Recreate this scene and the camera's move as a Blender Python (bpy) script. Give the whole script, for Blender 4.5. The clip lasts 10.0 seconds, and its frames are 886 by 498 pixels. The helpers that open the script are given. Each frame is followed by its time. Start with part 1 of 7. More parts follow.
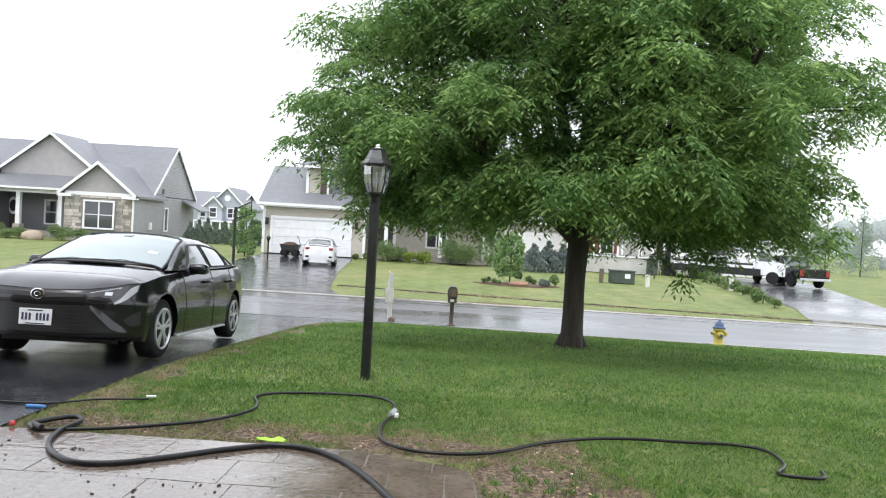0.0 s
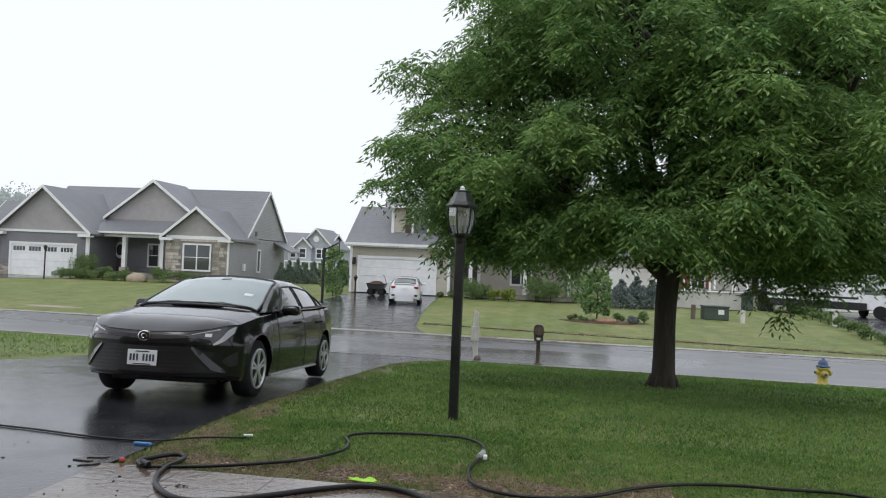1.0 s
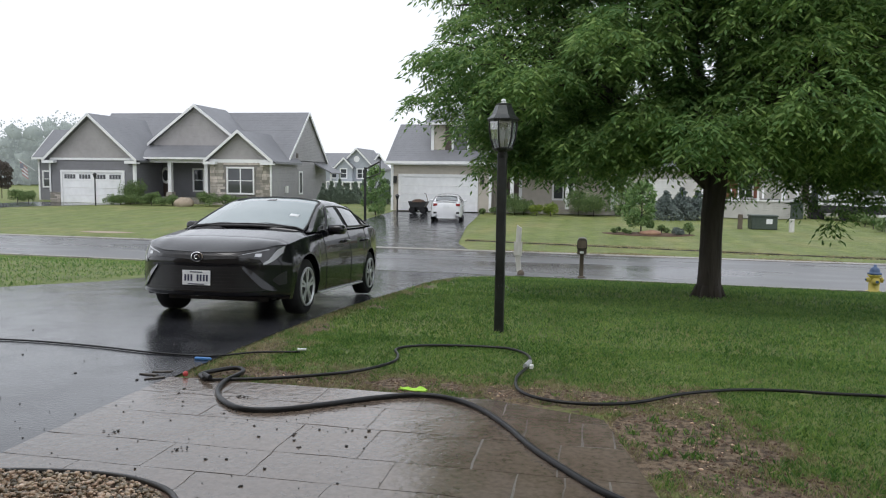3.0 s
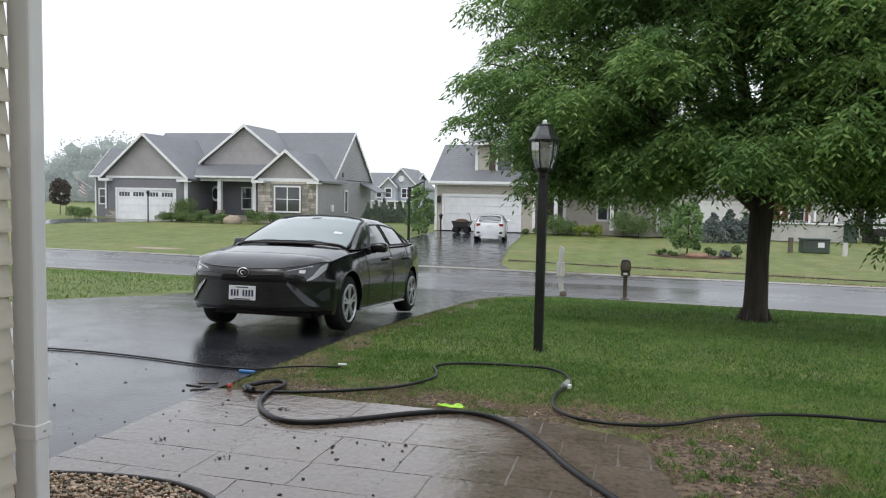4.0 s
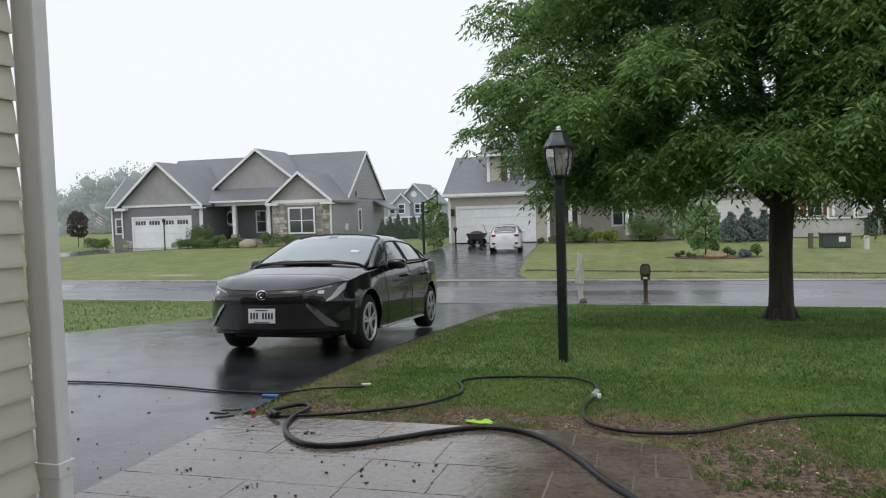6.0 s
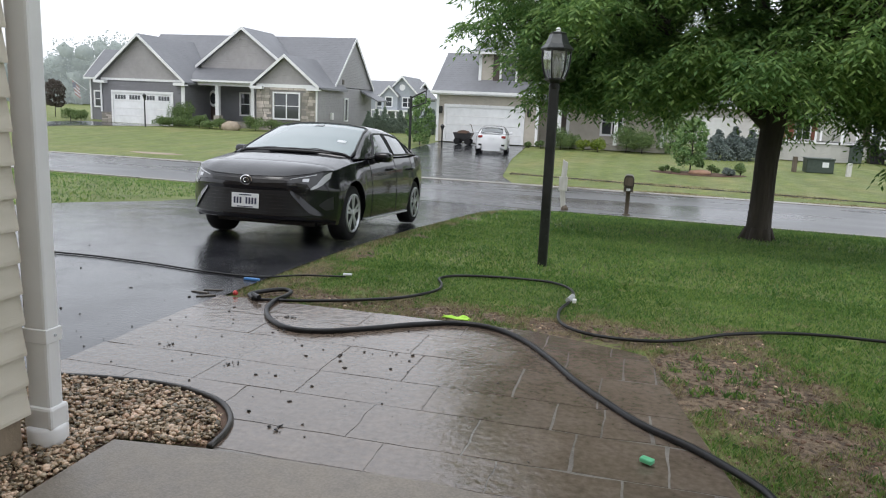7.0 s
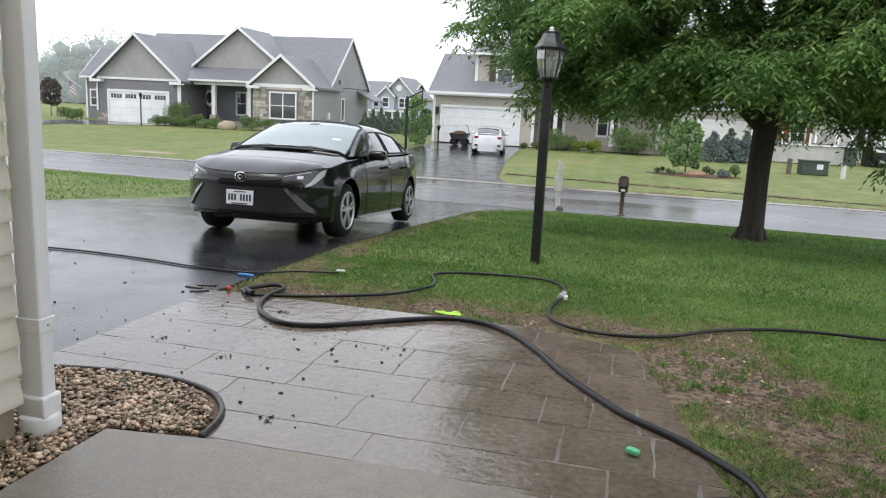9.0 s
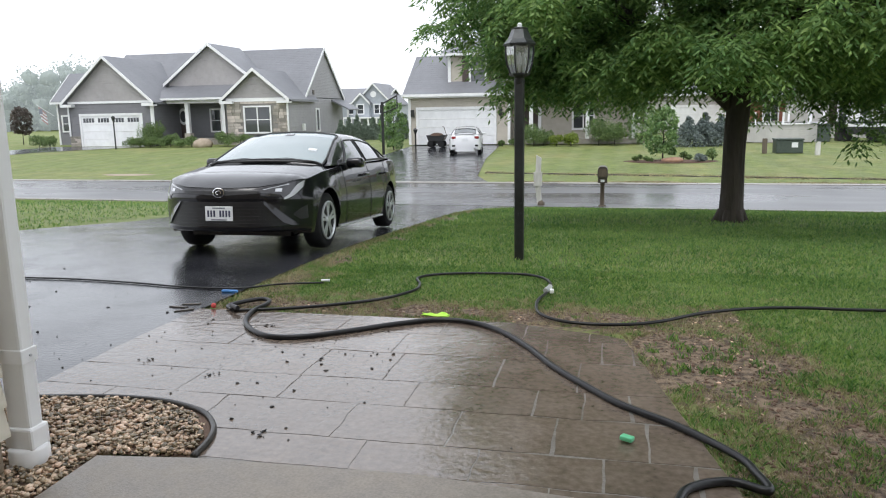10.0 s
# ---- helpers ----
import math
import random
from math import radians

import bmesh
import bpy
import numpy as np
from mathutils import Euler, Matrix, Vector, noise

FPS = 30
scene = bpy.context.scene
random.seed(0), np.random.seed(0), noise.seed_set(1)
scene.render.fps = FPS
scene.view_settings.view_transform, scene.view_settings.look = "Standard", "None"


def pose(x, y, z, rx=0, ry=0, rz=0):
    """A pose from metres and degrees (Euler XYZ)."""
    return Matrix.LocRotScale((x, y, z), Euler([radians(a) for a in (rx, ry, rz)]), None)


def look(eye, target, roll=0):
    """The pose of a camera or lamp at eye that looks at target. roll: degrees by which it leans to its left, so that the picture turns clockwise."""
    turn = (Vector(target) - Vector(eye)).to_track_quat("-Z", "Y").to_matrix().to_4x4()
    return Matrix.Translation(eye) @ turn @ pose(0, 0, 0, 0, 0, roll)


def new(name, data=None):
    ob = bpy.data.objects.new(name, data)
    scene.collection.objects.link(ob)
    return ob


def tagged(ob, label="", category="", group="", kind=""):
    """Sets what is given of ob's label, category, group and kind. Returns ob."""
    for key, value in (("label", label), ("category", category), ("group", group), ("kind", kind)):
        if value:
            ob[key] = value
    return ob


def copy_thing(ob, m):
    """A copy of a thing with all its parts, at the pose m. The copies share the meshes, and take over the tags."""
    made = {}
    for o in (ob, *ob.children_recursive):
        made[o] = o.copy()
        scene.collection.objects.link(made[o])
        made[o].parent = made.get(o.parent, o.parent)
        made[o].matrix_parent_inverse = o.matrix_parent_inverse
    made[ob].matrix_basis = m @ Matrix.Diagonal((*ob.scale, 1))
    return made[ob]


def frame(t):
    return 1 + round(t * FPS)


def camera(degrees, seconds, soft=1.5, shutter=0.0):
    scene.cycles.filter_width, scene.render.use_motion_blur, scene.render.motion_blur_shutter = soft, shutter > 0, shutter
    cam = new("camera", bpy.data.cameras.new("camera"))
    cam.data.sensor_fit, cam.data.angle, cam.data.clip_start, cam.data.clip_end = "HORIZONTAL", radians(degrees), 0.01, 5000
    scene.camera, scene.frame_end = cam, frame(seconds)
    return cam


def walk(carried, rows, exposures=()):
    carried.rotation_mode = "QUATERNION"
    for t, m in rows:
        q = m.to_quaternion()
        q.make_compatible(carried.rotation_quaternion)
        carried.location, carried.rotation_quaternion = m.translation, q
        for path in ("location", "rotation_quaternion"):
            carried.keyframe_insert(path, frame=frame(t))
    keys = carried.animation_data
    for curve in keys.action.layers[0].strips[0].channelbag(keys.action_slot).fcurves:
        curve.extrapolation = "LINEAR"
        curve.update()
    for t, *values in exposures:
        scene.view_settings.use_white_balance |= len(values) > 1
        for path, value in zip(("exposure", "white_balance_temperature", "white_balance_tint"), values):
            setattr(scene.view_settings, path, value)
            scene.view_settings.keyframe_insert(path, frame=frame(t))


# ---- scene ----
cam = camera(61.9, 10.0, soft=1.1)
PATH = [
    (0, (-0.005, 0.164, 1.43), (-0.053, 2.163, 1.378), 3.3),
    (0.5, (-0.001, 0.124, 1.471), (-0.309, 2.098, 1.57), 2.7),
    (1, (-0.016, 0.107, 1.461), (-0.295, 2.087, 1.498), 2.4),
    (1.5, (-0.028, 0.096, 1.456), (-0.311, 2.075, 1.4), 2.6),
    (2, (-0.024, 0.102, 1.46), (-0.374, 2.071, 1.432), 2.8),
    (2.5, (-0.031, 0.078, 1.449), (-0.368, 2.047, 1.342), 2.2),
    (2.7, (-0.032, 0.084, 1.448), (-0.382, 2.043, 1.247), 1.5),
    (3.8, (0.008, 0.042, 1.431), (-0.466, 1.98, 1.288), 1.0),
    (4, (0.018, 0.015, 1.44), (-0.48, 1.947, 1.302), 1.2),
    (4.5, (0.019, 0.004, 1.425), (-0.503, 1.934, 1.376), -0.2),
    (5, (-0.046, 0.041, 1.455), (-0.553, 1.97, 1.302), 1.2),
    (5.2, (-0.009, 0.058, 1.442), (-0.607, 1.963, 1.334), -2.8),
    (6.3, (-0.049, 0.098, 1.432), (-0.555, 2.03, 1.326), -0.8),
    (6.5, (-0.056, 0.092, 1.436), (-0.545, 2.019, 1.22), -0.2),
    (7, (-0.066, 0.074, 1.428), (-0.546, 1.98, 1.054), 2.5),
    (7.5, (-0.073, 0.065, 1.427), (-0.59, 1.981, 1.182), 3.3),
    (8, (-0.058, 0.062, 1.426), (-0.544, 1.968, 1.064), 3.5),
    (8.5, (-0.015, 0.033, 1.399), (-0.498, 1.938, 1.031), 3.4),
    (9, (-0.026, 0.036, 1.403), (-0.496, 1.944, 1.032), 2.8),
    (9.5, (-0.006, 0.029, 1.397), (-0.405, 1.964, 1.089), 0.3),
    (10, (-0.009, 0.043, 1.396), (-0.441, 1.962, 1.032), -1.0),
]
# the light dims a little as the phone settles its exposure
EXPOSURES = [(0.0, 1.12, 6250, 10), (0.3, 0.83, 6250, 10), (0.7, 0.35, 6250, 10), (1.2, 0.18, 6250, 10), (2.5, 0.25, 6250, 10), (4.0, 0.39, 6250, 10), (4.5, 0.36, 6250, 10), (5.0, 0.01, 6250, 10), (5.2, 0.03, 6250, 10), (6.5, 0.28, 6250, 10), (7.0, 0.5, 6250, 10), (8.0, 0.67, 6250, 10), (10.0, 0.75, 6250, 10)]
walk(cam, [(t, look(eye, target, roll)) for t, eye, target, roll in PATH], EXPOSURES)

# ---- world, sun ----
world = bpy.data.worlds.new("overcast_sky")
scene.world = world
world.use_nodes = True
wn, wl = world.node_tree.nodes, world.node_tree.links
wn.clear()
w_sky = wn.new("ShaderNodeTexSky")
w_sky.sky_type, w_sky.sun_disc = "NISHITA", False
w_sky.sun_elevation, w_sky.sun_rotation = radians(58), radians(200)
w_sky.air_density, w_sky.dust_density = 1.0, 6.0
w_scale = wn.new("ShaderNodeMix")
w_scale.data_type, w_scale.blend_type = "RGBA", "MULTIPLY"
w_scale.inputs[0].default_value = 1.0
w_scale.inputs[7].default_value = (0.10, 0.10, 0.10, 1)
w_cloud = wn.new("ShaderNodeMix")  # low cloud over the clear sky
w_cloud.data_type = "RGBA"
w_cloud.inputs[0].default_value = 0.90
w_cloud.inputs[7].default_value = (0.945, 0.962, 1.0, 1)
w_bg, w_out = wn.new("ShaderNodeBackground"), wn.new("ShaderNodeOutputWorld")
w_bg.inputs["Strength"].default_value = 0.98
wl.new(w_sky.outputs[0], w_scale.inputs[6])
wl.new(w_scale.outputs[2], w_cloud.inputs[6])
wl.new(w_cloud.outputs[2], w_bg.inputs["Color"])
wl.new(w_bg.outputs[0], w_out.inputs[0])
sun_data = bpy.data.lights.new("sun", "SUN")
sun_data.energy, sun_data.angle, sun_data.color = 0.7, radians(25), (1.0, 0.97, 0.93)
sun = new("sun", sun_data)
sun.matrix_world = look((-6, -14, 30), (0, 0, 0))


# ---- materials ----
def material(name, colors, rough=0.6, scale=8.0, bump=0.0, bump_scale=60.0, metallic=0.0, coat=0.0, spec=0.5, big=0.6, vary=0.0,
             rough_to=None, bump_dist=0.01, ior=1.5, stretch=(1, 1, 1)):
    """Two colours mixed by coarse and fine noise, with relief; vary: a shift from piece to piece."""
    m = bpy.data.materials.new(name)
    m.use_nodes = True
    n, l = m.node_tree.nodes, m.node_tree.links
    p = n["Principled BSDF"]
    p.inputs["Metallic"].default_value, p.inputs["Roughness"].default_value = metallic, rough
    p.inputs["Coat Weight"].default_value, p.inputs["Coat Roughness"].default_value = coat, 0.04
    p.inputs["Specular IOR Level"].default_value, p.inputs["IOR"].default_value = spec, ior
    tc = n.new("ShaderNodeTexCoord")
    mp = n.new("ShaderNodeMapping")
    mp.inputs["Scale"].default_value = stretch
    l.new(tc.outputs["Object"], mp.inputs[0])
    fine, coarse = n.new("ShaderNodeTexNoise"), n.new("ShaderNodeTexNoise")
    fine.inputs["Scale"].default_value, coarse.inputs["Scale"].default_value = scale, scale * 0.13
    fine.inputs["Detail"].default_value, coarse.inputs["Detail"].default_value = 6, 3
    for t in (fine, coarse):
        l.new(mp.outputs[0], t.inputs["Vector"])
    mix = n.new("ShaderNodeMix")
    mix.inputs[0].default_value = big
    l.new(fine.outputs[0], mix.inputs[2]), l.new(coarse.outputs[0], mix.inputs[3])
    ramp = n.new("ShaderNodeValToRGB")
    ramp.color_ramp.elements[0].position, ramp.color_ramp.elements[1].position = 0.36, 0.64
    ramp.color_ramp.elements[0].color, ramp.color_ramp.elements[1].color = (*colors[0], 1), (*colors[1], 1)
    l.new(mix.outputs[0], ramp.inputs[0])
    out = ramp.outputs[0]
    if vary:
        info, hsv, mr = n.new("ShaderNodeObjectInfo"), n.new("ShaderNodeHueSaturation"), n.new("ShaderNodeMapRange")
        mr.inputs[3].default_value, mr.inputs[4].default_value = 1 - vary, 1 + vary
        l.new(info.outputs["Random"], mr.inputs[0]), l.new(mr.outputs[0], hsv.inputs["Value"]), l.new(out, hsv.inputs["Color"])
        out = hsv.outputs[0]
    l.new(out, p.inputs["Base Color"])
    if rough_to is not None:
        mr = n.new("ShaderNodeMapRange")
        mr.inputs[1].default_value, mr.inputs[2].default_value = 0.38, 0.62
        mr.inputs[3].default_value, mr.inputs[4].default_value = rough, rough_to
        l.new(coarse.outputs[0], mr.inputs[0]), l.new(mr.outputs[0], p.inputs["Roughness"])
    if bump:
        b, bn = n.new("ShaderNodeBump"), n.new("ShaderNodeTexNoise")
        bn.inputs["Scale"].default_value, bn.inputs["Detail"].default_value = bump_scale, 4
        b.inputs["Strength"].default_value, b.inputs["Distance"].default_value = bump, bump_dist
        l.new(mp.outputs[0], bn.inputs["Vector"]), l.new(bn.outputs[0], b.inputs["Height"]), l.new(b.outputs[0], p.inputs["Normal"])
    return m


def island_vary(m, amount=0.35, hue=0.03):
    """Shifts the colour from mesh island to island."""
    n, l = m.node_tree.nodes, m.node_tree.links
    p = n["Principled BSDF"]
    src = p.inputs["Base Color"].links[0].from_socket
    geo, hsv, mr, mh = n.new("ShaderNodeNewGeometry"), n.new("ShaderNodeHueSaturation"), n.new("ShaderNodeMapRange"), n.new("ShaderNodeMapRange")
    mr.inputs[3].default_value, mr.inputs[4].default_value = 1 - amount, 1 + amount
    mh.inputs[3].default_value, mh.inputs[4].default_value = 0.5 + hue, 0.5 - hue
    l.new(geo.outputs["Random Per Island"], mr.inputs[0]), l.new(geo.outputs["Random Per Island"], mh.inputs[0])
    l.new(mr.outputs[0], hsv.inputs["Value"]), l.new(mh.outputs[0], hsv.inputs["Hue"]), l.new(src, hsv.inputs["Color"])
    l.new(hsv.outputs[0], p.inputs["Base Color"])
    return m


def lapped(name, color, pitch, axis="Z", rough=0.6, depth=0.012):
    """Lap siding or shingle courses too far off to be built: a saw-tooth relief."""
    c2 = tuple(v * 0.82 for v in color)
    m = material(name, (c2, color), rough, 3.0)
    n, l = m.node_tree.nodes, m.node_tree.links
    tc, sep, mul, fr, b = n.new("ShaderNodeTexCoord"), n.new("ShaderNodeSeparateXYZ"), n.new("ShaderNodeMath"), n.new("ShaderNodeMath"), n.new("ShaderNodeBump")
    mul.operation, fr.operation = "MULTIPLY", "FRACT"
    mul.inputs[1].default_value = 1 / pitch
    l.new(tc.outputs["Object"], sep.inputs[0]), l.new(sep.outputs[axis], mul.inputs[0]), l.new(mul.outputs[0], fr.inputs[0])
    b.inputs["Distance"].default_value, b.inputs["Strength"].default_value = depth, 1.0
    b.invert = True
    l.new(fr.outputs[0], b.inputs["Height"]), l.new(b.outputs[0], n["Principled BSDF"].inputs["Normal"])
    return m


M = {}
M["asphalt"] = material("wet_asphalt", ((0.018, 0.019, 0.023), (0.036, 0.037, 0.042)), 0.06, 14, 0.4, 48, big=0.7, rough_to=0.22, spec=0.85, bump_dist=0.005)
M["road"] = material("wet_road_asphalt", ((0.05, 0.051, 0.055), (0.085, 0.085, 0.09)), 0.16, 3, 0.2, 120, big=0.8, rough_to=0.36, spec=1.0, bump_dist=0.004, stretch=(0.25, 1, 1))
M["concrete"] = material("wet_concrete", ((0.21, 0.195, 0.17), (0.31, 0.29, 0.26)), 0.25, 6, 0.2, 90, rough_to=0.5)
M["patio"] = material("stamped_concrete", ((0.108, 0.084, 0.065), (0.185, 0.146, 0.116)), 0.04, 30, 0.6, 20, big=0.4, vary=0.10, rough_to=0.20, spec=1.0, bump_dist=0.0045, ior=1.6)


def crinkled(m, scale, dist):
    """Adds sharp folded ridges, as stamped slate has, over the material's own relief."""
    n, l = m.node_tree.nodes, m.node_tree.links
    p = n["Principled BSDF"]
    tc, tx, sub, ab, b = n.new("ShaderNodeTexCoord"), n.new("ShaderNodeTexNoise"), n.new("ShaderNodeMath"), n.new("ShaderNodeMath"), n.new("ShaderNodeBump")
    tx.inputs["Scale"].default_value, tx.inputs["Detail"].default_value, tx.inputs["Roughness"].default_value = scale, 7, 0.62
    sub.operation, sub.inputs[1].default_value, ab.operation = "SUBTRACT", 0.5, "ABSOLUTE"
    b.inputs["Strength"].default_value, b.inputs["Distance"].default_value = 0.8, dist
    l.new(tc.outputs["Object"], tx.inputs["Vector"]), l.new(tx.outputs[0], sub.inputs[0]), l.new(sub.outputs[0], ab.inputs[0]), l.new(ab.outputs[0], b.inputs["Height"])
    l.new(p.inputs["Normal"].links[0].from_socket, b.inputs["Normal"]), l.new(b.outputs[0], p.inputs["Normal"])
    return m


crinkled(M["patio"], 6.0, 0.005)
M["slab"] = material("speckled_concrete", ((0.165, 0.142, 0.116), (0.275, 0.242, 0.203)), 0.3, 90, 0.3, 130, big=0.5, rough_to=0.5, bump_dist=0.004)
M["joint"] = material("patio_joint", ((0.16, 0.145, 0.13), (0.27, 0.25, 0.23)), 0.12, 20, 0.3, 80)
M["soil"] = material("damp_soil", ((0.10, 0.06, 0.04), (0.2, 0.13, 0.09)), 0.8, 12, 0.6, 60)
M["mulch"] = material("bark_mulch", ((0.05, 0.03, 0.02), (0.12, 0.07, 0.045)), 0.9, 15, 0.8, 40)
M["hose"] = material("black_rubber", ((0.006, 0.006, 0.007), (0.014, 0.014, 0.015)), 0.34, 20, 0.1, 90, spec=0.4)
M["black_metal"] = material("black_painted_metal", ((0.008, 0.009, 0.009), (0.022, 0.024, 0.023)), 0.3, 18, 0.2, 60, rough_to=0.5)
M["white_vinyl"] = material("white_vinyl", ((0.76, 0.76, 0.76), (0.86, 0.86, 0.85)), 0.35, 5, 0.05, 40)
M["trim"] = material("white_trim_paint", ((0.70, 0.71, 0.72), (0.82, 0.82, 0.82)), 0.5, 4)
M["siding"] = material("cream_vinyl_siding", ((0.60, 0.56, 0.46), (0.70, 0.655, 0.555)), 0.45, 3, 0.12, 45, vary=0.04, stretch=(6, 1, 6))
M["foundation"] = material("tan_foundation", ((0.26, 0.21, 0.15), (0.36, 0.29, 0.21)), 0.8, 10, 0.3, 60)
M["glass"] = material("window_glass", ((0.03, 0.034, 0.04), (0.07, 0.075, 0.08)), 0.05, 0.8, spec=0.8)
M["grey_siding"] = lapped("grey_lap_siding", (0.33, 0.325, 0.335), 0.115)
M["grey_shake"] = lapped("grey_shake_gable", (0.36, 0.345, 0.345), 0.16)
M["dark_siding"] = lapped("dark_grey_siding", (0.19, 0.19, 0.205), 0.115)
M["tan_siding"] = lapped("tan_lap_siding", (0.48, 0.44, 0.375), 0.115)
M["blue_siding"] = lapped("blue_grey_siding", (0.40, 0.43, 0.47), 0.14)
M["pale_siding"] = lapped("pale_siding", (0.5, 0.49, 0.46), 0.12)
M["shingle"] = lapped("grey_roof_shingle", (0.19, 0.195, 0.21), 0.14, "Z", 0.5)
M["stone"] = island_vary(material("veneer_stone", ((0.26, 0.235, 0.205), (0.46, 0.42, 0.37)), 0.7, 6, 0.5, 25, vary=0.0), 0.4, 0.02)
M["mortar"] = material("mortar", ((0.2, 0.19, 0.175), (0.27, 0.255, 0.24)), 0.9, 12, 0.3, 60)
M["brick"] = material("red_brick", ((0.24, 0.09, 0.06), (0.34, 0.14, 0.1)), 0.8, 5, 0.4, 30)
M["garage_white"] = lapped("white_garage_door", (0.80, 0.81, 0.82), 0.53, depth=0.02)
M["shutter"] = material("brown_shutter", ((0.045, 0.03, 0.026), (0.07, 0.05, 0.04)), 0.5, 6)
M["car_black"] = material("black_car_paint", ((0.006, 0.006, 0.008), (0.010, 0.010, 0.013)), 0.22, 1.2, 0.03, 320, coat=0.75, spec=0.2, bump_dist=0.002)
M["car_white"] = material("white_car_paint", ((0.72, 0.73, 0.75), (0.8, 0.8, 0.82)), 0.3, 2, coat=1.0)
M["black_plastic"] = material("black_plastic", ((0.008, 0.008, 0.009), (0.018, 0.018, 0.02)), 0.35, 30, 0.2, 200)
M["tyre"] = material("wet_tyre_rubber", ((0.010, 0.010, 0.011), (0.024, 0.024, 0.025)), 0.8, 20, 0.2, 80, spec=0.25)
M["alloy"] = material("silver_alloy", ((0.50, 0.51, 0.53), (0.66, 0.67, 0.69)), 0.32, 9, metallic=0.5)
M["chrome"] = material("chrome", ((0.7, 0.7, 0.72), (0.85, 0.85, 0.87)), 0.1, 9, metallic=1.0)
# pale teal base colour stands in for sky reflected in the windscreen
M["windscreen"] = material("sky_toned_windscreen", ((0.17, 0.225, 0.23), (0.27, 0.325, 0.325)), 0.09, 1.1, 0.05, 90, spec=0.7, coat=0.7, ior=1.6)
M["side_glass"] = material("tinted_side_glass", ((0.05, 0.06, 0.06), (0.14, 0.165, 0.165)), 0.06, 1.5, 0.05, 90, spec=0.7, coat=0.6, ior=1.5)
M["headlamp"] = material("headlamp_lens", ((0.30, 0.31, 0.33), (0.62, 0.63, 0.65)), 0.08, 9, coat=1.0)
M["lamp_dark"] = material("dark_headlamp_lens", ((0.02, 0.02, 0.022), (0.05, 0.05, 0.055)), 0.12, 9, coat=0.4)
M["red_lens"] = material("red_lens", ((0.20, 0.012, 0.012), (0.32, 0.03, 0.03)), 0.2, 9, coat=0.5)
M["plate"] = material("white_plate", ((0.66, 0.68, 0.70), (0.76, 0.77, 0.78)), 0.35, 8)
M["ink"] = material("dark_blue_ink", ((0.03, 0.035, 0.07), (0.05, 0.055, 0.1)), 0.5, 8)
M["bark"] = material("tree_bark", ((0.028, 0.023, 0.019), (0.085, 0.07, 0.058)), 0.85, 9, 1.0, 22, stretch=(1, 1, 0.18), bump_dist=0.03)
M["hydrant_yellow"] = material("yellow_hydrant_paint", ((0.45, 0.36, 0.06), (0.58, 0.47, 0.10)), 0.45, 12, 0.2, 50)
M["hydrant_blue"] = material("blue_hydrant_paint", ((0.04, 0.08, 0.17), (0.07, 0.12, 0.23)), 0.45, 12)
M["pale_wood"] = material("weathered_white_wood", ((0.42, 0.41, 0.38), (0.66, 0.65, 0.62)), 0.8, 14, 0.4, 50, stretch=(1, 1, 0.2))
M["brown_wood"] = material("weathered_brown_wood", ((0.07, 0.055, 0.04), (0.15, 0.12, 0.09)), 0.8, 14, 0.5, 50, stretch=(1, 1, 0.2))
M["mail_bronze"] = material("bronze_plastic", ((0.06, 0.05, 0.04), (0.10, 0.085, 0.065)), 0.5, 9)
M["utility_green"] = material("utility_green_paint", ((0.035, 0.05, 0.04), (0.06, 0.08, 0.065)), 0.5, 9)
M["boulder"] = material("tan_boulder", ((0.27, 0.215, 0.16), (0.40, 0.33, 0.255)), 0.8, 4, 0.5, 10)
M["rust_rock"] = material("rusty_rock", ((0.20, 0.11, 0.07), (0.34, 0.20, 0.13)), 0.7, 6, 0.5, 14)
M["soap"] = material("green_plastic", ((0.10, 0.45, 0.22), (0.16, 0.58, 0.32)), 0.3, 15)
M["neon"] = material("neon_green_cloth", ((0.38, 0.75, 0.05), (0.55, 0.88, 0.12)), 0.6, 25, 0.4, 60)
M["red_plastic"] = material("red_plastic", ((0.5, 0.05, 0.05), (0.65, 0.10, 0.09)), 0.35, 9)
M["blue_plastic"] = material("blue_plastic", ((0.05, 0.18, 0.45), (0.08, 0.26, 0.6)), 0.35, 9)
# flag red and blue are dulled in colour to stand in for haze
M["flag_red"] = material("hazed_red_cloth", ((0.36, 0.24, 0.23), (0.44, 0.30, 0.29)), 0.8, 9)
M["flag_blue"] = material("hazed_blue_cloth", ((0.20, 0.21, 0.25), (0.25, 0.26, 0.31)), 0.8, 9)
M["roof_metal"] = material("grey_lantern_metal", ((0.025, 0.028, 0.028), (0.07, 0.075, 0.075)), 0.3, 12, 0.1, 60, metallic=0.5)
M["gravel"] = island_vary(material("river_gravel", ((0.21, 0.14, 0.08), (0.58, 0.46, 0.32)), 0.22, 30, 0.3, 80, spec=0.6), 0.8, 0.02)
M["debris"] = island_vary(material("wet_debris", ((0.015, 0.013, 0.012), (0.05, 0.04, 0.03)), 0.5, 30), 0.3, 0.01)
M["edging"] = material("black_edging", ((0.02, 0.018, 0.016), (0.045, 0.04, 0.035)), 0.35, 15)


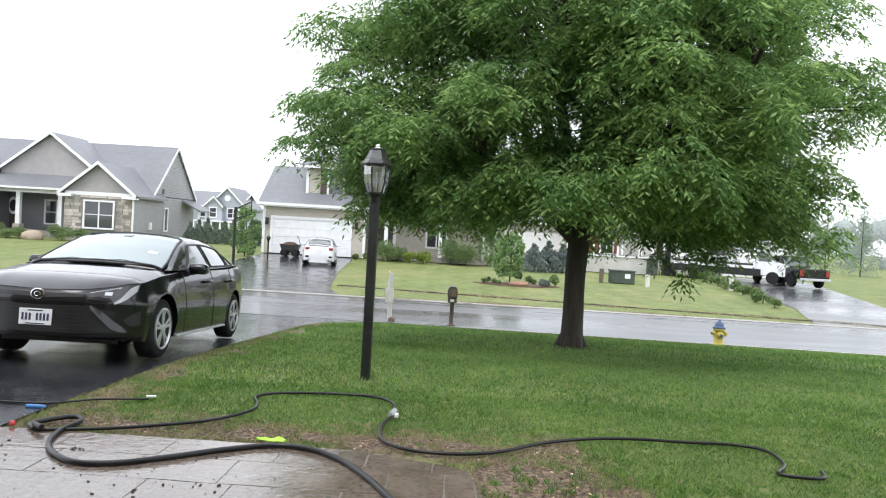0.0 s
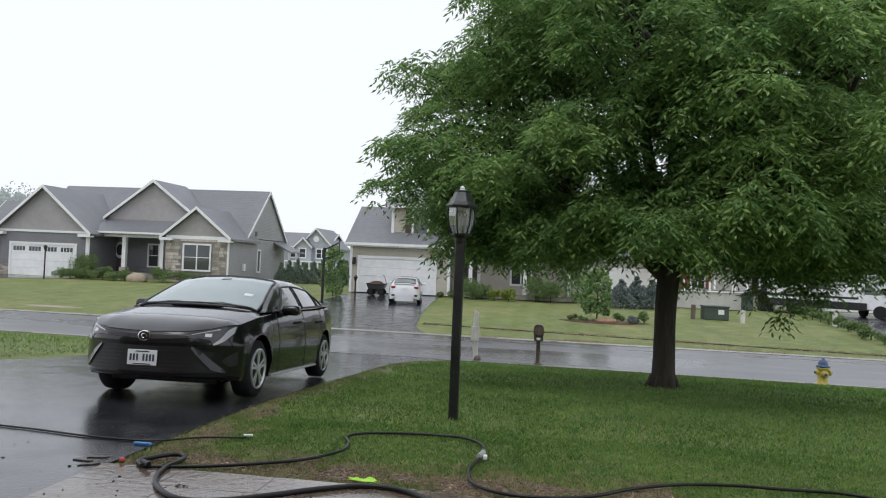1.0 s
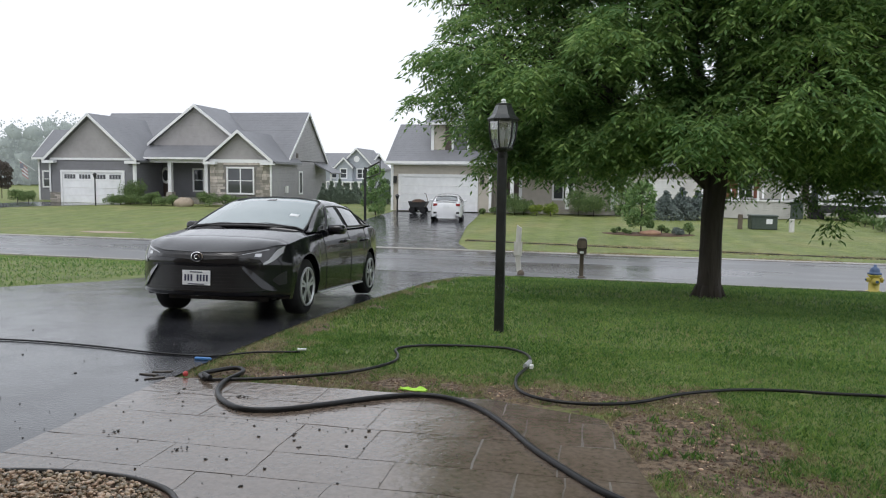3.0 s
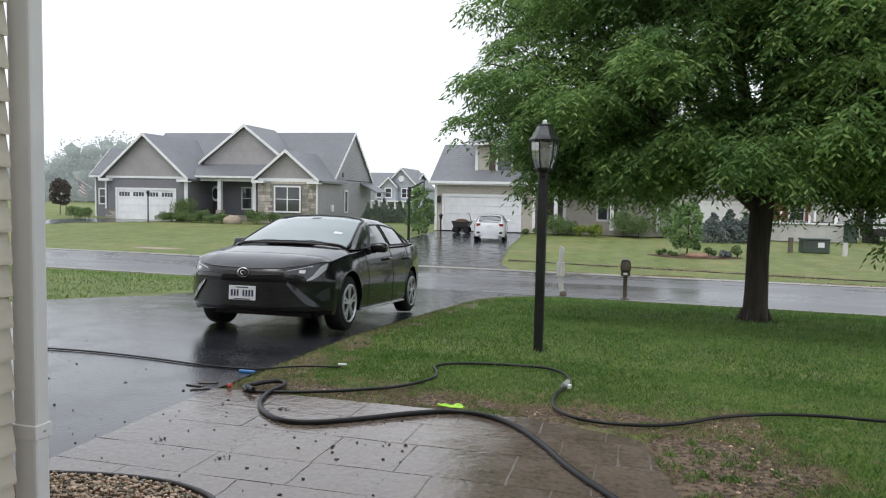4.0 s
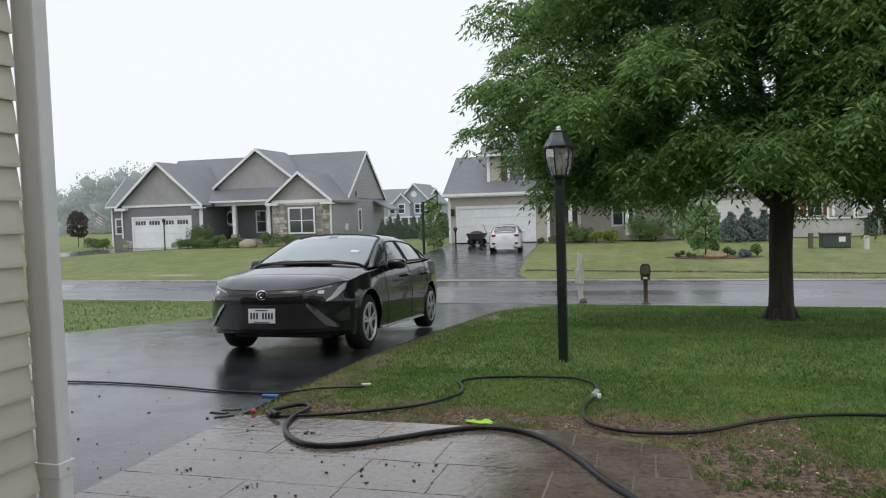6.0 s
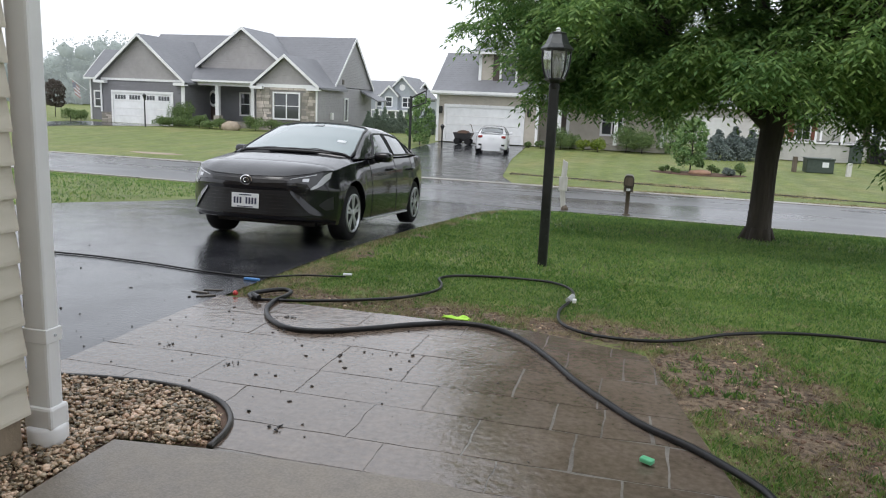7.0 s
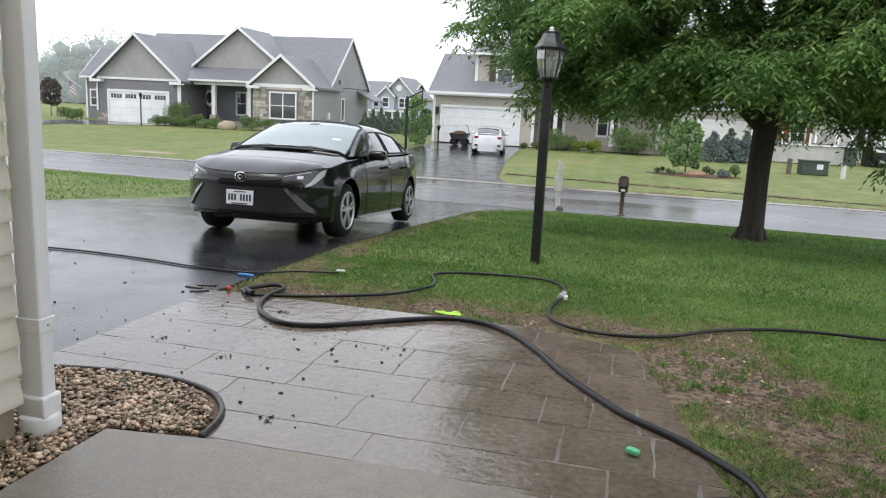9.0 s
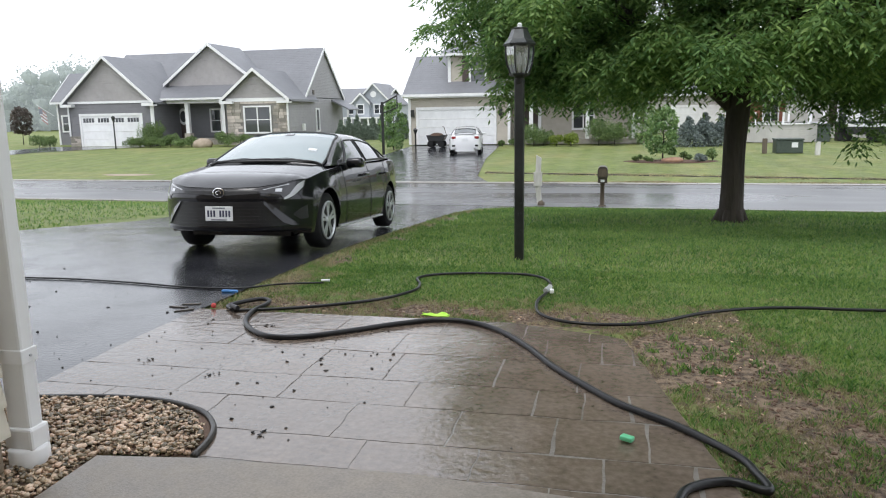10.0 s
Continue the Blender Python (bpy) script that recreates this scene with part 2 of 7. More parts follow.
def foliage(name, dark, light, through_light=0.25, hue=0.02, amount=0.3, rough=0.45):
    """Leaf material, each leaf its own shade, with some light coming through."""
    m = island_vary(material(name, (dark, light), rough, 0.9, big=0.4), amount, hue)
    n, l = m.node_tree.nodes, m.node_tree.links
    p = n["Principled BSDF"]
    tr, mixs = n.new("ShaderNodeBsdfTranslucent"), n.new("ShaderNodeMixShader")
    mixs.inputs[0].default_value = through_light
    l.new(p.inputs["Base Color"].links[0].from_socket, tr.inputs["Color"])
    l.new(p.outputs[0], mixs.inputs[1]), l.new(tr.outputs[0], mixs.inputs[2])
    l.new(mixs.outputs[0], n["Material Output"].inputs[0])
    return m


M["leaf"] = foliage("ash_leaf", (0.112, 0.215, 0.062), (0.24, 0.375, 0.115), 0.45, 0.025, 0.35, 0.62)
M["grass"] = foliage("grass_blade", (0.098, 0.205, 0.040), (0.200, 0.335, 0.086), 0.35, 0.035, 0.45)
M["dry_grass"] = foliage("straw_blade", (0.26, 0.24, 0.12), (0.42, 0.37, 0.22), 0.3, 0.02)
M["shrub"] = foliage("shrub_leaf", (0.11, 0.175, 0.06), (0.22, 0.31, 0.115), 0.35)
M["lime_shrub"] = foliage("lime_shrub_leaf", (0.17, 0.24, 0.035), (0.28, 0.36, 0.06))
# blue-green needles, lifted a little in colour to suggest haze
M["conifer"] = foliage("blue_green_needles", (0.13, 0.165, 0.155), (0.22, 0.26, 0.245))
M["plum"] = foliage("plum_leaf", (0.085, 0.07, 0.06), (0.15, 0.125, 0.105))
M["sapling_leaf"] = foliage("sapling_leaf", (0.13, 0.23, 0.075), (0.23, 0.35, 0.13))
# evergreens far off: leaves paler than their own green, standing in for haze
M["hazed_evergreen"] = foliage("hazed_evergreen_leaf", (0.20, 0.26, 0.205), (0.30, 0.36, 0.29), 0.4, 0.01, 0.2, 0.8)
# distant woods: haze is put into pale leaf colours and a faint glow
M["wood_backdrop"] = foliage("haze_glow_wood", (0.22, 0.26, 0.235), (0.30, 0.34, 0.31), 0.3, 0.01, 0.12, 0.9)
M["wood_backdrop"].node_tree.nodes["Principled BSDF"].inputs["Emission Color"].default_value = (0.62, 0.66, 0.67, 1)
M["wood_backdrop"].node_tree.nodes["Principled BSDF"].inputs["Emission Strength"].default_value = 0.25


def lawn_material():
    """Turf with drier patches; the vertex value 'soil' (0 to 1) bares the earth."""
    m = material("lawn_turf", ((0.094, 0.140, 0.027), (0.208, 0.243, 0.060)), 0.75, 26, 0.9, 110, big=0.45, bump_dist=0.03)
    n, l = m.node_tree.nodes, m.node_tree.links
    p = n["Principled BSDF"]
    turf = p.inputs["Base Color"].links[0].from_socket
    tc = n.new("ShaderNodeTexCoord")
    patch, rp, dry = n.new("ShaderNodeTexNoise"), n.new("ShaderNodeValToRGB"), n.new("ShaderNodeMix")
    patch.inputs["Scale"].default_value, patch.inputs["Detail"].default_value = 0.35, 5
    rp.color_ramp.elements[0].position, rp.color_ramp.elements[1].position = 0.48, 0.72
    rp.color_ramp.elements[0].color, rp.color_ramp.elements[1].color = (0, 0, 0, 1), (0.65, 0.65, 0.65, 1)
    dry.data_type = "RGBA"
    dry.inputs[7].default_value = (0.29, 0.262, 0.105, 1)
    l.new(tc.outputs["Object"], patch.inputs["Vector"]), l.new(patch.outputs[0], rp.inputs[0]), l.new(rp.outputs[0], dry.inputs[0]), l.new(turf, dry.inputs[6])
    wv, stripe = n.new("ShaderNodeTexWave"), n.new("ShaderNodeMix")  # faint mowing stripes
    wv.inputs["Scale"].default_value, wv.inputs["Distortion"].default_value, wv.inputs["Detail"].default_value = 0.26, 1.2, 2
    wf = n.new("ShaderNodeMath")
    wf.operation = "MULTIPLY"
    wf.inputs[1].default_value = 0.42
    stripe.data_type = "RGBA"
    stripe.inputs[7].default_value = (0.20, 0.235, 0.09, 1)
    l.new(tc.outputs["Object"], wv.inputs["Vector"]), l.new(wv.outputs["Fac"], wf.inputs[0]), l.new(wf.outputs[0], stripe.inputs[0]), l.new(dry.outputs[2], stripe.inputs[6])
    mot, mmr, mhs = n.new("ShaderNodeTexNoise"), n.new("ShaderNodeMapRange"), n.new("ShaderNodeHueSaturation")  # tufts and thin spots
    mot.inputs["Scale"].default_value, mot.inputs["Detail"].default_value, mot.inputs["Roughness"].default_value = 1.5, 9, 0.7
    mmr.inputs[1].default_value, mmr.inputs[2].default_value, mmr.inputs[3].default_value, mmr.inputs[4].default_value = 0.3, 0.7, 0.72, 1.28
    l.new(tc.outputs["Object"], mot.inputs["Vector"]), l.new(mot.outputs[0], mmr.inputs[0]), l.new(mmr.outputs[0], mhs.inputs["Value"]), l.new(stripe.outputs[2], mhs.inputs["Color"])
    at, en, add, cl = n.new("ShaderNodeAttribute"), n.new("ShaderNodeTexNoise"), n.new("ShaderNodeMath"), n.new("ShaderNodeMapRange")
    at.attribute_name = "soil"
    en.inputs["Scale"].default_value, en.inputs["Detail"].default_value = 16, 9
    add.operation = "ADD"
    cl.inputs[1].default_value, cl.inputs[2].default_value = 0.90, 1.04
    l.new(tc.outputs["Object"], en.inputs["Vector"]), l.new(at.outputs["Fac"], add.inputs[0]), l.new(en.outputs[0], add.inputs[1]), l.new(add.outputs[0], cl.inputs[0])
    sn, sr, bare = n.new("ShaderNodeTexNoise"), n.new("ShaderNodeValToRGB"), n.new("ShaderNodeMix")
    sn.inputs["Scale"].default_value, sn.inputs["Detail"].default_value = 24, 10
    sr.color_ramp.elements[0].position, sr.color_ramp.elements[1].position = 0.40, 0.61
    sr.color_ramp.elements[0].color, sr.color_ramp.elements[1].color = (0.085, 0.058, 0.037, 1), (0.265, 0.195, 0.128, 1)
    bare.data_type = "RGBA"
    l.new(tc.outputs["Object"], sn.inputs["Vector"]), l.new(sn.outputs[0], sr.inputs[0])
    l.new(cl.outputs[0], bare.inputs[0]), l.new(mhs.outputs[0], bare.inputs[6]), l.new(sr.outputs[0], bare.inputs[7])
    l.new(bare.outputs[2], p.inputs["Base Color"])
    return m


M["lawn"] = lawn_material()
pane_mat = bpy.data.materials.new("lantern_glass")
pane_mat.use_nodes = True
pn = pane_mat.node_tree.nodes
clear, shine, blend = pn.new("ShaderNodeBsdfTransparent"), pn.new("ShaderNodeBsdfGlossy"), pn.new("ShaderNodeMixShader")
clear.inputs[0].default_value = (0.82, 0.85, 0.85, 1)
shine.inputs["Roughness"].default_value = 0.22
blend.inputs[0].default_value = 0.42
pane_mat.node_tree.links.new(clear.outputs[0], blend.inputs[1])
pane_mat.node_tree.links.new(shine.outputs[0], blend.inputs[2])
pane_mat.node_tree.links.new(blend.outputs[0], pn["Material Output"].inputs[0])
M["lantern_glass"] = pane_mat


# ---- building helpers ----
def mesh_of(bm, name, mat, smooth=False):
    me = bpy.data.meshes.new(name)
    bm.normal_update()
    bm.to_mesh(me)
    bm.free()
    if mat:
        me.materials.append(M[mat])
    if smooth:
        me.polygons.foreach_set("use_smooth", [True] * len(me.polygons))
    return me


def thing(name, x, y, z, label, category, group="", kind="", turn=0.0):
    ob = tagged(new(name), label, category, group, kind)
    ob.matrix_basis = pose(x, y, z, 0, 0, turn)
    ob.empty_display_size = 0.2
    return ob


def part(name, bm, mat, parent, label="", smooth=False, kind=""):
    ob = new(name, mesh_of(bm, name, mat, smooth))
    ob.parent = parent
    return tagged(ob, label, kind=kind)


def solo(name, bm, mat, label, category, group="", kind="", at=(0, 0, 0), smooth=False):
    ob = tagged(new(name, mesh_of(bm, name, mat, smooth)), label, category, group, kind)
    ob.location = at
    return ob


def quick(verts, faces, name, mat, smooth=False):
    me = bpy.data.meshes.new(name)
    verts, faces = np.asarray(verts, np.float32), np.asarray(faces, np.int32)
    me.vertices.add(len(verts)), me.loops.add(faces.size), me.polygons.add(len(faces))
    me.vertices.foreach_set("co", verts.ravel())
    me.loops.foreach_set("vertex_index", faces.ravel())
    me.polygons.foreach_set("loop_start", np.arange(0, faces.size, faces.shape[1], dtype=np.int32))
    me.update(calc_edges=True)
    me.materials.append(M[mat])
    if smooth:
        me.polygons.foreach_set("use_smooth", [True] * len(me.polygons))
    return me


def box(bm, x0, x1, y0, y1, z0, z1, bevel=0.0):
    vs = [bm.verts.new((x, y, z)) for z in (z0, z1) for x, y in ((x0, y0), (x1, y0), (x1, y1), (x0, y1))]
    fs = [bm.faces.new([vs[i] for i in f]) for f in ((3, 2, 1, 0), (4, 5, 6, 7), (0, 1, 5, 4), (1, 2, 6, 5), (2, 3, 7, 6), (3, 0, 4, 7))]
    if bevel:
        bmesh.ops.bevel(bm, geom=list({e for f in fs for e in f.edges}), offset=bevel, segments=2, affect="EDGES", profile=0.5)
    return bm


def boxes(*dims, bevel=0.0):
    bm = bmesh.new()
    for d in dims:
        box(bm, *d, bevel=bevel)
    return bm


def prism(bm, pts, axis, a, b):
    """A polygon drawn out along an axis; pts are the other two coordinates, in x, y, z order."""
    def v(p, c):
        return {"x": (c, p[0], p[1]), "y": (p[0], c, p[1]), "z": (p[0], p[1], c)}[axis]
    lo, hi = [bm.verts.new(v(p, a)) for p in pts], [bm.verts.new(v(p, b)) for p in pts]
    n = len(pts)
    bm.faces.new(lo), bm.faces.new(hi[::-1])
    for i in range(n):
        bm.faces.new((lo[i], hi[i], hi[(i + 1) % n], lo[(i + 1) % n]))
    bmesh.ops.recalc_face_normals(bm, faces=bm.faces)
    return bm


def lathe(bm, profile, segs=20, axis="z", at=(0, 0, 0), cap=True):
    """Radius and height pairs turned round an axis."""
    rings = []
    for r, h in profile:
        ring = []
        for i in range(segs):
            a = 2 * math.pi * i / segs
            p = {"z": (r * math.cos(a), r * math.sin(a), h), "y": (r * math.cos(a), h, r * math.sin(a)), "x": (h, r * math.cos(a), r * math.sin(a))}[axis]
            ring.append(bm.verts.new((p[0] + at[0], p[1] + at[1], p[2] + at[2])))
        rings.append(ring)
    for a, b in zip(rings, rings[1:]):
        for i in range(segs):
            bm.faces.new((a[i], a[(i + 1) % segs], b[(i + 1) % segs], b[i]))
    if cap:
        bm.faces.new(rings[0][::-1]), bm.faces.new(rings[-1])
    bmesh.ops.recalc_face_normals(bm, faces=bm.faces)
    return bm


def tube(bm, pts, radii, segs=8):
    """A tapering tube along a line of points."""
    pts = [Vector(p) for p in pts]
    if isinstance(radii, (int, float)):
        radii = [radii] * len(pts)
    rings, side = [], None
    for i, p in enumerate(pts):
        d = (pts[min(i + 1, len(pts) - 1)] - pts[max(i - 1, 0)]).normalized()
        side = d.orthogonal().normalized() if side is None else (side - d * side.dot(d)).normalized()
        up = d.cross(side)
        rings.append([bm.verts.new(p + (side * math.cos(2 * math.pi * k / segs) + up * math.sin(2 * math.pi * k / segs)) * radii[i]) for k in range(segs)])
    for a, b in zip(rings, rings[1:]):
        for k in range(segs):
            bm.faces.new((a[k], a[(k + 1) % segs], b[(k + 1) % segs], b[k]))
    bm.faces.new(rings[0][::-1]), bm.faces.new(rings[-1])
    return bm


def smooth_line(pts, per=6):
    """Catmull-Rom through the points."""
    p = [Vector(q) for q in pts]
    p = [p[0] * 2 - p[1], *p, p[-1] * 2 - p[-2]]
    out = []
    for i in range(1, len(p) - 2):
        for k in range(per):
            t = k / per
            out.append(0.5 * (2 * p[i] + (p[i + 1] - p[i - 1]) * t + (2 * p[i - 1] - 5 * p[i] + 4 * p[i + 1] - p[i + 2]) * t * t
                              + (3 * p[i] - p[i - 1] - 3 * p[i + 1] + p[i + 2]) * t ** 3))
    return out + [p[-2]]


# ---- ground ----
SKEW = 0.035  # the street runs a little askew: s is the way from the house towards it
S_KEYS = [-30, 0, 4.6, 6, 8.2, 10.8, 14, 17, 19.6, 26.6, 30, 36, 48, 70, 140, 420]
Z_KEYS = [0, 0, -0.03, -0.06, -0.15, -0.335, -0.56, -0.87, -1.17, -1.2, -1.12, -0.9, -0.62, -0.6, -0.5, 0.5]
S_LINES = np.concatenate([np.arange(-30, 60.01, 0.5), np.arange(65, 420.1, 5)])
Z_LINES = np.interp(S_LINES, S_KEYS, Z_KEYS)
Z_LINES[2:-2] = (Z_LINES[:-4] + Z_LINES[1:-3] + Z_LINES[2:-2] + Z_LINES[3:-1] + Z_LINES[4:]) / 5


def ground_z(x, y):
    return np.interp(y + SKEW * x, S_LINES, Z_LINES)


def patch(xs, ss, lift, name, mat, edge=None):
    """A sheet over the ground; xs at each s may be given by edge(s) -> (x0, x1)."""
    verts, faces = [], []
    for s in ss:
        row = xs if edge is None else np.linspace(*edge(s), len(xs))
        z = float(np.interp(s, S_LINES, Z_LINES)) + lift
        verts += [(x, s - SKEW * x, z) for x in row]
    nx = len(xs)
    for j in range(len(ss) - 1):
        for i in range(nx - 1):
            a = j * nx + i
            faces.append((a, a + 1, a + nx + 1, a + nx))
    return quick(verts, faces, name, mat, True)


def soil_at(x, y):
    """How bare the lawn is: a worn patch by the path's end and a strip along its far edge and the drive."""
    n = noise.fractal(Vector((x * 1.7, y * 1.7, 3.0)), 1.0, 2.0, 4)
    fine = noise.fractal(Vector((x * 5.5, y * 5.5, 8.0)), 1.0, 2.0, 3)
    worn = 1.0 - math.hypot((x - 0.62) / 0.62, (y - 4.35) / 1.0)
    low = 1.0 - math.hypot((x - 1.15) / 1.05, (y - 3.15) / 1.15)
    strip = 1.0 - abs(y - 5.15) / 0.50 if -2.7 < x < 0.9 else -1
    drive = 0.75 - abs(x + 2.75) / 0.4 if 4.8 < y < 16 else -1
    return max(0.0, min(1.0, max(worn * 1.15, low * 0.85, strip * 0.62, drive * 0.65) + 0.5 * n + (0.12 + 0.30 * fine if max(worn, strip, low) > 0 else 0)))


gx = np.concatenate([np.arange(-420, -60, 30), np.arange(-60, -3.2, 2), np.arange(-3.2, 4.0, 0.11), np.arange(4, 40, 2), np.arange(40, 421, 38)])
gs = np.unique(np.round(np.concatenate([S_LINES, np.arange(1.5, 8.0, 0.1)]), 3))
ground = tagged(new("ground", patch(gx, gs, 0.0, "ground", "lawn")), "rain-soaked green lawn with worn bare soil patches", "ground", kind="structure")
soil_attr = ground.data.attributes.new("soil", "FLOAT", "POINT")
soil_attr.data.foreach_set("value", [soil_at(v.co.x, v.co.y) if -3.3 < v.co.x < 4 and 1.4 < v.co.y < 17 else 0.0 for v in ground.data.vertices])


def road_near(x):
    return 19.62 - 0.012 * x


seg = np.linspace(0, 1, 8)
rx = np.arange(-200, 201, 4.0)
verts, faces = [], []
for x in rx:
    s0, s1 = road_near(x), 26.55 + 0.012 * x
    for k in seg:
        s = s0 + (s1 - s0) * k
        verts.append((x, s - SKEW * x, float(np.interp(s, S_LINES, Z_LINES)) + 0.015 + 0.05 * math.sin(math.pi * k)))
for i in range(len(rx) - 1):
    for k in range(7):
        a = i * 8 + k
        faces.append((a, a + 8, a + 9, a + 1))
tagged(new("road", quick(verts, faces, "road", "road", True)), "wet grey asphalt street shining with rain", "road", kind="structure")


def drive_edge(s):
    """The home drive: straight, flaring at the street."""
    f = max(0.0, (s - 15.2) / 4.4)
    left = np.interp(s, [-5, 2, 8.5, 10.5, 14, 20], [-8.6, -8.6, -8.3, -7.7, -7.6, -8.4])
    return left - 1.2 * f ** 2, -2.95 + 1.0 * f ** 2


tagged(new("driveway", patch(np.arange(13), np.arange(2.0, 19.9, 0.5), 0.02, "driveway", "asphalt", drive_edge)), "black asphalt driveway shiny with rain", "driveway", kind="structure")
tagged(new("driveway_far", patch(np.arange(6), np.arange(26.3, 46.01, 0.5), 0.02, "driveway_far", "asphalt",
                                  lambda s: (np.interp(s, [26, 29, 36, 46], [-12.6, -11.6, -11.9, -12.2]), np.interp(s, [26, 29, 36, 46], [-4.0, -5.1, -5.9, -6.6])))),
       "wet dark asphalt driveway of the tan house", "driveway", kind="structure")
tagged(new("driveway_grey_house", patch(np.arange(6), np.arange(26.3, 46.6, 0.5), 0.02, "driveway_grey_house", "asphalt",
                                         lambda s: (np.interp(s, [26, 36, 46], [-47, -44, -40]), np.interp(s, [26, 36, 41, 46], [-40, -38, -37, -32.3])))),
       "wet driveway of the grey house", "driveway", kind="structure")
tagged(new("driveway_right", patch(np.arange(6), np.arange(26.3, 50.01, 0.5), 0.02, "driveway_right", "road",
                                    lambda s: (np.interp(s, [26, 32, 50], [12.4, 14.2, 15.2]), np.interp(s, [26, 32, 50], [19.0, 18.6, 22.5])))),
       "pale wet driveway beside the lawn", "driveway", kind="structure")
# concrete gutters along both sides of the street
for name, f0, f1 in (("kerb_far", lambda x: 26.5 + 0.012 * x, 0.42), ("kerb_near", lambda x: 19.35 - 0.012 * x, 0.32)):
    bm = bmesh.new()
    for i in range(0, 60):
        x0, x1 = -90 + i * 3.0, -90 + i * 3.0 + 2.985
        if name == "kerb_near" and -10.5 < x0 < -0.9:
            continue
        q = []
        for x, ds in ((x0, 0), (x1, 0), (x1, f1), (x0, f1)):
            s = f0(x) + ds
            q.append((x, s - SKEW * x, float(np.interp(s, S_LINES, Z_LINES))))
        up = 0.035
        lo = [bm.verts.new((p[0], p[1], p[2] - 0.1)) for p in q]
        hi = [bm.verts.new((p[0], p[1], p[2] + up)) for p in q]
        bm.faces.new(hi)
        for k in range(4):
            bm.faces.new((lo[k], lo[(k + 1) % 4], hi[(k + 1) % 4], hi[k]))
    solo(name, bm, "concrete", "low concrete gutter kerb along the wet street", "kerb", kind="structure")


# ---- the black saloon and its white cousin ----
def body_station(x, w, top, sill):
    """Half a cross-section of the lower body, from the middle of the top round to the middle of the floor."""
    z = [top + 0.012, top + 0.006, top - 0.016, top - 0.06, top - 0.17, 0.60, 0.44, 0.30, sill]
    y = [0.0, 0.45 * w, 0.80 * w, 0.925 * w, 0.965 * w, 1.0 * w, 0.99 * w, 0.978 * w, 0.955 * w]
    z[4] = max(z[4], 0.62)
    z[4] = min(z[4], z[3] - 0.01)
    z[5] = min(z[5], z[4] - 0.02)
    z[6], z[7] = min(z[6], z[5] - 0.02), min(z[7], z[5] - 0.06)
    arch = 0.0
    for ax in (0.0, -2.70):
        d = abs(x - ax)
        if d < 0.375:
            arch = max(arch, 0.315 + math.sqrt(0.375 ** 2 - d * d))
    if arch > sill:
        for i in range(9):
            z[i] = max(z[i], arch + 0.006 * (8 - i)) if i > 3 else z[i]
        for i in range(5, 9):
            y[i] = w * 1.004
    low = max(arch, sill)
    return [*zip(y, z), (0.68 * w, low), (0.68 * w, 0.17), (0.0, 0.17)]


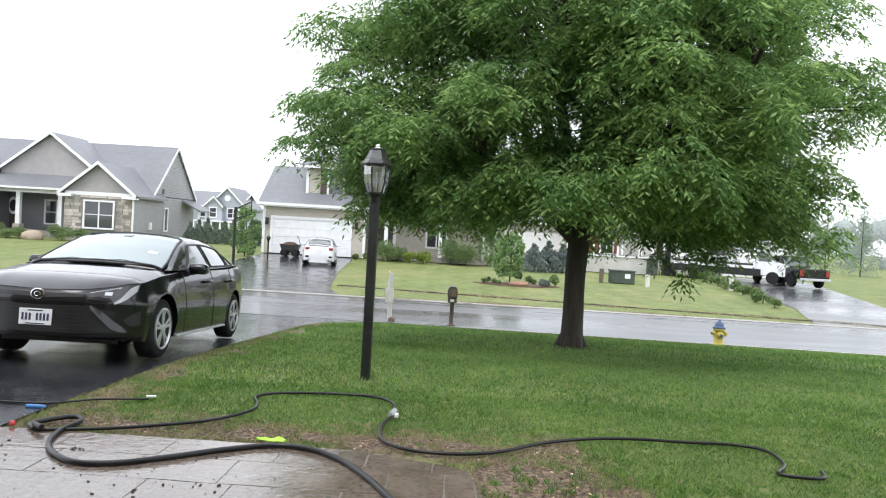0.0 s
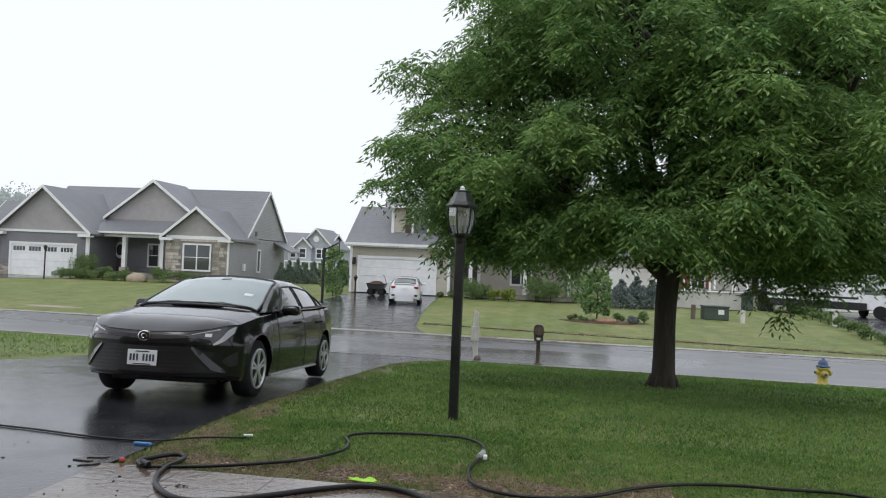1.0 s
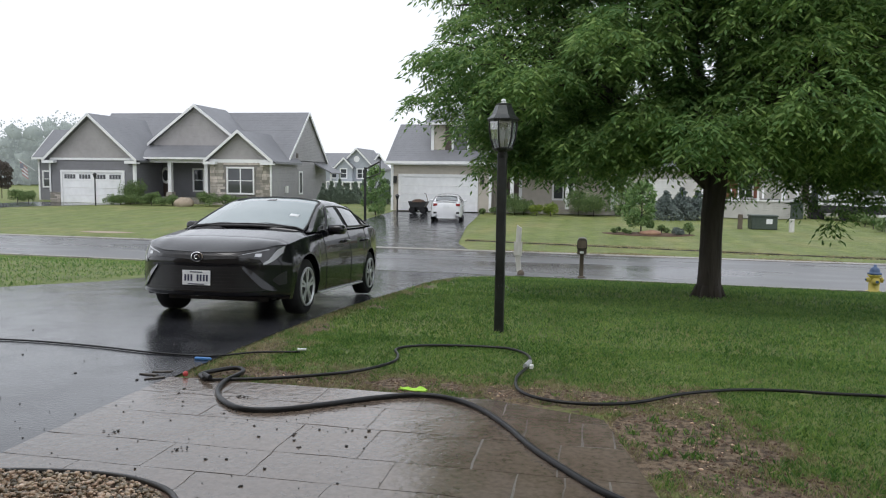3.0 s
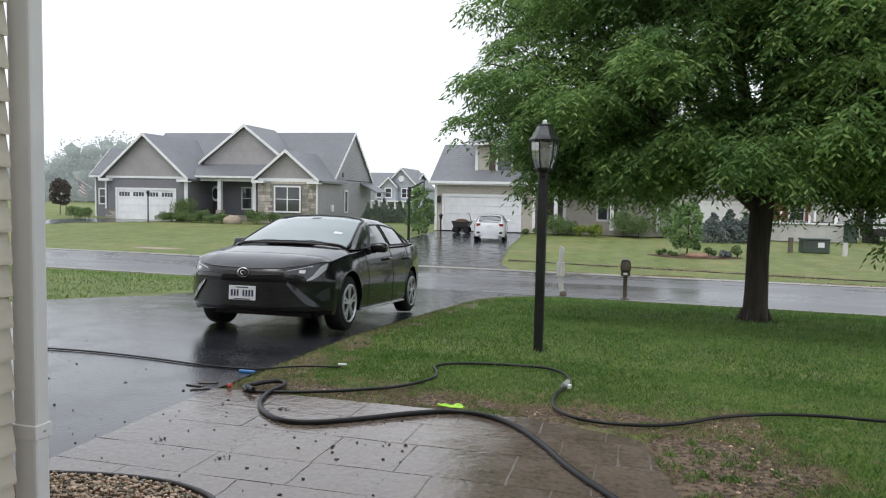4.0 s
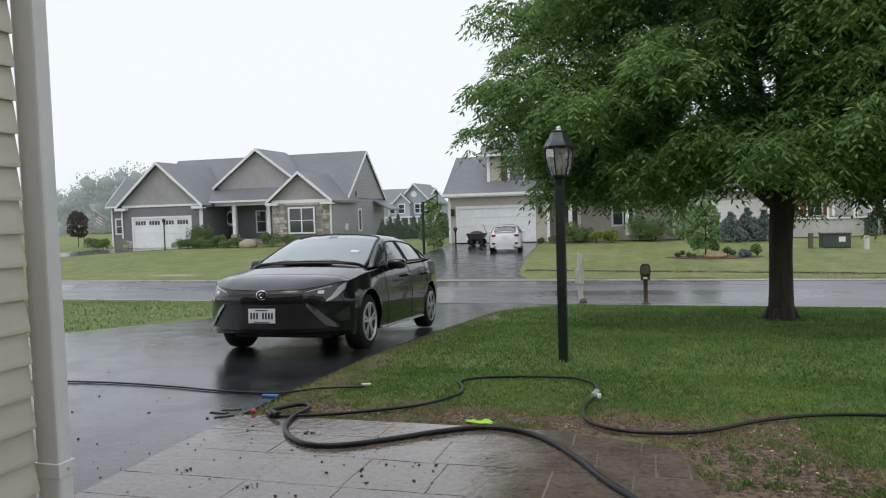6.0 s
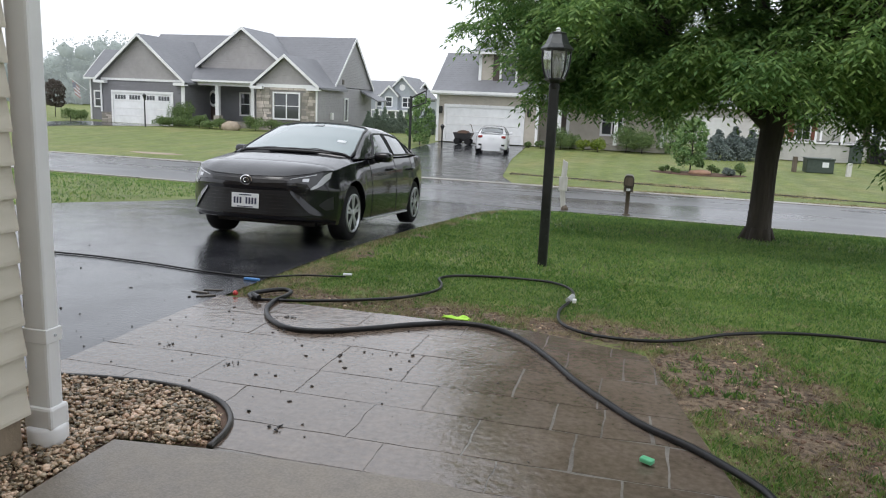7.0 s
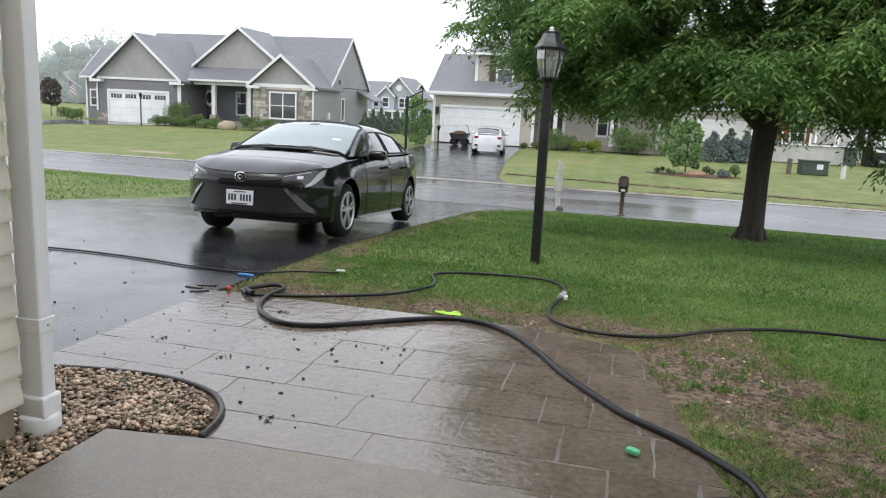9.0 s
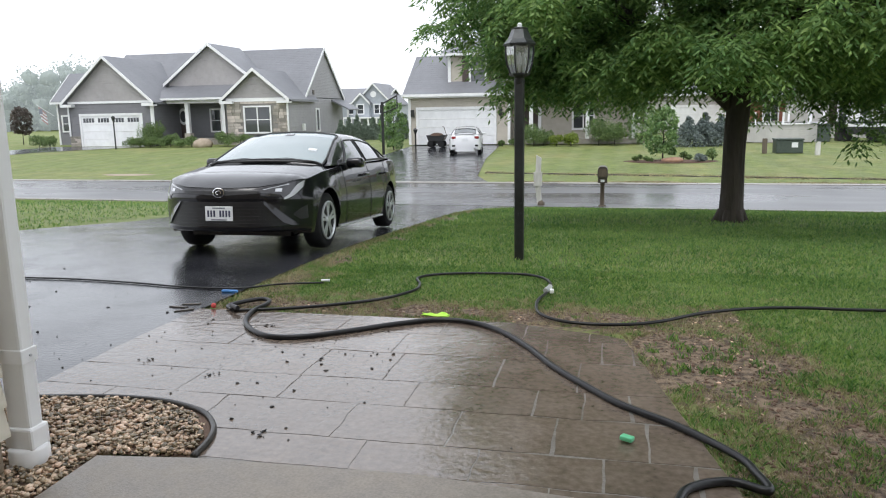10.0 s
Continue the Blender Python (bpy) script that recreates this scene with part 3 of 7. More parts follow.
def sedan(name, paint, label, at, heading):
    car = thing(name, *at, label, "car", turn=heading)
    # lower body: half-widths and top line along the length, x forward from the front axle
    kx = [-3.60, -3.56, -3.46, -3.2, -2.7, -2.0, -1.3, -0.6, 0.0, 0.4, 0.45]
    kw = [0.58, 0.68, 0.765, 0.83, 0.875, 0.885, 0.885, 0.885, 0.882, 0.868, 0.862]
    kt = [0.92, 1.00, 1.04, 1.05, 1.04, 1.02, 1.00, 0.985, 0.935, 0.872, 0.862]
    ks = [0.36, 0.30, 0.24, 0.21, 0.20, 0.20, 0.20, 0.20, 0.20, 0.21, 0.212]
    xs = sorted({*kx, *np.round(np.arange(-3.60, 0.45, 0.075), 3), *np.round(np.arange(-0.37, 0.38, 0.03), 3), *np.round(np.arange(-3.07, -2.32, 0.03), 3)})
    bm, rows = bmesh.new(), []
    for x in xs:
        half = body_station(x, np.interp(x, kx, kw), np.interp(x, kx, kt), np.interp(x, kx, ks))
        rows.append([bm.verts.new((x, s * y, z)) for s, pts in ((1, half), (-1, half[-2:0:-1])) for y, z in pts])
    for a, b in zip(rows, rows[1:]):
        n = len(a)
        for i in range(n):
            bm.faces.new((a[i], a[(i + 1) % n], b[(i + 1) % n], b[i]))
    bm.faces.new(rows[0]), bm.faces.new(rows[-1][::-1])
    bmesh.ops.recalc_face_normals(bm, faces=bm.faces)
    for f in bm.faces:
        f.smooth = True
    for e in bm.edges:
        e.smooth = not (len(e.link_faces) == 2 and e.calc_face_angle(0) > 0.6)
    part("body", bm, paint, car)
    # cabin: top line, top half-width, belt height and belt half-width along the length
    cx = [-3.28, -3.05, -2.75, -2.4, -2.0, -1.6, -1.25, -1.0, -0.7, -0.42, -0.22]
    ct = [1.045, 1.11, 1.225, 1.315, 1.352, 1.36, 1.342, 1.285, 1.17, 1.05, 0.965]
    cw = [0.65, 0.635, 0.615, 0.60, 0.597, 0.60, 0.61, 0.635, 0.685, 0.73, 0.735]
    cb = [1.05, 1.045, 1.03, 1.02, 1.005, 0.995, 0.985, 0.975, 0.965, 0.955, 0.95]
    cv = [0.70, 0.735, 0.77, 0.80, 0.815, 0.82, 0.82, 0.818, 0.812, 0.80, 0.785]

    def cabin(x, out=0.0):
        t, w, b, v = (float(np.interp(x, cx[::1], k)) for k in (ct, cw, cb, cv))
        return [(0, t + 0.018 + out), (0.5 * w, t + 0.008 + out), (0.86 * w, t - 0.018 + out), (w + out, t - 0.055), (w + (v - w) * 0.5 + out, (t - 0.055 + b) / 2 + 0.01), (v + out, b - 0.02)]
    xs = sorted({*cx, *np.round(np.arange(-3.28, -0.22, 0.09), 3)})
    bm, rows = bmesh.new(), []
    for x in xs:
        h = cabin(x)
        rows.append([bm.verts.new((x, s * y, z)) for s, pts in ((-1, h[:0:-1]), (1, h)) for y, z in pts])
    for a, b in zip(rows, rows[1:]):
        for i in range(len(a) - 1):
            bm.faces.new((a[i], a[i + 1], b[i + 1], b[i]))
    bm.faces.new(rows[0]), bm.faces.new(rows[-1])
    bmesh.ops.recalc_face_normals(bm, faces=bm.faces)
    for f in bm.faces:
        f.smooth = True
    part("roof", bm, paint, car)

    def glass(part_name, x0, x1, mat, inset0, inset1, n=24):
        """A pane that follows the cabin's top, 5 mm proud of it."""
        b, rws = bmesh.new(), []
        for k in range(n):
            x = x0 + (x1 - x0) * k / (n - 1)
            h = cabin(x, 0.006)
            lim = inset0 + (inset1 - inset0) * k / (n - 1)
            ys = [h[3][0] * f for f in (-lim, -0.86, -0.5, 0, 0.5, 0.86, lim)]
            rws.append([b.verts.new((x, y, float(np.interp(abs(y), [q[0] for q in h[:5]], [q[1] for q in h[:5]])) + 0.010)) for y in ys])
        for p, q in zip(rws, rws[1:]):
            for i in range(6):
                b.faces.new((p[i], p[i + 1], q[i + 1], q[i]))
        bmesh.ops.recalc_face_normals(b, faces=b.faces)
        loop = [v.co.copy() for v in (*[r[0] for r in rws], *rws[-1][1:], *[r[6] for r in rws[-2::-1]], *rws[0][5::-1])]
        pane = part(part_name, b, mat, car, smooth=True)
        part("seal", tube(bmesh.new(), loop, 0.014, 6), "black_plastic", pane)
        return pane
    glass("windscreen", -1.20, -0.25, "windscreen", 0.93, 0.96)
    glass("rear_window", -3.14, -2.52, "side_glass", 0.90, 0.88)

    def side_pane(side, x0, x1, lo=0.06, hi=0.93, slant0=0.0, slant1=0.0, mat="side_glass"):
        b, g = bmesh.new(), []
        for k in range(6):
            rw = []
            for j in range(4):
                f = lo + (hi - lo) * j / 3
                x = (x0 + slant0 * f) * (1 - k / 5) + (x1 + slant1 * f) * k / 5
                h = cabin(x)
                zz = h[5][1] + (h[3][1] - h[5][1]) * f
                yy = float(np.interp(zz, [h[5][1], h[4][1], h[3][1]], [h[5][0], h[4][0], h[3][0]])) + 0.006
                rw.append(b.verts.new((x, side * yy, zz)))
            g.append(rw)
        for p, q in zip(g, g[1:]):
            for j in range(3):
                b.faces.new((p[j], p[j + 1], q[j + 1], q[j]))
        loop = [v.co.copy() for v in (*g[0], *[r[3] for r in g[1:]], *g[-1][2::-1], *[r[0] for r in g[-2::-1]])]
        pane = part("side_window", b, mat, car)
        part("window_frame", tube(bmesh.new(), loop, 0.013, 6), "black_plastic", pane)
    for side in (1, -1):
        side_pane(side, -1.58, -0.72, 0.08, 0.9, 0.0, -0.50)
        side_pane(side, -2.42, -1.66, 0.08, 0.9, 0.06, 0.0)
        side_pane(side, -2.86, -2.48, 0.10, 0.72, 0.34, 0.06)
        # quarter light ahead of the door
        side_pane(side, -0.69, -0.52, 0.06, 0.34, -0.1, -0.24, "black_plastic")
        mirror = part("mirror", boxes((-0.92, -0.72, side * 0.94 - 0.105, side * 0.94 + 0.105, 0.905, 1.03), bevel=0.045), paint, car, smooth=True)
        part("mirror_arm", boxes((-0.86, -0.77, side * 0.835 - 0.05, side * 0.835 + 0.05, 0.89, 0.94), bevel=0.01), "black_plastic", mirror)
        for hx in (-1.42, -2.40):
            part("door_handle", boxes((hx - 0.1, hx + 0.1, side * 0.895 - 0.02, side * 0.895 + 0.02, 0.80, 0.835), bevel=0.012), paint, car, smooth=True)
        for sx in (-0.58, -1.62, -2.46):  # door shuts
            prof = body_station(sx, np.interp(sx, kx, kw), np.interp(sx, kx, kt), np.interp(sx, kx, ks))[3:9]
            part("door_gap", tube(bmesh.new(), [(sx - 0.02 * i, side * (y + 0.0005), z) for i, (y, z) in enumerate(prof)], 0.0045, 5), "black_plastic", car)
        # pale alloy strip stands in for the reflection along the black car's sill
        part("sill_trim", boxes((-2.28, -0.42, side * 0.86 - 0.014, side * 0.86 + 0.014, 0.20, 0.222), bevel=0.006), "alloy" if paint == "car_black" else paint, car)
    part("undertray", boxes((-2.3, 0.40, -0.60, 0.60, 0.17, 0.25), bevel=0.03), "black_plastic", car)
    # wheels
    for wx in (0.0, -2.70):
        for side in (1, -1):
            bm = lathe(bmesh.new(), [(0.215, -0.10), (0.275, -0.108), (0.312, -0.085), (0.318, 0.0), (0.312, 0.085), (0.275, 0.108), (0.215, 0.10)], 32, "y", (wx, side * 0.755, 0.315))
            tyre = part("wheel", bm, "tyre", car, "black tyre on a silver ten-spoke wheel", smooth=True)
            part("wheel_well", lathe(bmesh.new(), [(0.20, 0.0), (0.20, 0.02)], 24, "y", (wx, side * 0.78 - 0.01, 0.315)), "tyre", tyre)
            rim = bmesh.new()
            lathe(rim, [(0.205, -0.02), (0.222, 0.0), (0.222, 0.02), (0.208, 0.025), (0.198, 0.005)], 32, "y", (wx, side * 0.852, 0.315), cap=False)
            lathe(rim, [(0.05, -0.02), (0.052, 0.02), (0.03, 0.028)], 16, "y", (wx, side * 0.852, 0.315))
            for k in range(10):
                a = 2 * math.pi * (k // 2) / 5 + (0.17 if k % 2 else -0.17) + 0.3
                ca, sa = math.cos(a), math.sin(a)
                q = [(0.045, -0.012), (0.212, -0.016), (0.212, 0.016), (0.045, 0.012)]
                vs = [rim.verts.new((wx + r * ca - t * sa, side * (0.852 + (0.012 if d else -0.02)), 0.315 + r * sa + t * ca)) for d in (0, 1) for r, t in q]
                for f in ((0, 1, 2, 3), (7, 6, 5, 4), (0, 4, 5, 1), (1, 5, 6, 2), (2, 6, 7, 3), (3, 7, 4, 0)):
                    rim.faces.new([vs[i] for i in f])
            bmesh.ops.recalc_face_normals(rim, faces=rim.faces)
            part("rim", rim, "alloy", tyre)
    # nose: a rounded bumper skin from wheel arch to wheel arch, and the bonnet's front that meets it
    def nose(y, z):
        """How far forward the bumper skin stands at y, z."""
        f = min(1.0, abs(y) / float(np.interp(z, [0.21, 0.30, 0.44, 0.60, 0.69, 0.80, 0.844], [0.823, 0.843, 0.853, 0.862, 0.832, 0.797, 0.69])))
        lean = float(np.interp(z, [0.20, 0.26, 0.30, 0.42, 0.55, 0.62, 0.68, 0.735, 0.80], [-0.04, 0.0, 0.004, -0.004, -0.010, 0.0, -0.018, -0.05, -0.09]))
        return 0.45 + 0.48 * (1 - f ** 3.2) ** 0.8 + lean * (1 - f ** 4)

    def brow(f):
        return float(np.interp(abs(f), [0, 0.5, 0.75, 0.9, 1.0], [0.706, 0.720, 0.752, 0.788, 0.80]))

    def wide(z):
        return float(np.interp(z, [0.21, 0.30, 0.44, 0.60, 0.69, 0.80], [0.823, 0.843, 0.853, 0.862, 0.832, 0.797]))

    def skin(part_name, grid, mat, parent):
        b = bmesh.new()
        vs = [[b.verts.new(p) for p in row] for row in grid]
        for p, q in zip(vs, vs[1:]):
            for k in range(len(p) - 1):
                b.faces.new((p[k], p[k + 1], q[k + 1], q[k]))
        bmesh.ops.recalc_face_normals(b, faces=b.faces)
        return part(part_name, b, mat, parent, smooth=True)
    span = [math.sin(math.pi / 2 * (k / 24 - 1)) for k in range(49)]
    grid = []
    for f in span:
        top = brow(f)
        col = [(nose(f * wide(0.27), 0.27) - 0.14 * (1 - f ** 4), f * wide(0.27) * 0.98, 0.245)]
        for k in range(19):
            z = 0.27 + (top - 0.27) * k / 18
            col.append((nose(f * wide(z), z), f * wide(z), z))
        grid.append(col)
    skin("front_bumper", grid, paint, car)
    grid = []
    for f in span:
        y1, z1 = f * wide(brow(f)), brow(f)
        x1, z0 = nose(y1, z1), float(np.interp(abs(f) * 0.797, [0, 0.388, 0.69, 0.797], [0.874, 0.868, 0.846, 0.802]))
        col = []
        for k in range(9):
            u = k / 8
            ridge = 0.012 * math.exp(-((abs(f) - 0.62) / 0.12) ** 2) * math.sin(math.pi * u) * 0.6
            col.append((0.44 + (x1 + 0.006 - 0.44) * u, f * 0.797 + (y1 - f * 0.797) * u, z0 + (z1 + 0.004 - z0) * (0.35 * u + 0.65 * u ** 2.2) + ridge))
        grid.append(col)
    skin("bonnet_front", grid, paint, car)

    def nose_sheet(part_name, mat, outline, depth=0.012, n=14, foot=None, parent=None):
        """A panel laid on the bumper skin; outline: y, z low, z high keys; foot: how far its lower edge stands out."""
        ky, kl, kh = zip(*outline)
        foot = depth if foot is None else foot
        grid = []
        for k in range(n + 1):
            y = ky[0] + (ky[-1] - ky[0]) * k / n
            lo, hi = float(np.interp(y, ky, kl)), float(np.interp(y, ky, kh))
            row = [(nose(y, lo) - 0.01, y, lo)]
            for q in range(5):
                z = lo + (hi - lo) * q / 4
                row.append((nose(y, z) + foot + (depth - foot) * q / 4, y, z))
            grid.append([*row, (nose(y, hi) - 0.01, y, hi)])
        b = bmesh.new()
        vs = [[b.verts.new(p) for p in row] for row in grid]
        for p, q in zip(vs, vs[1:]):
            for k in range(6):
                b.faces.new((p[k], p[k + 1], q[k + 1], q[k]))
        b.faces.new(vs[0]), b.faces.new(vs[-1])
        bmesh.ops.recalc_face_normals(b, faces=b.faces)
        return part(part_name, b, mat, parent or car)

    def both(outline, side):
        return outline if side > 0 else [(-y, lo, hi) for y, lo, hi in outline[::-1]]
    grille = nose_sheet("grille", "black_plastic", [(-0.72, 0.318, 0.33), (-0.60, 0.316, 0.45), (-0.47, 0.314, 0.572), (0, 0.314, 0.562), (0.47, 0.314, 0.572), (0.60, 0.316, 0.45), (0.72, 0.318, 0.33)], 0.004, 28)
    for k in range(6):  # mesh bars of the grille
        z, w = 0.338 + 0.036 * k, 0.65 - 0.034 * k
        nose_sheet("grille_bar", "black_plastic", [(-w, z, z + 0.008), (w, z, z + 0.008)], 0.009, 20, parent=grille)
    nose_sheet("upper_grille", "black_plastic", [(-0.44, 0.655, 0.69), (-0.2, 0.642, 0.692), (0, 0.632, 0.694), (0.2, 0.642, 0.692), (0.44, 0.655, 0.69)], 0.005)
    nose_sheet("bonnet_gap", "black_plastic", [(-0.62, 0.738, 0.743), (-0.4, 0.712, 0.717), (0, 0.698, 0.703), (0.4, 0.712, 0.717), (0.62, 0.738, 0.743)], 0.0015, 24)
    nose_sheet("front_lip", paint, [(-0.75, 0.272, 0.300), (0.75, 0.272, 0.300)], 0.012, 24, 0.008)
    for side in (1, -1):
        lamp = nose_sheet("headlamp", "lamp_dark", both([(0.41, 0.655, 0.682), (0.52, 0.655, 0.71), (0.62, 0.648, 0.738), (0.66, 0.590, 0.75), (0.72, 0.620, 0.772), (0.79, 0.715, 0.797)], side), 0.006, 24)
        nose_sheet("headlamp_light", "headlamp", both([(0.655, 0.588, 0.606), (0.70, 0.606, 0.650), (0.74, 0.640, 0.745), (0.785, 0.715, 0.785)], side), 0.012, 12, parent=lamp)
        nose_sheet("light_strip", "headlamp", both([(0.46, 0.690, 0.697), (0.60, 0.724, 0.733), (0.68, 0.745, 0.756)], side), 0.010, 10, parent=lamp)
        nose_sheet("projector", "alloy", both([(0.575, 0.675, 0.705), (0.63, 0.672, 0.708)], side), 0.009, 6, parent=lamp)
        nose_sheet("bumper_wing", paint, both([(0.475, 0.55, 0.578), (0.56, 0.45, 0.525), (0.65, 0.345, 0.435), (0.72, 0.316, 0.365), (0.76, 0.316, 0.33)], side), 0.003, 16, 0.022)
        nose_sheet("bumper_inlet", "black_plastic", both([(0.725, 0.42, 0.44), (0.775, 0.37, 0.49), (0.825, 0.385, 0.525)], side), 0.003, 8)
    bx = nose(0, 0.665) + 0.006
    ring = lathe(bmesh.new(), [(0.044, 0.0), (0.052, 0.006), (0.052, 0.012), (0.044, 0.016)], 24, "x", (bx, 0, 0.664), cap=False)
    lathe(ring, [(0.020, 0.010), (0.025, 0.013), (0.025, 0.017), (0.020, 0.019)], 20, "x", (bx, 0, 0.662), cap=False)
    for v in ring.verts:
        v.co.y *= 1.3
    badge = part("badge", ring, "chrome", car, "plain chrome oval badge")
    disc = lathe(bmesh.new(), [(0.045, 0.0), (0.045, 0.008), (0.03, 0.010)], 24, "x", (bx, 0, 0.664))
    for v in disc.verts:
        v.co.y *= 1.3
    part("badge_face", disc, "lamp_dark", badge)
    px0 = nose(0, 0.45) + 0.012
    plate = part("number_plate", boxes((px0, px0 + 0.008, -0.155, 0.155, 0.37, 0.523), bevel=0.003), "plate", car, "white plate with dark bars")
    for k in (0, 1, 2, 4, 5, 6, 7):
        part("plate_bar", boxes((px0 + 0.008, px0 + 0.011, -0.119 + 0.034 * k - 0.010, -0.119 + 0.034 * k + 0.010, 0.413, 0.480)), "ink", plate)
    for b0, b1, b2, b3 in ((-0.07, 0.07, 0.501, 0.511), (-0.09, 0.09, 0.378, 0.387)):
        part("plate_band", boxes((px0 + 0.008, px0 + 0.011, b0, b1, b2, b3)), "ink", plate)
    part("cowl", tube(bmesh.new(), smooth_line([(-0.33, -0.70, 0.955), (-0.25, -0.45, 0.978), (-0.215, 0, 0.988), (-0.25, 0.45, 0.978), (-0.33, 0.70, 0.955)], 5), 0.018, 8), "black_plastic", car, smooth=True)
    part("wiper", tube(bmesh.new(), [(-0.235, 0.62, 0.985), (-0.30, 0.25, 1.025), (-0.275, -0.02, 1.012)], 0.007, 6), "black_plastic", car)
    part("wiper", tube(bmesh.new(), [(-0.235, 0.05, 0.998), (-0.30, -0.3, 1.022), (-0.25, -0.64, 0.985)], 0.007, 6), "black_plastic", car)
    def on_glass(x, y, lift):
        h = cabin(x, 0.006)
        return (x, y, float(np.interp(abs(y), [q[0] for q in h[:5]], [q[1] for q in h[:5]])) + lift)
    for nm, mt, x0, x1, y0, y1 in (("sensor_pod", "lamp_dark", -1.06, -0.98, -0.05, 0.05), ("sticker", "plate", -0.60, -0.54, 0.42, 0.53)):
        b = bmesh.new()
        vs = [b.verts.new(on_glass(x, y, lift)) for lift in (0.008, 0.016) for x, y in ((x0, y0), (x1, y0), (x1, y1), (x0, y1))]
        for f in ((3, 2, 1, 0), (4, 5, 6, 7), (0, 1, 5, 4), (1, 2, 6, 5), (2, 3, 7, 6), (3, 0, 4, 7)):
            b.faces.new([vs[q] for q in f])
        part(nm, b, mt, car)
    # tail
    for side in (1, -1):
        part("tail_lamp", boxes((-3.605, -3.47, side * 0.60 - 0.14, side * 0.60 + 0.10, 0.82, 0.96), bevel=0.03), "red_lens", car, smooth=True)
        part("rear_reflector", boxes((-3.61, -3.5, side * 0.60 - 0.10, side * 0.60 + 0.08, 0.42, 0.52), bevel=0.02), "black_plastic", car)
    part("rear_plate", boxes((-3.615, -3.601, -0.155, 0.155, 0.72, 0.86)), "plate", car)
    part("boot_spoiler", boxes((-3.58, -3.40, -0.56, 0.56, 1.055, 1.08), bevel=0.012), paint, car)
    return car


car_z = float(ground_z(-4.0, 7.91)) + 0.02
black_car = sedan("black_car", "car_black", "black four-door saloon beaded with rain on the wet driveway", (-4.0, 7.91, car_z - 0.005), -88.5)
black_car.matrix_basis = Matrix.Translation((-4.0, 7.93, car_z + 0.003)) @ pose(0, 0, 0, 0, 0, -88.5) @ pose(0, 0, 0, 0, -math.degrees(math.atan2(car_z - float(ground_z(-4.0, 10.6)) - 0.02, 2.7)), 0)
white_car = sedan("white_car", "car_white", "white saloon parked tail-out on the far driveway", (-7.92, 42.2, 0), 98)
zr, zf = float(ground_z(-7.6, 39.5)) + 0.02, float(ground_z(-7.92, 42.2)) + 0.02
white_car.matrix_basis = Matrix.Translation((-7.92, 42.2, zf)) @ pose(0, 0, 0, 0, 0, 98) @ pose(0, 0, 0, 0, -math.degrees(math.atan2(zf - zr, 2.7)), 0)


# ---- houses ----
def gable(house, x0, x1, y0, y1, ze, za, wall, over=0.35, axis="y", front=True, base=None, trim=0.2):
    """A gable roof whose ridge runs along the axis, with its gable wall, white rakes and eave returns."""
    t = 0.16
    if axis == "y":
        m = (x0 + x1) / 2
        slope = (za - ze) / (m - x0)
        e0, e1, zo = x0 - over, x1 + over, ze - over * slope
        for a, b in ((e0, m), (e1, m)):
            part("roof", prism(bmesh.new(), [(a, zo), (b, za), (b, za + t), (a, zo + t)], "y", y0 - over, y1), "shingle", house)
        if front:
            part("gable_wall", prism(bmesh.new(), [(x0, ze if base is None else base), (x1, ze if base is None else base), (x1, ze), (m, za), (x0, ze)] if base is not None else [(x0, ze), (x1, ze), (m, za)], "y", y0, y0 + 0.2), wall, house)
            for a, b in ((e0, m), (e1, m)):
                part("rake_board", prism(bmesh.new(), [(a, zo - 0.04), (b, za - 0.04), (b, za + t + 0.02), (a, zo + t + 0.02)], "y", y0 - over - 0.06, y0 - over - 0.005), "trim", house)
            if trim:
                for a, b in ((e0, e0 + 0.95), (e1 - 0.95, e1)):
                    part("eave_return", boxes((a, b, y0 - over - 0.05, y0 + 0.05, zo - 0.1, zo + 0.1)), "trim", house)
    else:
        m = (y0 + y1) / 2
        slope = (za - ze) / (m - y0)
        e0, e1, zo = y0 - over, y1 + over, ze - over * slope
        for a, b in ((e0, m), (e1, m)):
            part("roof", prism(bmesh.new(), [(a, zo), (b, za), (b, za + t), (a, zo + t)], "x", x0 - over, x1 + over), "shingle", house)
        for xx in (x0, x1 - 0.2):
            part("gable_wall", prism(bmesh.new(), [(y0, ze), (y1, ze), (m, za)], "x", xx, xx + 0.2), wall, house)
        for xa in (x0 - over - 0.05, x1 + over + 0.005):
            for a, b in ((e0, m), (e1, m)):
                part("rake_board", prism(bmesh.new(), [(a, zo - 0.06), (b, za - 0.06), (b, za + t + 0.02), (a, zo + t + 0.02)], "x", xa, xa + 0.045), "trim", house)
        part("fascia", boxes((x0 - over, x1 + over, e0 - 0.1, e0 - 0.003, zo - 0.03, zo + 0.12)), "trim", house)


def wall_box(house, x0, x1, y0, y1, z0, z1, mat, name="wall"):
    return part(name, boxes((x0, x1, y0, y1, z0, z1)), mat, house)


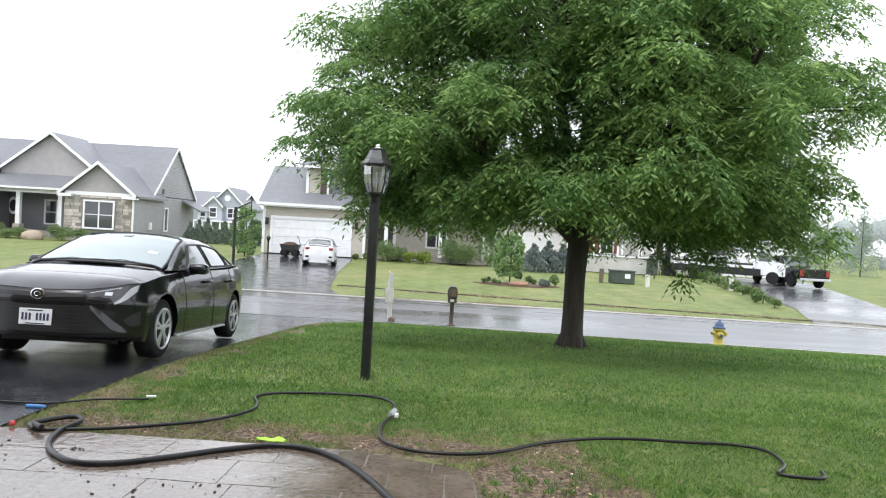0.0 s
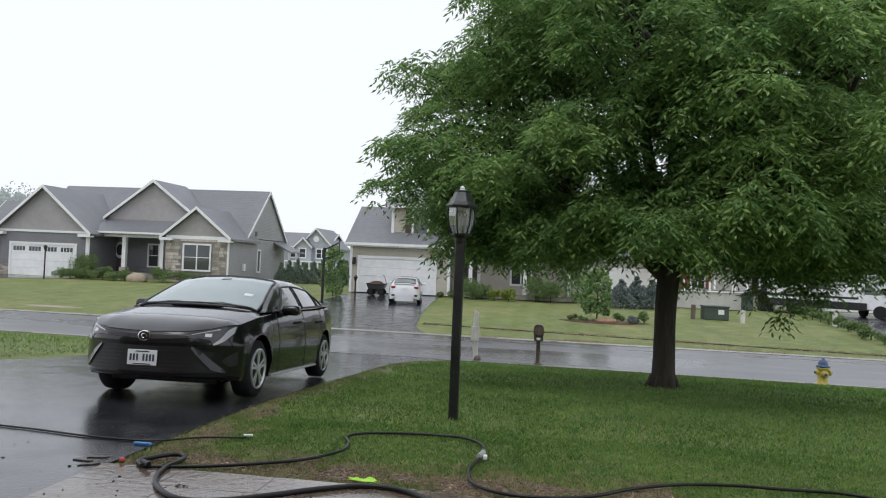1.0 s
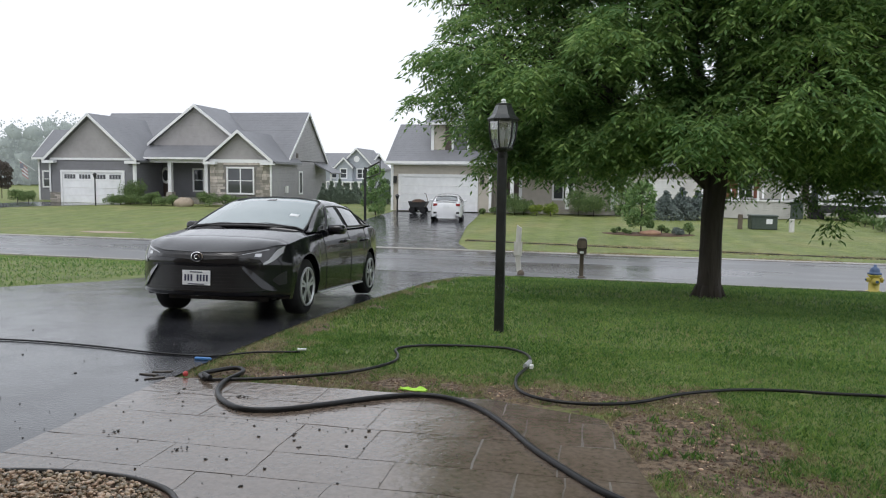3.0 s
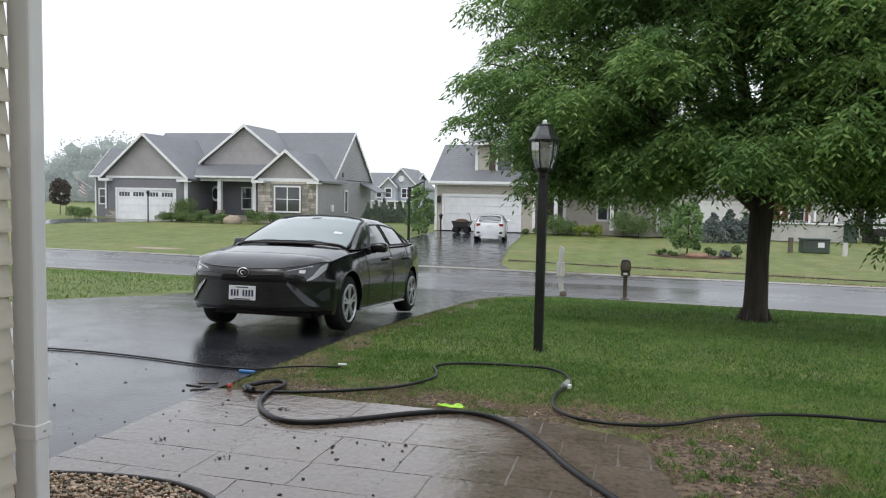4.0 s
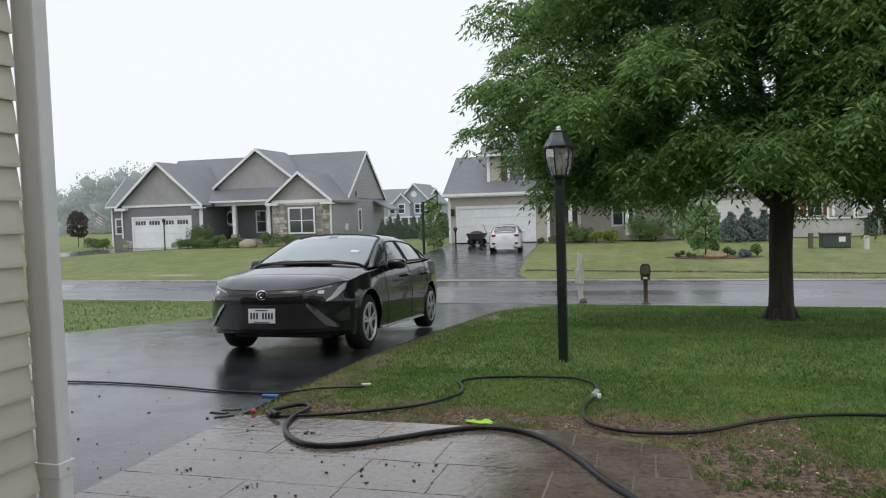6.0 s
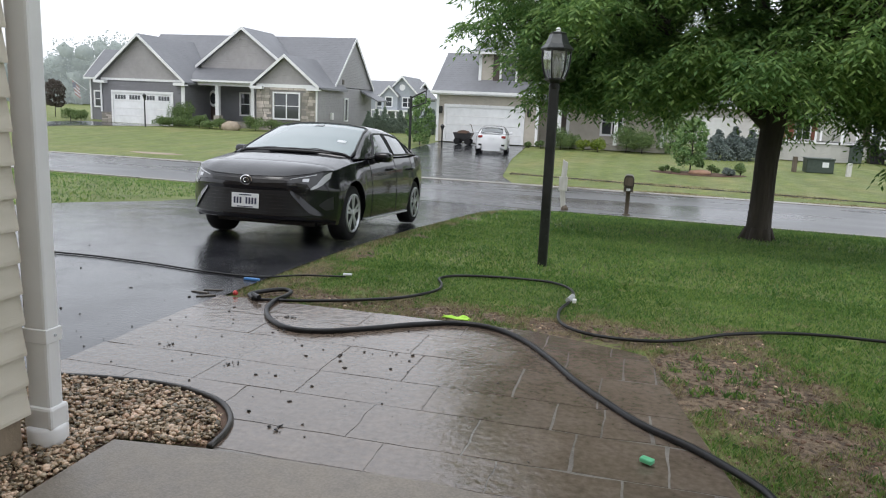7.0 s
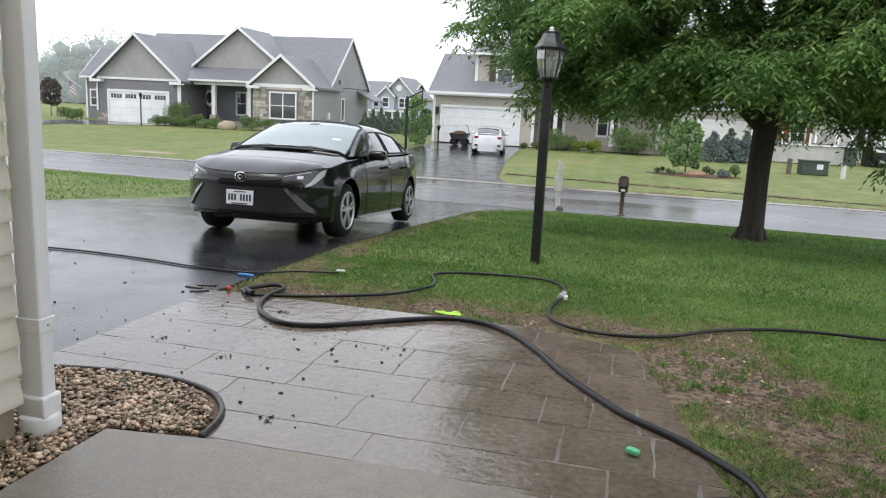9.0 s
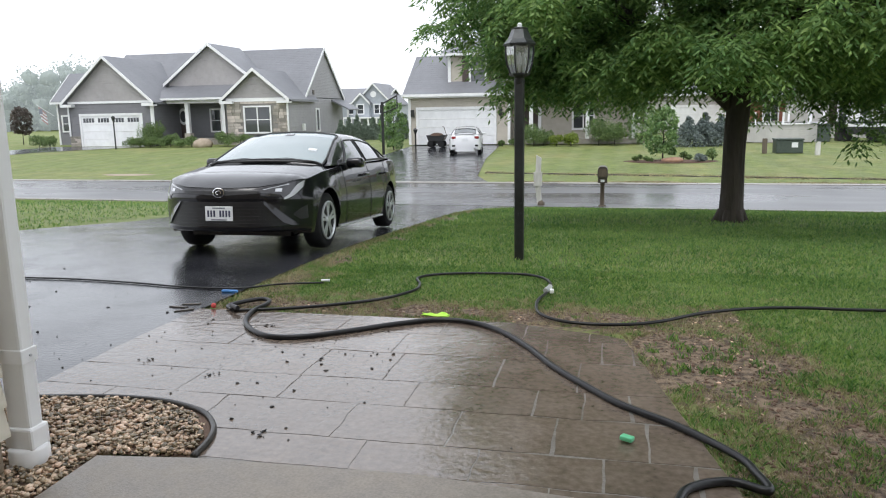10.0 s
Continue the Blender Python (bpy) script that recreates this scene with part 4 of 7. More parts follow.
def window(house, x0, x1, z0, z1, y, cols=2, rows=2, shutters=False, frame_w=0.11, facing="y"):
    """A white-framed window on a front wall at y, or on a side wall that faces +x at x = y."""
    def put(bm):
        if facing == "x":
            for v in bm.verts:
                v.co = Vector((2 * 0 + y - (v.co.y - y), v.co.x, v.co.z))
        return bm
    fr = boxes((x0 - frame_w, x0, y - 0.07, y, z0 - frame_w, z1 + frame_w), (x1, x1 + frame_w, y - 0.07, y, z0 - frame_w, z1 + frame_w),
               (x0, x1, y - 0.07, y, z1, z1 + frame_w), (x0, x1, y - 0.09, y, z0 - frame_w, z0))
    win = part("window", put(fr), "trim", house)
    w, h = (x1 - x0) / cols, (z1 - z0) / rows
    for i in range(cols):
        for j in range(rows):
            part("pane", put(boxes((x0 + i * w + 0.02, x0 + (i + 1) * w - 0.02, y - 0.025, y - 0.01, z0 + j * h + 0.02, z0 + (j + 1) * h - 0.02))), "glass", win)
    part("muntin", put(boxes(*[(x0 + i * w - 0.022 - (0.02 if cols == 2 else 0), x0 + i * w + 0.022 + (0.02 if cols == 2 else 0), y - 0.05, y - 0.012, z0, z1) for i in range(1, cols)],
                             *[(x0, x1, y - 0.045, y - 0.013, z0 + j * h - 0.022, z0 + j * h + 0.022) for j in range(1, rows)], (x0, x0 + 0.01, y - 0.03, y - 0.02, z0, z1))), "trim", win)
    if shutters:
        for a in (x0 - frame_w - 0.42, x1 + frame_w + 0.02):
            part("shutter", put(boxes((a, a + 0.4, y - 0.05, y - 0.004, z0 - 0.05, z1 + 0.05))), "shutter", house)
    return win


def garage_door(house, x0, x1, z0, z1, y, lights):
    part("garage_trim", boxes((x0 - 0.16, x0, y - 0.06, y, z0, z1 + 0.16), (x1, x1 + 0.16, y - 0.06, y, z0, z1 + 0.16), (x0, x1, y - 0.06, y, z1, z1 + 0.16)), "trim", house)
    door = part("garage_door", boxes((x0, x1, y - 0.02, y - 0.004, z0, z1)), "garage_white", house, "white panelled garage door")
    h = (z1 - z0) / 4
    for k in range(1, 4):
        part("panel_joint", boxes((x0, x1, y - 0.024, y - 0.02, z0 + k * h - 0.012, z0 + k * h + 0.012)), "white_vinyl", door)
    if lights:
        w = (x1 - x0) / 4
        for k in range(4):
            part("door_light", boxes((x0 + k * w + 0.14, x0 + (k + 1) * w - 0.14, y - 0.028, y - 0.021, z1 - 0.47, z1 - 0.16)), "glass", door)
            for q in range(5):
                bx = x0 + k * w + 0.14 + (w - 0.28) * q / 4
                part("light_bar", boxes((bx - 0.015, bx + 0.015, y - 0.034, y - 0.029, z1 - 0.47, z1 - 0.16)), "trim", door)


def stone_veneer(house, x0, x1, z0, z1, y, skip=None):
    rnd = random.Random(5)
    part("mortar_bed", boxes((x0, x1, y - 0.02, y - 0.003, z0, z1)), "mortar", house)
    bm, z = bmesh.new(), z0
    while z < z1 - 0.05:
        h = min(rnd.choice((0.1, 0.14, 0.18, 0.22)), z1 - z)
        x = x0
        while x < x1 - 0.04:
            w = min(rnd.uniform(0.18, 0.62), x1 - x)
            if not (skip and x + w > skip[0] and x < skip[1] and z + h > skip[2] and z < skip[3]):
                box(bm, x + 0.01, x + w - 0.01, y - 0.05 - rnd.uniform(0, 0.03), y - 0.021, z + 0.01, z + h - 0.01)
            x += w
        z += h
    part("stone_facing", bm, "stone", house, "tan and grey ledgestone", kind="stuff")


# grey ranch house; its own z = 0 is the garage floor
A = thing("grey_house", -29.85, 48.0, -0.64, "single-storey grey house with gables, white trim and stone facing", "house")
wall_box(A, -9.0, -2.05, 0.0, 9.0, 0.0, 3.2, "dark_siding")
gable(A, -9.0, -2.05, 0.0, 8.0, 3.25, 6.26, "grey_shake", over=0.35)
part("frieze", boxes((-8.95, -2.1, -0.06, -0.004, 3.08, 3.24)), "trim", A)
garage_door(A, -7.95, -3.05, 0.0, 2.2, 0.0, True)
stone_veneer(A, -9.0, -8.13, 0.0, 0.75, 0.0)
stone_veneer(A, -2.88, -2.05, 0.0, 0.75, 0.0)
part("corner_board", boxes((-2.2, -2.02, -0.08, -0.052, 0.0, 3.05)), "trim", A)
part("corner_board", boxes((-9.02, -8.88, -0.08, -0.052, 0.75, 3.05)), "trim", A)
wall_box(A, -12.25, -9.01, 2.8, 7.2, 0.0, 3.4, "dark_siding")
window(A, -11.8, -11.3, 1.1, 2.2, 2.8, 1, 2)
part("corner_board", boxes((-12.27, -12.13, 2.74, 2.798, 0.0, 3.2)), "trim", A)
gable(A, -12.25, -7.4, 2.8, 7.2, 3.45, 5.42, "grey_shake", axis="x", over=0.3)
# main body with the long ridge
wall_box(A, -9.0, 8.05, 3.6, 11.6, 0.0, 3.25, "grey_siding")
gable(A, -9.0, 8.05, 3.6, 11.6, 3.3, 6.95, "grey_siding", axis="x", over=0.12)
# porch
part("porch_wall", boxes((-2.04, 3.45, 3.5, 3.594, 0.3, 3.2)), "dark_siding", A)
part("porch_floor", boxes((-2.04, 3.5, 1.2, 3.5, 0.0, 0.45)), "concrete", A)
part("porch_roof", prism(bmesh.new(), [(0.95, 3.2), (3.6, 4.5), (3.6, 4.64), (0.95, 3.34)], "x", -2.6, 3.3), "shingle", A)
part("porch_beam", boxes((-2.0, 3.4, 1.25, 1.5, 2.98, 3.22)), "trim", A)
part("gutter", boxes((-2.6, 3.3, 0.82, 0.945, 3.22, 3.36)), "trim", A)
for px in (-0.13, 2.75):
    col = part("porch_column", boxes((px - 0.14, px + 0.14, 1.25, 1.53, 0.45, 2.98)), "trim", A)
    part("column_base", boxes((px - 0.24, px + 0.24, 1.15, 1.63, 0.45, 0.85)), "stone", col)
part("front_door", boxes((-2.0, -1.2, 3.45, 3.499, 0.45, 2.55)), "shutter", A)
bm = lathe(bmesh.new(), [(0.30, 0.0), (0.40, -0.03), (0.30, -0.05)], 24, "y", (-1.75, 3.46, 2.05))
for v in bm.verts:
    v.co.z = 2.05 + (v.co.z - 2.05) * 1.55
oval = part("oval_window", bm, "trim", A, "oval window with white surround")
bm = lathe(bmesh.new(), [(0.27, -0.052), (0.26, -0.058)], 24, "y", (-1.75, 3.46, 2.05))
for v in bm.verts:
    v.co.z = 2.05 + (v.co.z - 2.05) * 1.55
part("pane", bm, "glass", oval)
window(A, 0.55, 1.3, 0.95, 2.5, 3.5, 1, 2)
# large gable above the porch
gable(A, -2.4, 4.65, 2.9, 7.5, 4.5, 7.14, "grey_shake", over=0.3, base=4.1, trim=0)
# stone-faced room with the twin window
wall_box(A, 3.5, 8.05, 0.5, 3.6, 0.0, 3.2, "grey_siding")
gable(A, 3.5, 8.05, 0.5, 5.5, 3.25, 5.1, "grey_shake", over=0.35)
stone_veneer(A, 3.5, 8.05, 0.0, 3.0, 0.5, (4.78, 6.9, 0.75, 2.72))
part("frieze", boxes((3.5, 8.05, 0.42, 0.478, 3.0, 3.24)), "trim", A)
window(A, 4.9, 6.78, 0.9, 2.6, 0.44, 2, 2)
part("corner_board", boxes((8.05, 8.1, 0.42, 0.62, 0.0, 3.1)), "trim", A)
part("downpipe", tube(bmesh.new(), [(7.9, 0.3, 3.2), (8.12, 0.35, 2.95), (8.14, 0.38, 0.1)], 0.05, 6), "trim", A)
part("downpipe", tube(bmesh.new(), [(-2.1, -0.1, 3.2), (-1.96, -0.06, 2.9), (-1.96, -0.06, 0.1)], 0.05, 6), "trim", A)
window(A, 5.7, 6.2, 0.85, 2.4, 8.055, 1, 1, facing="x")
part("meter_box", boxes((8.05, 8.2, 3.0, 3.3, 0.9, 1.4)), "white_vinyl", A)
part("vent", boxes((8.05, 8.09, 5.2, 5.5, 3.5, 3.85)), "shutter", A)
# lean-to over the back door
part("side_porch_roof", prism(bmesh.new(), [(8.05, 3.05), (9.5, 2.35), (9.5, 2.45), (8.05, 3.2)], "y", 9.0, 11.6), "shingle", A)
part("side_porch_post", boxes((9.3, 9.42, 9.1, 9.22, 0.0, 2.4)), "trim", A)
part("side_porch_post", boxes((9.3, 9.42, 11.3, 11.42, 0.0, 2.4)), "trim", A)

# tan two-storey house across the street
B = thing("tan_house", -9.4, 46.0, -0.62, "tan two-storey house with white garage door and dark shutters", "house")
wall_box(B, -3.0, 3.4, 0.0, 7.0, 0.0, 3.1, "tan_siding")
garage_door(B, -2.38, 2.42, 0.02, 2.18, 0.0, False)
part("roof", prism(bmesh.new(), [(-0.4, 2.98), (3.4, 5.55), (3.4, 5.7), (-0.4, 3.13)], "x", -3.3, 3.6), "shingle", B)
part("roof", prism(bmesh.new(), [(7.2, 3.0), (3.4, 5.55), (3.4, 5.7), (7.2, 3.15)], "x", -3.3, 3.6), "shingle", B)
part("gable_wall", prism(bmesh.new(), [(0.0, 3.1), (7.0, 3.1), (3.4, 5.5)], "x", -3.0, -2.8), "tan_siding", B)
part("gutter", boxes((-3.35, 3.6, -0.52, -0.402, 2.98, 3.14)), "trim", B)
part("fascia", boxes((-3.3, 3.6, -0.4, -0.003, 2.9, 2.98)), "trim", B)
part("corner_board", boxes((-3.04, -2.88, -0.05, -0.003, 0.0, 2.9)), "trim", B)
part("corner_board", boxes((3.27, 3.44, -0.05, -0.003, 0.0, 2.9)), "trim", B)
for lx in (-2.75, 2.85):
    part("wall_lantern", boxes((lx - 0.1, lx + 0.1, -0.2, -0.004, 1.75, 2.2), bevel=0.03), "black_metal", B)
wall_box(B, -0.55, 11.0, 0.75, 9.0, 3.0, 5.55, "tan_siding")
part("corner_board", boxes((-0.6, -0.42, 0.69, 0.748, 3.3, 5.5)), "trim", B)
window(B, 0.85, 1.75, 3.85, 5.4, 0.75, 1, 2, True)
window(B, 5.6, 6.5, 3.95, 5.4, 0.75, 1, 2, True)
window(B, 8.8, 9.7, 3.95, 5.4, 0.75, 1, 2, True)
gable(B, -0.55, 11.0, 0.75, 9.0, 5.6, 6.75, "tan_siding", axis="x", over=0.4)
wall_box(B, 3.4, 11.0, 1.6, 9.0, 0.0, 3.0, "tan_siding")
part("front_door", boxes((4.0, 5.0, 1.52, 1.598, 0.3, 2.4)), "shutter", B)
part("door_trim", boxes((3.8, 4.0, 1.5, 1.596, 0.3, 2.5)), "trim", B)
part("door_trim", boxes((5.0, 5.2, 1.5, 1.596, 0.3, 2.5)), "trim", B)
part("door_trim", boxes((3.8, 5.2, 1.5, 1.596, 2.5, 2.7)), "trim", B)
window(B, 7.2, 8.4, 0.9, 2.4, 1.6, 2, 2)
part("porch_roof", prism(bmesh.new(), [(-0.5, 2.7), (1.6, 3.4), (1.6, 3.5), (-0.5, 2.8)], "x", 3.7, 11.0), "shingle", B)
part("porch_floor", boxes((3.5, 11.0, -0.2, 1.6, 0.0, 0.3)), "concrete", B)
for cx_ in (4.72, 8.1, 10.8):
    part("porch_column", boxes((cx_ - 0.11, cx_ + 0.11, -0.2, 0.02, 0.3, 2.7)), "trim", B)

# grey-blue house far down the side street
C = thing("blue_grey_house", -28.0, 85.0, -0.6, "distant blue-grey two-storey house with white trim", "house")
wall_box(C, -6.5, 2.0, 0.0, 8.0, 0.0, 3.3, "blue_siding")
gable(C, -6.5, 2.0, 0.0, 8.0, 3.3, 4.9, "blue_siding", axis="x")
wall_box(C, -1.0, 3.2, -1.0, 7.0, 0.0, 3.2, "blue_siding")
gable(C, -1.0, 3.2, -1.0, 6.0, 3.2, 5.35, "blue_siding", over=0.25, trim=0)
wall_box(C, -1.15, 0.75, -1.8, -1.001, 1.6, 3.25, "blue_siding")
gable(C, -1.15, 0.75, -1.8, 2.0, 3.25, 4.2, "blue_siding", over=0.2, trim=0)
window(C, -2.3, -1.6, 2.0, 3.0, 0.0, 1, 2)
window(C, -0.6, 0.1, 2.0, 3.0, -1.8, 1, 2)
window(C, 1.2, 2.4, 2.0, 3.0, -1.0, 2, 2)
window(C, -5.2, -4.4, 2.0, 3.0, 0.0, 1, 2)
part("fan_light", lathe(bmesh.new(), [(0.05, -0.06), (0.36, -0.06), (0.36, -0.01)], 16, "y", (1.1, -1.0, 4.2)), "trim", C)
part("porch_roof", boxes((-3.2, 3.2, -3.0, -1.0, 1.45, 1.6)), "trim", C)
for k in range(7):
    part("porch_column", boxes((-3.1 + k, -2.95 + k, -2.95, -2.8, 0.0, 1.45)), "trim", C)
part("porch_rail", boxes((-3.2, 3.2, -2.92, -2.84, 0.7, 0.8)), "trim", C)


# ---- the ash tree on the lawn ----
def leaf_mesh(centres, axes, rnd, name, mat, leaflets=9, length=0.11, width=0.036, droop=0.5, rachis=0.26):
    """Feathered leaves: narrow leaflets in pairs along a drooping stalk, two faces each."""
    k = len(centres)
    d = np.array([(a.x, a.y, a.z) for a in axes])
    c = np.array([(p.x, p.y, p.z) for p in centres])
    side = np.cross(d, np.array([0, 0, 1.0]))
    side /= np.linalg.norm(side, axis=1)[:, None] + 1e-6
    vs = []
    for i in range(leaflets):
        f = (i // 2 + 1) / ((leaflets + 1) / 2)
        sgn = 0 if i == leaflets - 1 else (1 if i % 2 else -1)
        base = c + d * (rachis * f) - np.array([0, 0, 1.0]) * (rachis * droop * f * f)
        ln = length * rnd.uniform(0.75, 1.2, (k, 1))
        way = d * (0.55 if sgn else 1.0) + side * sgn * 0.75 - np.array([0, 0, 1.0]) * rnd.uniform(0.25, 0.95, (k, 1))
        way /= np.linalg.norm(way, axis=1)[:, None]
        wd = np.cross(way, np.array([0, 0, 1.0]) + rnd.normal(0, 0.5, (k, 3)))
        wd /= np.linalg.norm(wd, axis=1)[:, None] + 1e-6
        wd = wd * width * 0.5
        mid = base + way * ln * 0.45
        vs.append(np.stack([base, mid + wd, base + way * ln, mid - wd], 1))
    v = np.stack(vs, 1).reshape(-1, 3)
    return quick(v, np.arange(len(v)).reshape(-1, 4), name, mat)


def crown_radius(a, h):
    """Reach of the crown at height h in direction a: fuller and lower on the side away from the drive."""
    drive = np.interp(h, [1.5, 2.0, 2.7, 3.3, 3.7, 4.2, 4.9, 5.6, 6.1, 7.0, 8.0, 9.0, 9.7], [3.2, 4.2, 4.5, 4.95, 5.35, 5.1, 4.8, 4.75, 4.1, 3.3, 2.4, 1.3, 0.3])
    lawn = np.interp(h, [1.2, 2.0, 2.7, 3.5, 4.2, 5.0, 6.0, 7.0, 8.0, 9.0, 9.7], [3.3, 3.9, 4.1, 4.55, 4.85, 4.6, 3.9, 3.1, 2.3, 1.3, 0.3])
    f = 0.5 + 0.5 * math.cos(a)
    return float(drive * (1 - f) + lawn * f)


def ash_tree(x, y):
    z = float(ground_z(x, y))
    rnd, nr = random.Random(11), np.random.RandomState(11)
    tree = thing("ash_tree", x, y, z, "large leafy ash tree with dark forked trunk on the lawn", "tree")
    bm = bmesh.new()
    tube(bm, smooth_line([(0.0, 0, -0.1), (0.0, 0, 0.12), (0.0, 0, 0.5), (-0.01, 0, 1.1), (0.02, 0.0, 1.75), (0.05, 0.02, 2.45)], 4),
         list(np.interp(np.arange(21) / 20, [0, 0.1, 0.25, 0.55, 0.8, 1], [0.26, 0.225, 0.20, 0.175, 0.18, 0.19])), 14)
    for a in np.arange(0, 6.28, 1.05):
        tube(bm, [(0.15 * math.cos(a), 0.15 * math.sin(a), 0.2), (0.22 * math.cos(a), 0.22 * math.sin(a), 0.05), (0.32 * math.cos(a), 0.32 * math.sin(a), -0.06)], [0.07, 0.06, 0.03], 6)
    for v in bm.verts:
        q = noise.noise(Vector((v.co.x * 5, v.co.y * 5, v.co.z * 1.5)))
        v.co.x *= 1 + 0.07 * q
        v.co.y *= 1 + 0.07 * q
    part("trunk", bm, "bark", tree, "dark furrowed wet bark", smooth=True)
    tips = []
    limbs = [(0.2, 0.30, 2.45, 3.2, 2.8), (1.25, 0.3, 2.4, 3.3, 3.2), (2.35, 0.33, 2.35, 3.0, 2.9), (3.25, 0.36, 2.1, 3.4, 2.4), (4.2, 0.28, 2.5, 3.1, 3.2), (5.3, 0.3, 2.35, 3.3, 2.7),
             (0.8, 0.1, 2.2, 1.6, 7.2), (2.9, 0.1, 2.2, 1.5, 7.6), (4.9, 0.1, 2.2, 1.4, 8.4)]
    spines = []
    for a, out, h0, reach, rise in limbs:
        pts = [Vector((0, 0, h0 - 0.25))]
        for k in range(1, 8):
            f = k / 7
            aa = a + 0.25 * math.sin(4 * f + a)
            pts.append(Vector((math.cos(aa) * reach * f ** 0.9, math.sin(aa) * reach * f ** 0.9, h0 + rise * f * (1.2 - 0.3 * f) * 0.95 + 0.1 * math.sin(7 * f + a))))
        line = smooth_line(pts, 4)
        spines.append(line)
        part("limb", tube(bmesh.new(), line, list(np.linspace(0.13, 0.03, len(line))), 8), "bark", tree, smooth=True)
    centres, axes = [], []
    twigs = bmesh.new()

    def clump(cc, size, outward, many=52):
        for q in range(int(many * size)):
            # a shoot with a whorl of drooping leaves at its tip
            o = Vector((rnd.gauss(0, 1), rnd.gauss(0, 1), rnd.gauss(0.25, 0.8))).normalized() * (rnd.uniform(0.25, 1.0) ** 0.5)
            tip = cc + Vector((o.x * size, o.y * size, o.z * size * 0.8)) + outward * 0.1
            t0 = rnd.uniform(0, 6.28)
            for w in range(5):
                t1 = t0 + w * 1.257 + rnd.uniform(-0.3, 0.3)
                dirn = Vector((math.cos(t1), math.sin(t1), rnd.uniform(-0.3, 0.45))) + outward * 0.35 + o * 0.3
                centres.append(tip + Vector((0, 0, rnd.uniform(-0.05, 0.05))))
                axes.append(dirn.normalized())

    def root_of(cc):
        return min((p for line in spines for p in line[6:]), key=lambda p: (p - cc).length + max(0.0, p.z - cc.z + 0.4) * 1.5)
    # boughs: each ends in a drooping spray of leaf clumps, with gaps between one spray and the next
    boughs = 118
    for k in range(boughs):
        a = k * 2.399963 + rnd.uniform(-0.25, 0.25)
        right = max(0.0, math.cos(a))
        floor = 2.25 - 0.42 * right + 0.3 * max(0.0, -math.sin(a) - 0.55) / 0.45
        h = floor + (9.6 - floor) * ((k + 0.5) / boughs) ** 1.2
        reach = crown_radius(a, h) * rnd.choice((1.0, 0.97, 0.93, 0.86))
        outward = Vector((math.cos(a), math.sin(a), 0))
        across = Vector((-math.sin(a), math.cos(a), 0))
        tip = outward * (reach - 0.35) + Vector((0, 0, h))
        root = root_of(tip * 0.75)
        mid = (root + tip) / 2 + Vector((0, 0, 0.35))
        tube(twigs, smooth_line([root, mid, tip], 3), list(np.linspace(0.04, 0.01, 7)), 5)
        for q in range(5):
            f = q / 4
            back = (1.55 * f ** 0.9) * min(1.0, reach / 3.0)
            cc = tip - outward * back + across * rnd.uniform(-0.75, 0.75) * (0.35 + 0.8 * f) + Vector((0, 0, rnd.uniform(-0.38, 0.42) + 0.2 * f))
            clump(cc, rnd.uniform(0.34, 0.48) + 0.16 * f, outward, 50)
            tube(twigs, [mid, (mid + cc) / 2 + Vector((0, 0, 0.1)), cc], [0.018, 0.012, 0.006], 4)
    # the shaded inside and the low boughs that hide the fork
    for k in range(190):
        a, h, f = rnd.uniform(0, 6.28), rnd.uniform(2.7, 7.6), rnd.uniform(0.15, 0.62)
        if k >= 120:
            a, h, f = rnd.choice((rnd.uniform(-3.6, -2.1), rnd.uniform(-0.9, 0.5))), rnd.uniform(2.25, 3.0), rnd.uniform(0.25, 0.75)
        reach = crown_radius(a, h)
        cc = Vector((math.cos(a) * reach * f, math.sin(a) * reach * f, h))
        if k < 120 and noise.noise(cc * 0.6 + Vector((7, 3, 1))) < -0.25:
            continue
        tube(twigs, [root_of(cc), cc], [0.02, 0.006], 4)
        clump(cc, rnd.uniform(0.42, 0.72), Vector((math.cos(a), math.sin(a), 0)), 44)
    part("twig_mass", twigs, "bark", tree, kind="stuff")
    crown = new("crown", leaf_mesh(centres, axes, nr, "crown", "leaf", 7, 0.115, 0.033, droop=0.85, rachis=0.23))
    crown.parent = tree
    return tree


ash_tree(2.02, 13.1)


# ---- our own house corner ----
# unseen: the rest of the house behind the camera, and the porch roof over it
solo("wall_back", boxes((-2.5, 9.0, -3.3, -3.0, -0.2, 5.4)), "siding", "cream siding of the house front behind the porch", "wall", kind="structure")
# the ceiling reaches far to the right to shade the near lawn
solo("porch_ceiling", boxes((-0.9, 6.0, -3.0, 1.5, 2.75, 2.95)), "trim", "white porch ceiling over the slab", "ceiling", kind="structure")
# out-of-view block added to cut skylight on the lawn beside the patio
solo("wall_upper", boxes((0.7, 6.0, -3.0, 1.4, 2.96, 6.2)), "siding", "unseen siding block over the porch, added to shade the lawn", "wall", kind="structure")
solo("porch_post", boxes((5.7, 5.84, 1.4, 1.54, -0.05, 2.75)), "trim", "white square porch post", "post", kind="structure")
H = thing("house_wall", -2.32, 2.36, 0.0, "cream vinyl-sided house corner above a tan foundation", "house", kind="structure")
part("wall_core", boxes((-0.30, -0.025, -7.0, -0.012, 0.2, 5.2), (-6.0, -0.31, -0.3, -0.02, 0.2, 5.2)), "foundation", H)
part("foundation", boxes((-0.28, -0.012, -7.0, -0.03, -0.1, 0.2), (-6.0, -0.281, -0.28, -0.03, -0.1, 0.2)), "foundation", H)
